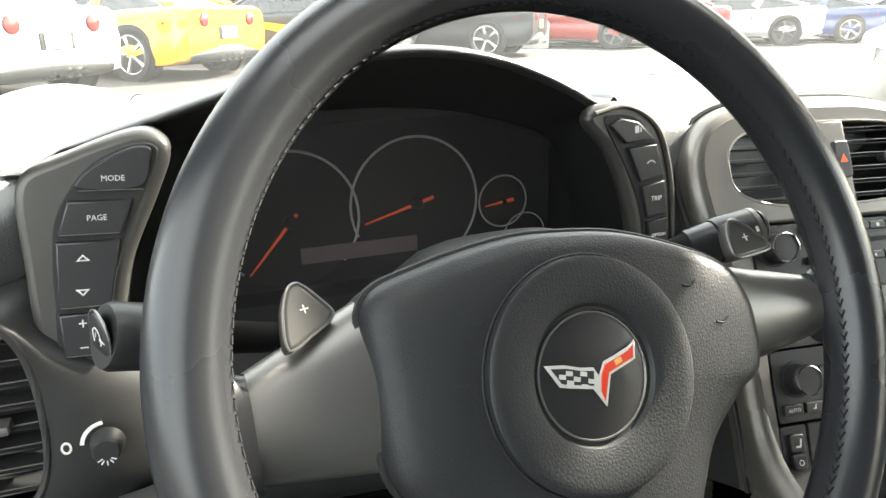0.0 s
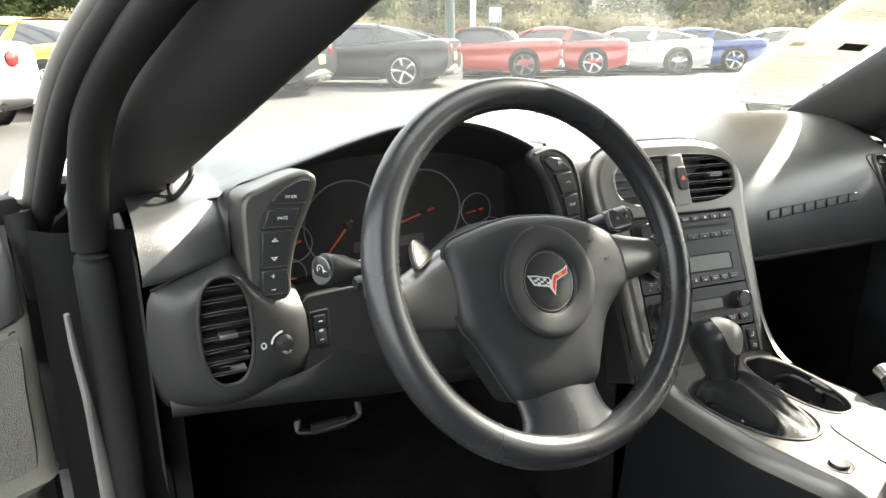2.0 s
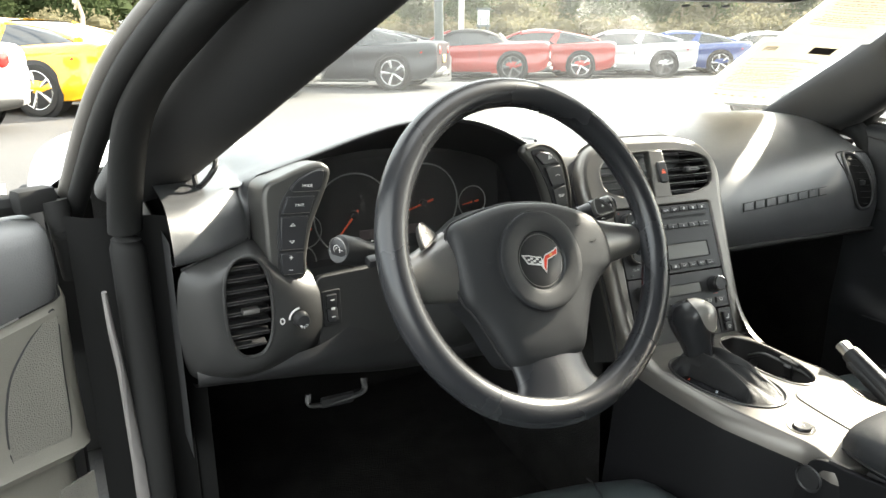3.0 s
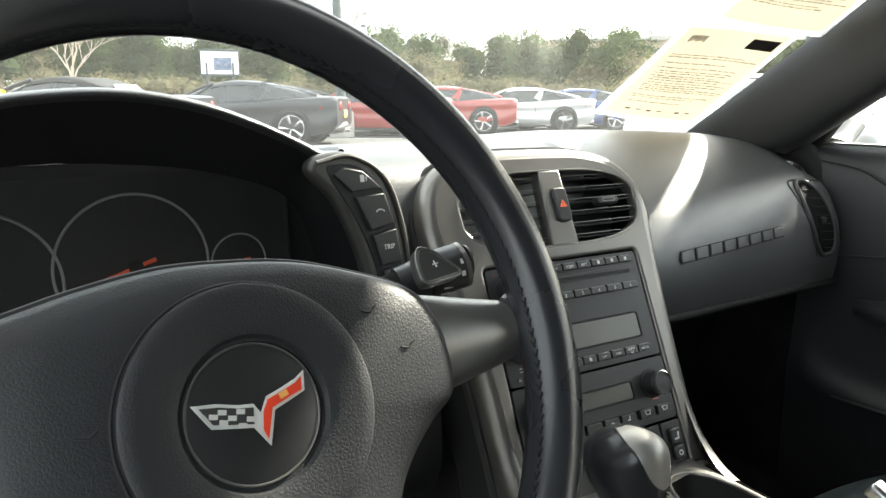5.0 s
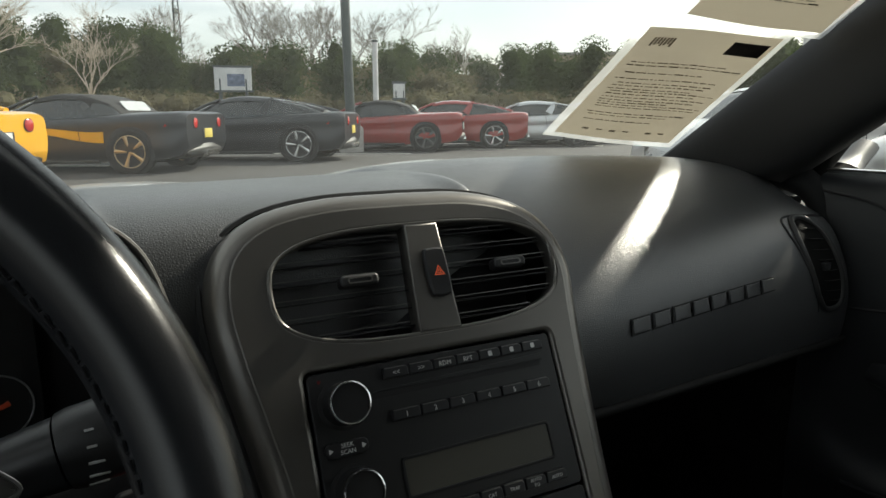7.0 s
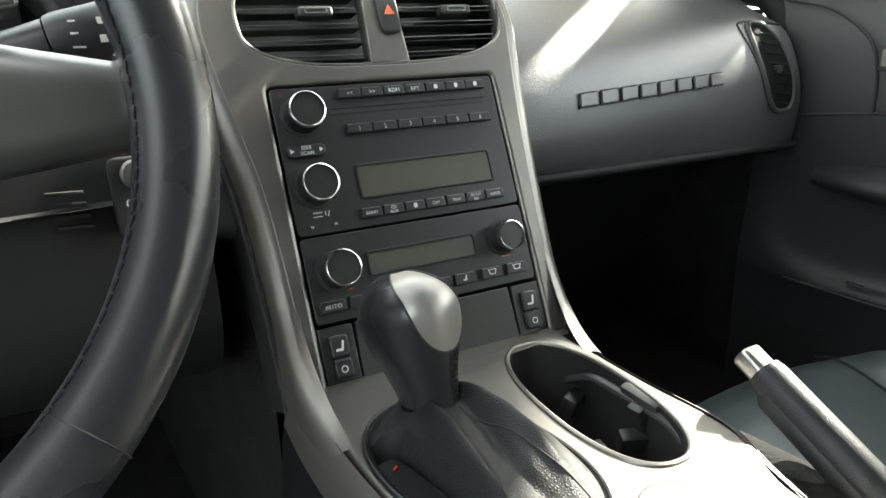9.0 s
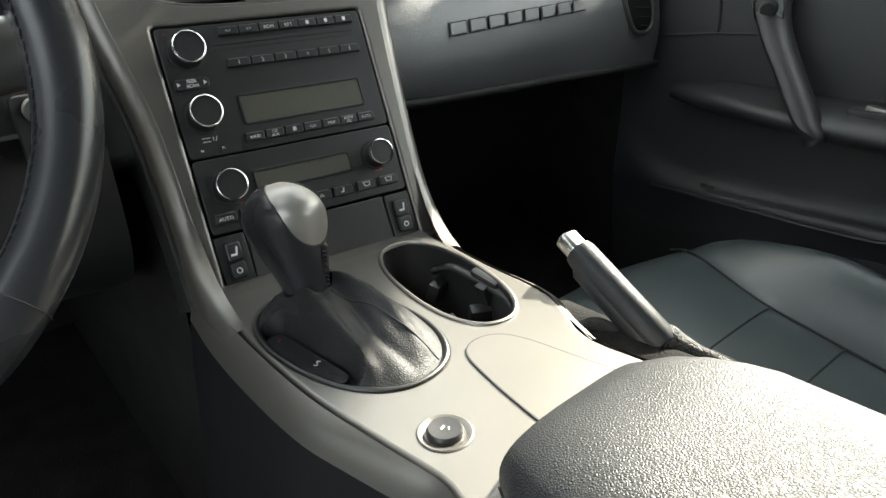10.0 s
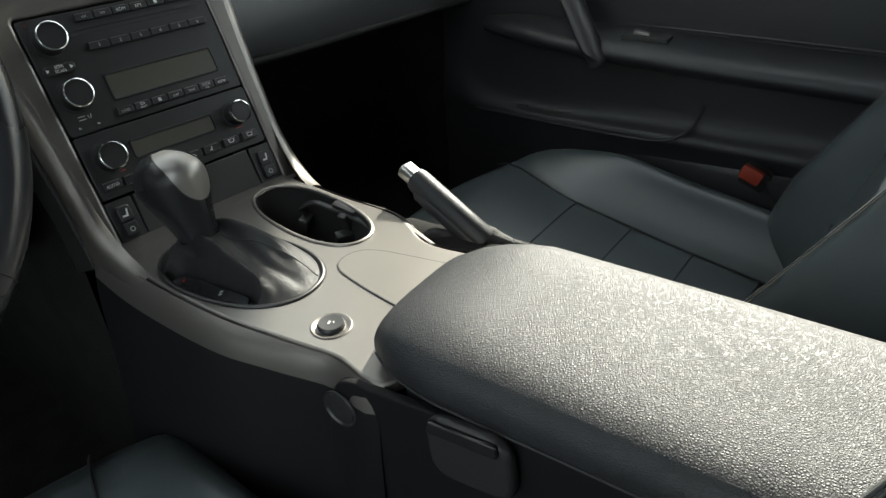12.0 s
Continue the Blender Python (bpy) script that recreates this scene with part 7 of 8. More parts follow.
def sports_car(label, paint, m, open_top=False, rim_mat=RIMS, stripe=None):
    c = thing("sports_car", label, "car", m=m, group="parked cars")
    rows = []
    for y in np.linspace(-2.22, 2.24, 46):
        w, top, bot, crown = body_ring(y)
        half = [(0, bot), (w * 0.86, bot), (w * 0.97, bot + 0.06), (w, bot + 0.22), (w * 0.975, (top + bot) / 2 + 0.06), (w * 0.985, top - 0.14), (w * 0.93, top - 0.03), (w * 0.72, top + 0.005), (w * 0.35, top + crown * 0.8), (0, top + crown)]
        pts = spline(half, 30)
        rows.append([(p[0], y, p[1]) for p in pts] + [(-p[0], y, p[1]) for p in pts[-2:0:-1]])
    body = part("body", skin(rows, True, True), paint, c, local=True)
    # cabin: a glass house with a painted or cloth roof over it
    end = -1.15 if open_top else -1.85
    ys = np.linspace(end, 0.98, 26)
    def roofline(y):
        if open_top:
            return float(np.interp(y, [-1.15, -0.95, -0.55, -0.1, 0.25, 0.98], [0.90, 1.06, 1.20, 1.22, 1.16, 0.84]))
        return float(np.interp(y, [-1.85, -1.4, -0.8, -0.3, 0.0, 0.3, 0.98], [0.93, 1.07, 1.20, 1.235, 1.225, 1.16, 0.84]))

    rows, shell = [], []
    for y in ys:
        zr, (w, top, _, _) = roofline(y), body_ring(y)
        zb = top - 0.05
        h = max(zr - zb, 0.02)
        ring = [(w * 0.84, zb), (w * 0.82, zb + h * 0.25), (w * 0.745, zb + h * 0.72), (w * 0.66, zb + h * 0.93), (w * 0.4, zb + h * 0.99), (0, zb + h)]
        pts = spline(ring, 18)
        rows.append([(p[0], y, p[1]) for p in pts] + [(-p[0], y, p[1]) for p in pts[-2::-1]])
    part("glass_house", skin(rows), TINT, c, "dark tinted windows", local=True)
    y0, y1 = (-1.15, 0.30) if open_top else (-0.72, 0.26)
    rows = []
    for y in np.linspace(y0, y1, 14):
        zr, (w, top, _, _) = roofline(y), body_ring(y)
        zb = top - 0.05
        h = zr - zb
        low = 0.80 if y > -0.55 or not open_top else 0.80 - 0.75 * min(1, (-0.55 - y) / 0.35)
        ring = [(w * (0.745 + 0.10 * (0.8 - low)) + 0.006, zb + h * low), (w * 0.70 + 0.006, zb + h * 0.88 + 0.004), (w * 0.62, zb + h * 0.955 + 0.012), (w * 0.36, zb + h + 0.012), (0, zb + h + 0.014)]
        pts = spline(ring, 16)
        rows.append([(p[0], y, p[1]) for p in pts] + [(-p[0], y, p[1]) for p in pts[-2::-1]])
    part("roof", skin(rows), SOFT if open_top else paint, c, "black cloth top" if open_top else "", local=True)
    if open_top:
        part("rear_window", plate([rrect(0.80, 0.20, 0.05)], 0.01, pose(0, -1.035, 1.03, 48), material("bright_rear_glass", (0.45, 0.47, 0.48), 0.1)), TINT, c, local=True)
    for sg in (-1, 1):
        # pillars and rear quarter
        if not open_top:
            line = [(sg * 0.735, -0.60, 0.90), (sg * 0.66, -0.72, 1.08), (sg * 0.58, -0.80, 1.19)]
            part("rear_pillar", tube(line, [0.10, 0.085, 0.06], 10, 10, 0.3, up=(sg, 0, 0.4)), paint, c, local=True)
            part("roof_rail", tube([(sg * 0.60, -0.75, 1.165), (sg * 0.50, -1.3, 1.075), (sg * 0.60, -1.82, 0.95)], [0.05, 0.05, 0.07], 10, 12, 0.6), paint, c, local=True)
        part("screen_pillar", tube([(sg * 0.76, 0.92, 0.84), (sg * 0.68, 0.55, 1.04), (sg * 0.60, 0.22, 1.17)], 0.028, 8, 12), paint, c, local=True)
        part("door_mirror", tube([(sg * 0.84, 0.52, 0.86), (sg * 0.95, 0.50, 0.90), (sg * 1.0, 0.50, 0.90)], [0.02, 0.06, 0.03], 10, 8, 0.7), paint, c, local=True)
        part("sill_skirt", tube([(sg * 0.88, -0.85, 0.18), (sg * 0.86, 0.2, 0.17), (sg * 0.89, 0.95, 0.18)], 0.03, 8, 10), BUMP, c, local=True)
        part("door_gap", tube([(sg * 0.872, -0.50, 0.84), (sg * 0.885, -0.55, 0.6), (sg * 0.875, -0.50, 0.26), (sg * 0.868, 0.3, 0.24), (sg * 0.888, 0.62, 0.5), (sg * 0.872, 0.60, 0.80)], 0.005, 5, 30), PIT, c, local=True)
        part("side_scoop", tube([(sg * 0.895, 0.98, 0.34), (sg * 0.905, 1.04, 0.50), (sg * 0.895, 0.99, 0.62)], 0.03, 8, 10, 0.5), PIT, c, local=True)
        part("marker_lamp", box(0.012, 0.14, 0.035, 0.005, pose(sg * 0.895, -1.88, 0.73)), TAIL, c, local=True)
        for y in (-1.36, 1.34):
            r = 0.335 if y < 0 else 0.325
            M = pose(sg * 0.80, y, r, 0, 90 * sg)
            arch = part("wheel_arch", lathe([(r + 0.055, 0.108), (r + 0.03, 0.125), (0.0, 0.122)], 36, M), PIT, c, local=True)
            wh = part("wheel", lathe([(r - 0.09, 0.05), (r - 0.085, 0.128), (r - 0.05, 0.142), (r - 0.015, 0.140), (r, 0.12), (r, -0.12), (r - 0.08, -0.12)], 40, M), TYRE, c, "black tyre", local=True)
            part("rim", lathe([(r - 0.085, 0.120), (r - 0.090, 0.134), (r - 0.105, 0.130), (r - 0.11, 0.085), (0.06, 0.075), (0.0, 0.075)], 36, M), RIM_SHADE, wh, local=True)
            for k in range(5):
                a = 2 * math.pi * k / 5 + 0.3
                sp = tube([M @ Vector((0.03 * math.cos(a), 0.03 * math.sin(a), 0.112)), M @ Vector((0.12 * math.cos(a + 0.02), 0.12 * math.sin(a + 0.02), 0.118)), M @ Vector(((r - 0.095) * math.cos(a), (r - 0.095) * math.sin(a), 0.126))], [0.030, 0.027, 0.036], 8, 0, 0.45, up=(sg, 0, 0))
                part("spoke", sp, rim_mat, wh, local=True)
            part("rim_lip", tube([M @ Vector(((r - 0.092) * math.cos(a), (r - 0.092) * math.sin(a), 0.130)) for a in np.linspace(0, 6.283, 36, endpoint=False)], 0.009, 6, closed=True), rim_mat, wh, local=True)
            part("hub_cap", lathe([(0.045, 0.105), (0.04, 0.124), (0, 0.126)], 20, M), rim_mat, wh, local=True)
    if open_top and stripe:
        rows = []
        for y in np.linspace(-0.95, 0.75, 24):
            w, top, bot, crown = body_ring(y)
            k = (0.75 - y) / 1.70
            mid = 0.60 + 0.05 * math.sin(k * 5)
            rows.append([(-(w * 0.985 + 0.006), y, mid + 0.085 * k ** 0.7 * f) for f in (-1, -0.5, 0, 0.5, 1)])
        part("flank_stripe", skin(rows), YELLOW_P, c, "orange yellow flame stripe", local=True)
    for x in (-0.68, -0.47, 0.47, 0.68):
        yy = -2.205 + (0.03 if abs(x) > 0.6 else 0.0)
        part("tail_lamp", lathe([(0.082, 0.0), (0.080, 0.03), (0.06, 0.04), (0, 0.042)], 24, pose(x, yy, 0.765, 90, 0, 0)), TAIL, c, "round red tail lamp", local=True)
        part("lamp_ring", tube([(x + 0.084 * math.cos(a), yy - 0.02, 0.765 + 0.084 * math.sin(a)) for a in np.linspace(0, 6.283, 24, endpoint=False)], 0.007, 6, closed=True), PIT, c, local=True)
    part("rear_valance", loft([(-0.72, [(-2.10, 0.40), (-2.17, 0.34), (-2.12, 0.25), (-1.9, 0.20)]), (0, [(-2.24, 0.44), (-2.28, 0.36), (-2.22, 0.24), (-1.9, 0.19)]), (0.72, [(-2.10, 0.40), (-2.17, 0.34), (-2.12, 0.25), (-1.9, 0.20)])], 14, 18), BUMP, c, "black lower bumper", local=True)
    for x in (-0.19, -0.065, 0.065, 0.19):
        part("tail_pipe", tube([(x, -2.15, 0.285), (x, -2.30, 0.285)], 0.048, 16, caps=False), CHROME, c, local=True)
    part("plate_recess", box(0.40, 0.03, 0.17, 0.01, pose(0, -2.215, 0.60)), PIT, c, local=True)
    part("number_plate", box(0.30, 0.012, 0.15, 0.004, pose(0, -2.235, 0.60)), material("plate_paint", (0.60, 0.48, 0.10) if stripe else (0.6, 0.6, 0.58), 0.5), c, local=True)
    part("high_brake_lamp", box(0.30, 0.03, 0.02, 0.006, pose(0, -2.17, 0.895)), TAIL, c, local=True)
    return c


def paint(name, col, rough=0.30, metal=0.0):
    return material(name, col, rough, metal, coat=1.0, vary=0.03)


WHITE_P, YELLOW_P = paint("white_car_paint", (0.75, 0.75, 0.74)), paint("yellow_car_paint", (0.80, 0.40, 0.010))
BLACK_P, RED_P = material("black_car_paint", (0.010, 0.012, 0.016), 0.36, vary=0.03, spec=0.7), paint("red_car_paint", (0.26, 0.018, 0.014))
SILVER_P, BLUE_P = paint("silver_car_paint", (0.50, 0.51, 0.52), 0.3, 0.6), paint("blue_car_paint", (0.015, 0.04, 0.16))
GOLD = material("gold_rim", (0.55, 0.42, 0.26), 0.3, metal=0.9)
# places of the near rear wheels along the row, and the heading the cars share
HEAD = 58.0
def parked(wx, wy, label, paint_mat, **kw):
    a = radians(HEAD)
    off = Vector((-0.90, -1.36, 0))
    off.rotate(Euler((0, 0, a)))
    return sports_car(label, paint_mat, pose(wx - off.x, wy - off.y, 0, 0, 0, HEAD), **kw)


sports_car("white sports coupe parked beside the yellow one", WHITE_P, pose(-4.31, 8.98, 0, 0, 0, 54))
sports_car("bright yellow sports coupe parked in the row", YELLOW_P, pose(-2.74, 11.22, 0, 0, 0, 54))
parked(0.59, 11.46, "black convertible with gold rims parked in the row", BLACK_P, open_top=True, rim_mat=GOLD, stripe=1)
parked(3.6, 12.7, "black sports coupe with polished rims parked in the row", BLACK_P, stripe=1)
parked(7.3, 14.7, "red convertible with a black top parked in the row", RED_P, open_top=True, rim_mat=material("dark_rim", (0.12, 0.12, 0.12), 0.4, metal=0.6))
parked(9.5, 15.1, "red sports coupe parked in the row", RED_P)
parked(12.1, 15.0, "silver sports coupe parked in the row", SILVER_P, rim_mat=material("dark_rim_two", (0.10, 0.10, 0.10), 0.4, metal=0.6))
parked(14.6, 15.6, "dark blue sports coupe parked in the row", BLUE_P)
parked(17.6, 15.2, "white sports coupe at the far end of the row", WHITE_P)
parked(20.6, 14.6, "yellow sports coupe at the far end of the row", YELLOW_P)
HEAD = 100.0
parked(9.5, 5.2, "silver coupe parked beyond the passenger window", SILVER_P)
parked(13.5, 6.5, "red coupe parked beyond the passenger window", RED_P)
parked(17.0, 4.8, "white coupe parked beyond the passenger window", WHITE_P)

# painted bay lines and the kerb behind the row
for k in range(10):
    x, y = -6.4 + 3.15 * k, 11.6 + 0.35 * k
    ln = part("bay_line", box(0.10, 4.8, 0.008, 0.002, pose(x - 1.6, y + 2.4, 0.004, 0, 0, 58)), LINE)
    tagged(ln, "faded white bay line painted on the asphalt", "bay line", "bay lines", kind="structure")
bm = box(70, 0.3, 0.16, 0.03, pose(5, 22, 0.08, 0, 0, 6))
tagged(part("kerb", bm, KERB), "pale concrete kerb behind the parked row", "kerb", kind="structure")
GRASS = material("dry_grass", (0.16, 0.13, 0.065), 0.95, grain=0.02, grain_size=0.05, vary=0.4, vary_size=1.5)
bm = skin([[(x, y, 0.04 + 0.012 * (y - 22) + 0.3 * math.sin(x * 0.07)) for x in np.linspace(-160, 220, 40)] for y in np.linspace(30, 170, 12)])
tagged(part("verge", bm, GRASS), "dry brown grass rising to the woods", "verge", kind="structure")

# light poles, sign boards, tower
POLE = material("painted_pole", (0.06, 0.075, 0.075), 0.5)
def lamp_pole(x, y, h, r, label):
    p = thing("light_pole", label, "light pole", (x, y, 0), group="light poles")
    part("base", lathe([(r * 2.6, 0), (r * 2.6, 0.55), (r * 2.2, 0.62), (0, 0.62)], 20, pose(x, y, 0)), KERB, p, "concrete foot")
    part("shaft", tube([(x, y, 0.6), (x - 0.02 * h, y, h)], [r, r * 0.8], 14), POLE, p)
    part("arm", tube([(x - 0.02 * h - 0.9, y, h), (x - 0.02 * h + 0.9, y, h)], 0.05, 8), POLE, p)
    for sg in (-1, 1):
        part("lamp_head", box(0.75, 0.4, 0.14, 0.04, pose(x - 0.02 * h + sg * 1.1, y, h + 0.02)), POLE, p)


lamp_pole(5.75, 15.6, 9.0, 0.115, "dark green light pole between the parked cars")
def board(x, y, z, w, h, face_mat, label, turn=0):
    b = thing("sign_board", label, "sign board", (x, y, 0))
    part("panel", box(w, 0.12, h, 0.02, pose(x, y, z, 0, 0, turn)), face_mat, b)
    part("frame", merge(box(w + 0.1, 0.16, 0.08, 0.01, pose(x, y, z + h / 2, 0, 0, turn)), box(w + 0.1, 0.16, 0.08, 0.01, pose(x, y, z - h / 2, 0, 0, turn))), POLE, b)
    for s in (-0.35, 0.35):
        part("leg", tube([(x + s * w * math.cos(radians(turn)), y + s * w * math.sin(radians(turn)), 0), (x + s * w * math.cos(radians(turn)), y + s * w * math.sin(radians(turn)), z)], 0.07, 8), POLE, b)
    return b


SIGNW = material("sign_white", (0.60, 0.60, 0.60), 0.6, vary=0.1, vary_size=0.6)
b = board(6.05, 30.0, 2.35, 1.5, 1.0, SIGNW, "pale sign board standing behind the parked cars", -15)
part("picture", box(0.7, 0.02, 0.5, 0.0, pose(6.15, 29.92, 2.3, 0, 0, -15)), material("sign_blue", (0.15, 0.18, 0.26), 0.6, vary=0.4), b)
board(10.9, 24.0, 1.75, 0.45, 0.6, SIGNW, "small white notice board behind the red cars")
sp = thing("sign_post", "thin pale post beside the light pole", "post", (8.9, 21.5, 0))
part("shaft", tube([(8.9, 21.5, 0), (8.9, 21.5, 3.2)], 0.09, 10), SIGNW, sp)
part("cap", lathe([(0.10, 0), (0.10, 0.06), (0, 0.09)], 12, pose(8.9, 21.5, 3.2)), POLE, sp)
REDS = material("sign_red", (0.50, 0.09, 0.03), 0.5)
rs = thing("roadside_sign", "tall red roadside sign on two posts", "sign", (50, 33, 0))
part("panel", box(3.6, 0.5, 4.0, 0.1, pose(50, 33, 9.0, 0, 0, -50)), REDS, rs)
part("lower_panel", box(3.2, 0.4, 1.2, 0.08, pose(50, 33, 6.0, 0, 0, -50)), SIGNW, rs)
part("post", tube([(50, 33, 0), (50, 33, 8)], 0.3, 10), POLE, rs)
twr = thing("radio_tower", "thin lattice radio tower above the woods", "tower", (20.6, 150, 0))
for k in range(3):
    a = 2 * math.pi * k / 3
    part("leg", tube([(20.6 + 1.2 * math.cos(a), 150 + 1.2 * math.sin(a), 0), (20.6 + 0.5 * math.cos(a), 150 + 0.5 * math.sin(a), 27)], 0.12, 6), POLE, twr)
br = []
for k in range(18):
    z = 1.5 * k
    r0, r1 = 1.2 - 0.7 * z / 27, 1.2 - 0.7 * (z + 1.5) / 27
    for j in range(3):
        a, b = 2 * math.pi * j / 3, 2 * math.pi * (j + 1) / 3
        br.append(tube([(20.6 + r0 * math.cos(a), 150 + r0 * math.sin(a), z), (20.6 + r1 * math.cos(b), 150 + r1 * math.sin(b), z + 1.5)], 0.06, 4))
part("bracing", merge(*br), POLE, twr)
for z in (21, 24.5, 26):
    part("antenna", box(1.8, 0.5, 0.9, 0.1, pose(20.6, 150, z, 0, 0, 20 * z)), POLE, twr)

# low buildings
BRICK = material("tan_wall", (0.33, 0.27, 0.21), 0.85, vary=0.15, vary_size=1.0, grain=0.003, grain_size=0.03)
ROOFM = material("flat_roof", (0.30, 0.29, 0.27), 0.8)
WIN = material("far_window", (0.05, 0.06, 0.07), 0.15)
def block(x, y, w, d, h, turn, floors, bays, label, wall=None):
    b = thing("commercial_building", label, "building", (x, y, 0))
    M = pose(x, y, 0, 0, 0, turn)
    part("wall", moved(box(w, d, h, 0.05), M @ pose(0, 0, h / 2)), wall or BRICK, b)
    part("roof", merge(moved(box(w + 0.5, d + 0.5, 0.35, 0.05), M @ pose(0, 0, h + 0.1)), moved(box(w * 0.2, d * 0.3, 0.9, 0.05), M @ pose(w * 0.15, 0, h + 0.6))), ROOFM, b)
    for f in range(floors):
        for k in range(bays):
            xx = -w / 2 + w * (k + 0.5) / bays
            wi = part("window", moved(box(w / bays * 0.62, 0.12, h / floors * 0.5, 0.02), M @ pose(xx, -d / 2 - 0.02, h / floors * (f + 0.52))), WIN, b)
            part("sill", moved(box(w / bays * 0.7, 0.25, 0.12, 0.02), M @ pose(xx, -d / 2 - 0.08, h / floors * (f + 0.25))), ROOFM, wi)
    part("door", moved(box(1.2, 0.14, 2.2, 0.02), M @ pose(w * 0.1, -d / 2 - 0.03, 1.1)), WIN, b)
    return b


block(72, 73, 30, 14, 8.5, -38, 2, 8, "tan two storey building beyond the row")
block(92, 62, 24, 12, 6.5, -50, 1, 6, "low pale shop beyond the lot", material("pale_wall", (0.52, 0.50, 0.46), 0.8))
block(120, 20, 22, 14, 5.5, -80, 1, 6, "low shop beyond the passenger window")

# ---- woods ----
BARK = material("bark", (0.17, 0.13, 0.095), 0.95, grain=0.02, grain_size=0.05)
PALE = material("pale_bark", (0.42, 0.37, 0.30), 0.9, grain=0.01, grain_size=0.05)
def foliage(name, col):
    m = material(name, col, 0.9, vary=0.25, vary_size=5.0, spec=0.1)
    translucent(m, 0.5)
    return m


PINE, BRUSH, TWIG = foliage("pine_needles", (0.062, 0.082, 0.036)), foliage("dry_leaves", (0.165, 0.150, 0.092)), foliage("bare_twigs", (0.34, 0.31, 0.27))
def crown_quads(r, verts, faces, cx, cy, cz, rx, rz, count, size):
    g = np.random.default_rng(r.randrange(1 << 30))
    p = g.normal(size=(count, 3))
    p *= (g.uniform(0.12, 1.0, (count, 1)) ** 0.45) / np.linalg.norm(p, axis=1, keepdims=True)
    c = np.array([cx, cy, cz]) + p * np.array([rx, rx, rz])
    a = g.normal(size=(count, 3))
    a /= np.linalg.norm(a, axis=1, keepdims=True)
    b = np.cross(a, g.normal(size=(count, 3)))
    b /= np.linalg.norm(b, axis=1, keepdims=True)
    s = size * g.uniform(0.5, 1.5, (count, 1))
    la, lo = np.meshgrid(np.linspace(-1.5, 1.5, 7), np.linspace(0, 2 * math.pi, 10))
    rr = 0.50 * (1 + 0.25 * np.sin(3 * lo + cx) * np.cos(2 * la + cy))
    core = np.stack([cx + rx * rr * np.cos(la) * np.cos(lo), cy + rx * rr * np.cos(la) * np.sin(lo), cz + rz * rr * np.sin(la)], -1)
    verts.append(np.stack([core[:-1, :-1], core[1:, :-1], core[1:, 1:], core[:-1, 1:]], 2).reshape(-1, 3))
    verts.append(np.stack([c - a * s, c - b * s * 0.6 + a * s * 0.2, c + a * s, c + b * s * 0.6], 1).reshape(-1, 3))


def stuff_mesh(name, verts, faces, mat, label, category):
    me = bpy.data.meshes.new(name)
    v = np.concatenate(verts)
    me.from_pydata(v, [], np.arange(len(v)).reshape(-1, 4))
    me.materials.append(mat)
    return tagged(new(name, me), label, category, kind="stuff")


rng = random.Random(11)
pine_v, pine_f, dry_v, dry_f = [], [], [], []
trunks = []
for k in range(230):
    a = radians(rng.uniform(-28, 62))
    d = rng.uniform(72, 120)
    x, y = d * math.sin(a), d * math.cos(a)
    h = rng.uniform(6.5, 10.5) * (1.15 if a < radians(8) else 0.85) * d / 95
    g = 0.01 * (y - 22)
    if rng.random() < 0.68:
        for j in range(4):
            zc = g + h * (0.35 + 0.19 * j)
            crown_quads(rng, pine_v, pine_f, x + rng.gauss(0, 0.5), y, zc, 3.3 - 0.42 * j, 2.1, 680, 0.14)
    else:
        for j in range(3):
            crown_quads(rng, dry_v, dry_f, x + rng.gauss(0, 1.0), y + rng.gauss(0, 1), g + h * (0.28 + 0.2 * j), 2.8, 2.1, 560, 0.12)
    trunks.append(tube([(x, y, g - 0.3), (x + rng.gauss(0, 0.2), y, g + h * 0.85)], [0.22, 0.07], 6))
for k in range(260):
    a = radians(rng.uniform(-30, 64))
    d = rng.uniform(66, 72)
    crown_quads(rng, dry_v, dry_f, d * math.sin(a), d * math.cos(a), 0.8 + rng.random() * 1.2, 2.2, 1.5, 240, 0.12)
stuff_mesh("pine_woods", pine_v, pine_f, PINE, "dark green pine woods behind the lot", "woods")
stuff_mesh("dry_woods", dry_v, dry_f, BRUSH, "brown leafless brush and oaks behind the lot", "woods")
tagged(part("wood_trunks", merge(*trunks), BARK), "brown tree trunks in the woods", "trunks", kind="stuff")


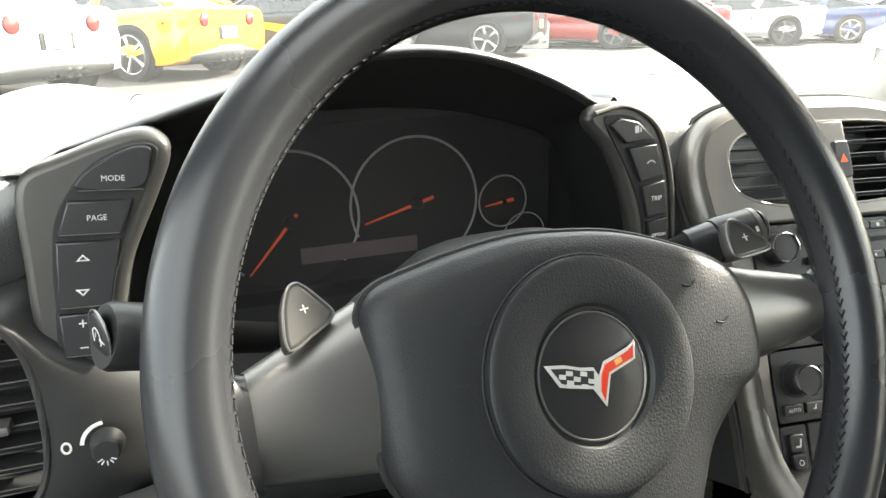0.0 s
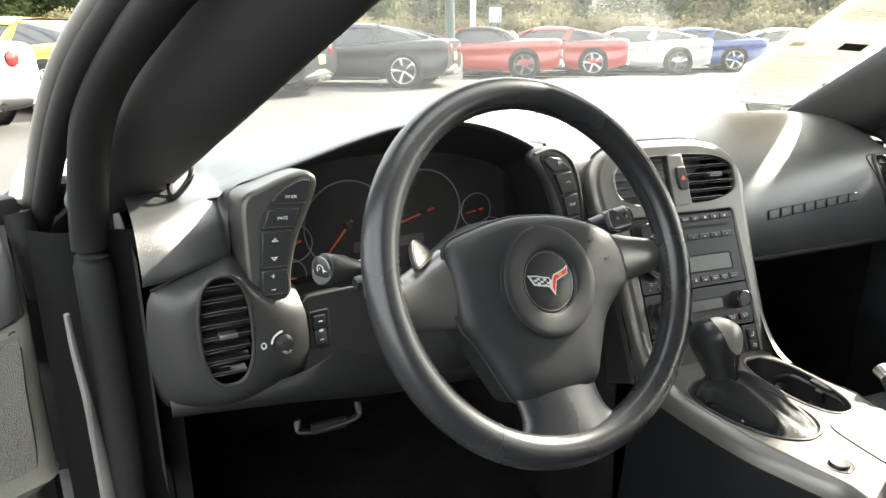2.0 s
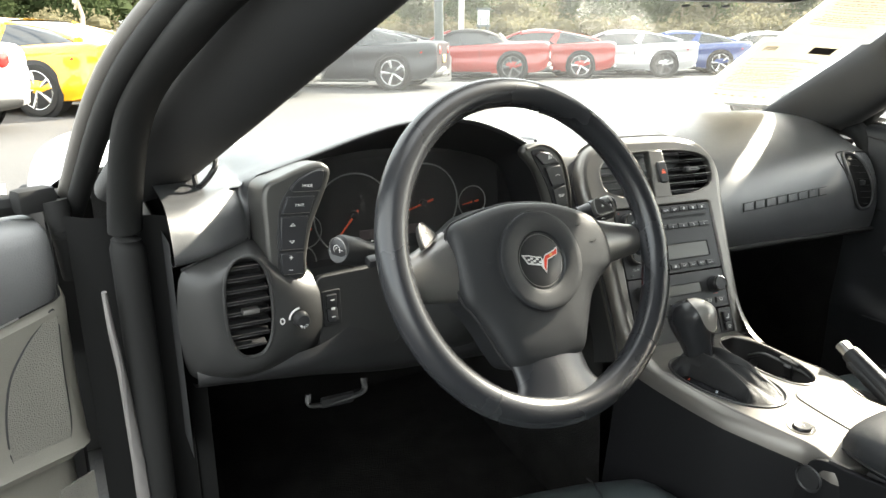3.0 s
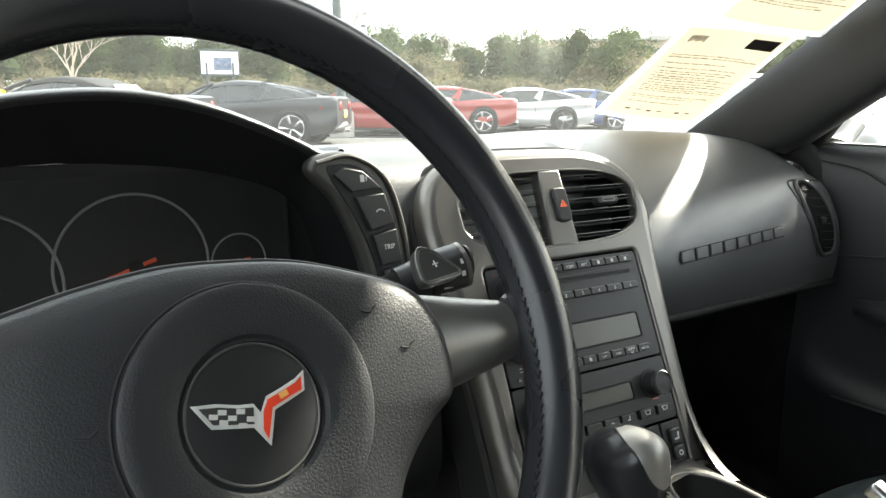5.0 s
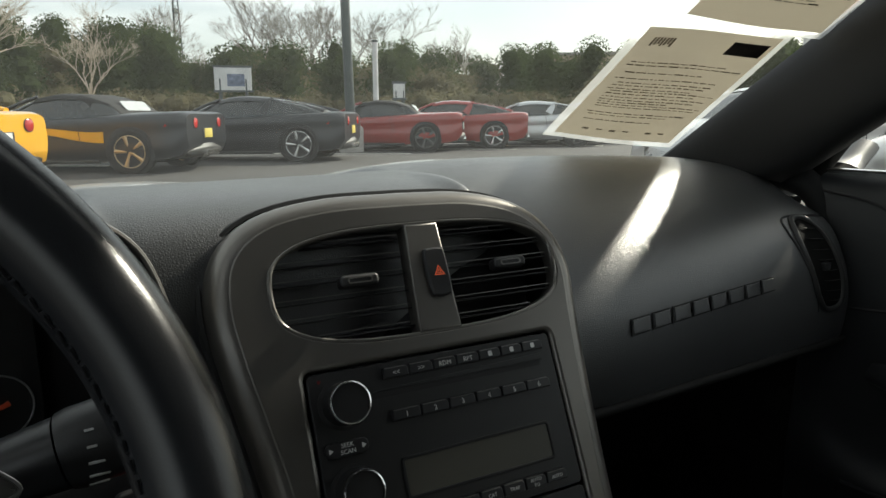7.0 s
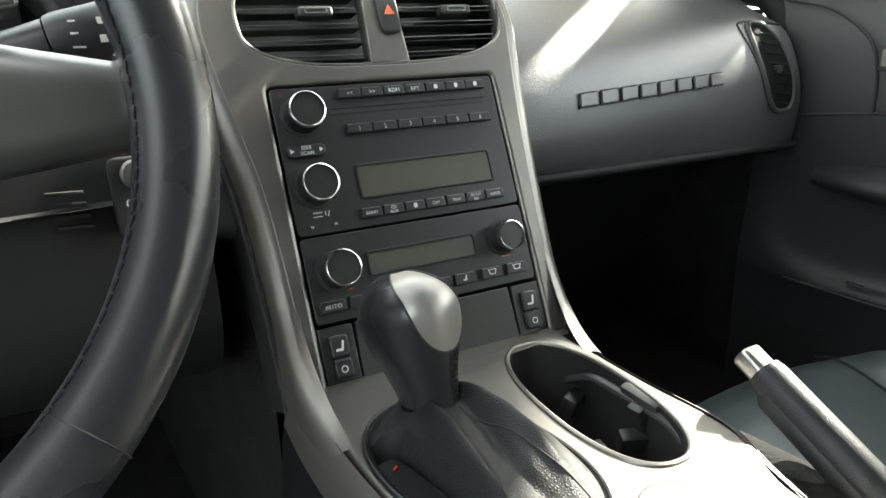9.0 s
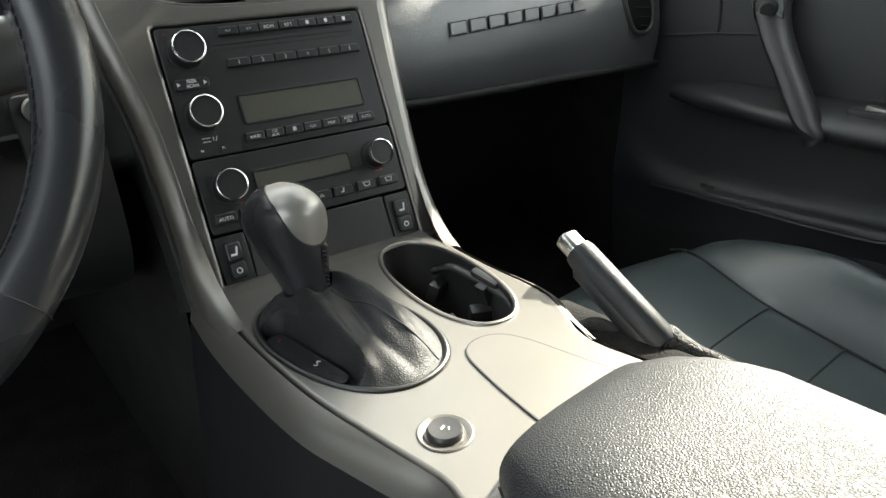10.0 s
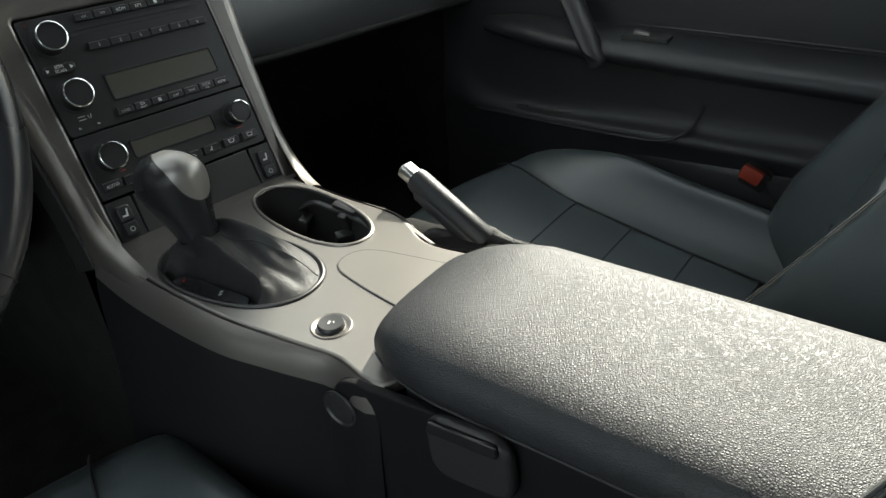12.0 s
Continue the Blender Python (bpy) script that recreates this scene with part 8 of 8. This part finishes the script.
def bare_tree(x, y, h, mat, seed, label):
    """A leafless tree: trunk, limbs that fork four times, and fine twigs."""
    t = thing("bare_tree", label, "tree", (x, y, 0), group="bare trees")
    r = random.Random(seed)
    thin = 0.00010 * y + 0.003
    limbs, twigs = ([], []), ([], [])
    def grow(p, d, length, rad, level):
        q = p + d * length
        mid = (p + q) / 2 + Vector((r.gauss(0, 1), r.gauss(0, 1), r.gauss(0, 0.4))) * length * 0.06
        side = d.orthogonal().normalized()
        other = d.cross(side)
        vs, fs = limbs if level < 3 else twigs
        i, n = len(vs), 5 if level < 3 else 3
        for c, w in ((p, rad), (mid, rad * 0.8), (q, rad * 0.6)):
            vs += [tuple(c + w * (math.cos(6.283 * k / n) * side + math.sin(6.283 * k / n) * other)) for k in range(n)]
        fs += [(i + j * n + k, i + j * n + (k + 1) % n, i + (j + 1) * n + (k + 1) % n, i + (j + 1) * n + k) for j in range(2) for k in range(n)]
        if level < 6:
            for _ in range(3 if level else 5):
                nd = (d + Vector((r.gauss(0, 1), r.gauss(0, 1), r.gauss(0.25, 0.4))) * 0.48).normalized()
                grow(p + d * length * r.uniform(0.6, 1.0), nd, length * r.uniform(0.55, 0.78), max(rad * 0.52, thin), level + 1)

    grow(Vector((x, y, -0.2)), Vector((r.gauss(0, 0.04), r.gauss(0, 0.04), 1)).normalized(), h * 0.34, h * 0.013, 0)
    for name, (vs, fs), mm in (("trunk", limbs, mat), ("twigs", twigs, mat if mat is PALE else TWIG)):
        me = bpy.data.meshes.new(name)
        me.from_pydata(vs, [], fs)
        me.materials.append(mm)
        part(name, me, mm, t)


for x, y, h, s, pale in ((1.5, 62, 10.5, 1, True), (-9, 40, 13, 2, True), (-16, 44, 13, 3, True), (-5, 52, 14, 9, True), (-24, 50, 14, 10, True), (22.8, 92, 22, 4, False), (30.1, 90, 20, 5, False), (26, 94, 19, 14, False), (38, 87, 17, 6, False), (47.2, 82.5, 15, 7, False), (12, 95, 18, 8, False), (34, 93, 18, 15, False), (60, 86, 13, 16, False)):
    bare_tree(x, y, h, PALE if pale else TWIG, s, "pale leafless tree at the edge of the lot" if pale else "leafless oak rising above the woods")
shrub_v, shrub_f = [], []
crown_quads(random.Random(5), shrub_v, shrub_f, 34, 15.5, 1.0, 1.3, 1.2, 500, 0.12)
stuff_mesh("round_shrub", shrub_v, shrub_f, PINE, "dark clipped shrub beyond the lot", "shrub")

# the lot's own axes stand seven degrees off the car's
for ob in [o for o in scene.objects if o not in before_lot and o.parent is None]:
    ob.matrix_basis = pose(0, 0, 0, 0, 0, -7.1) @ ob.matrix_basis
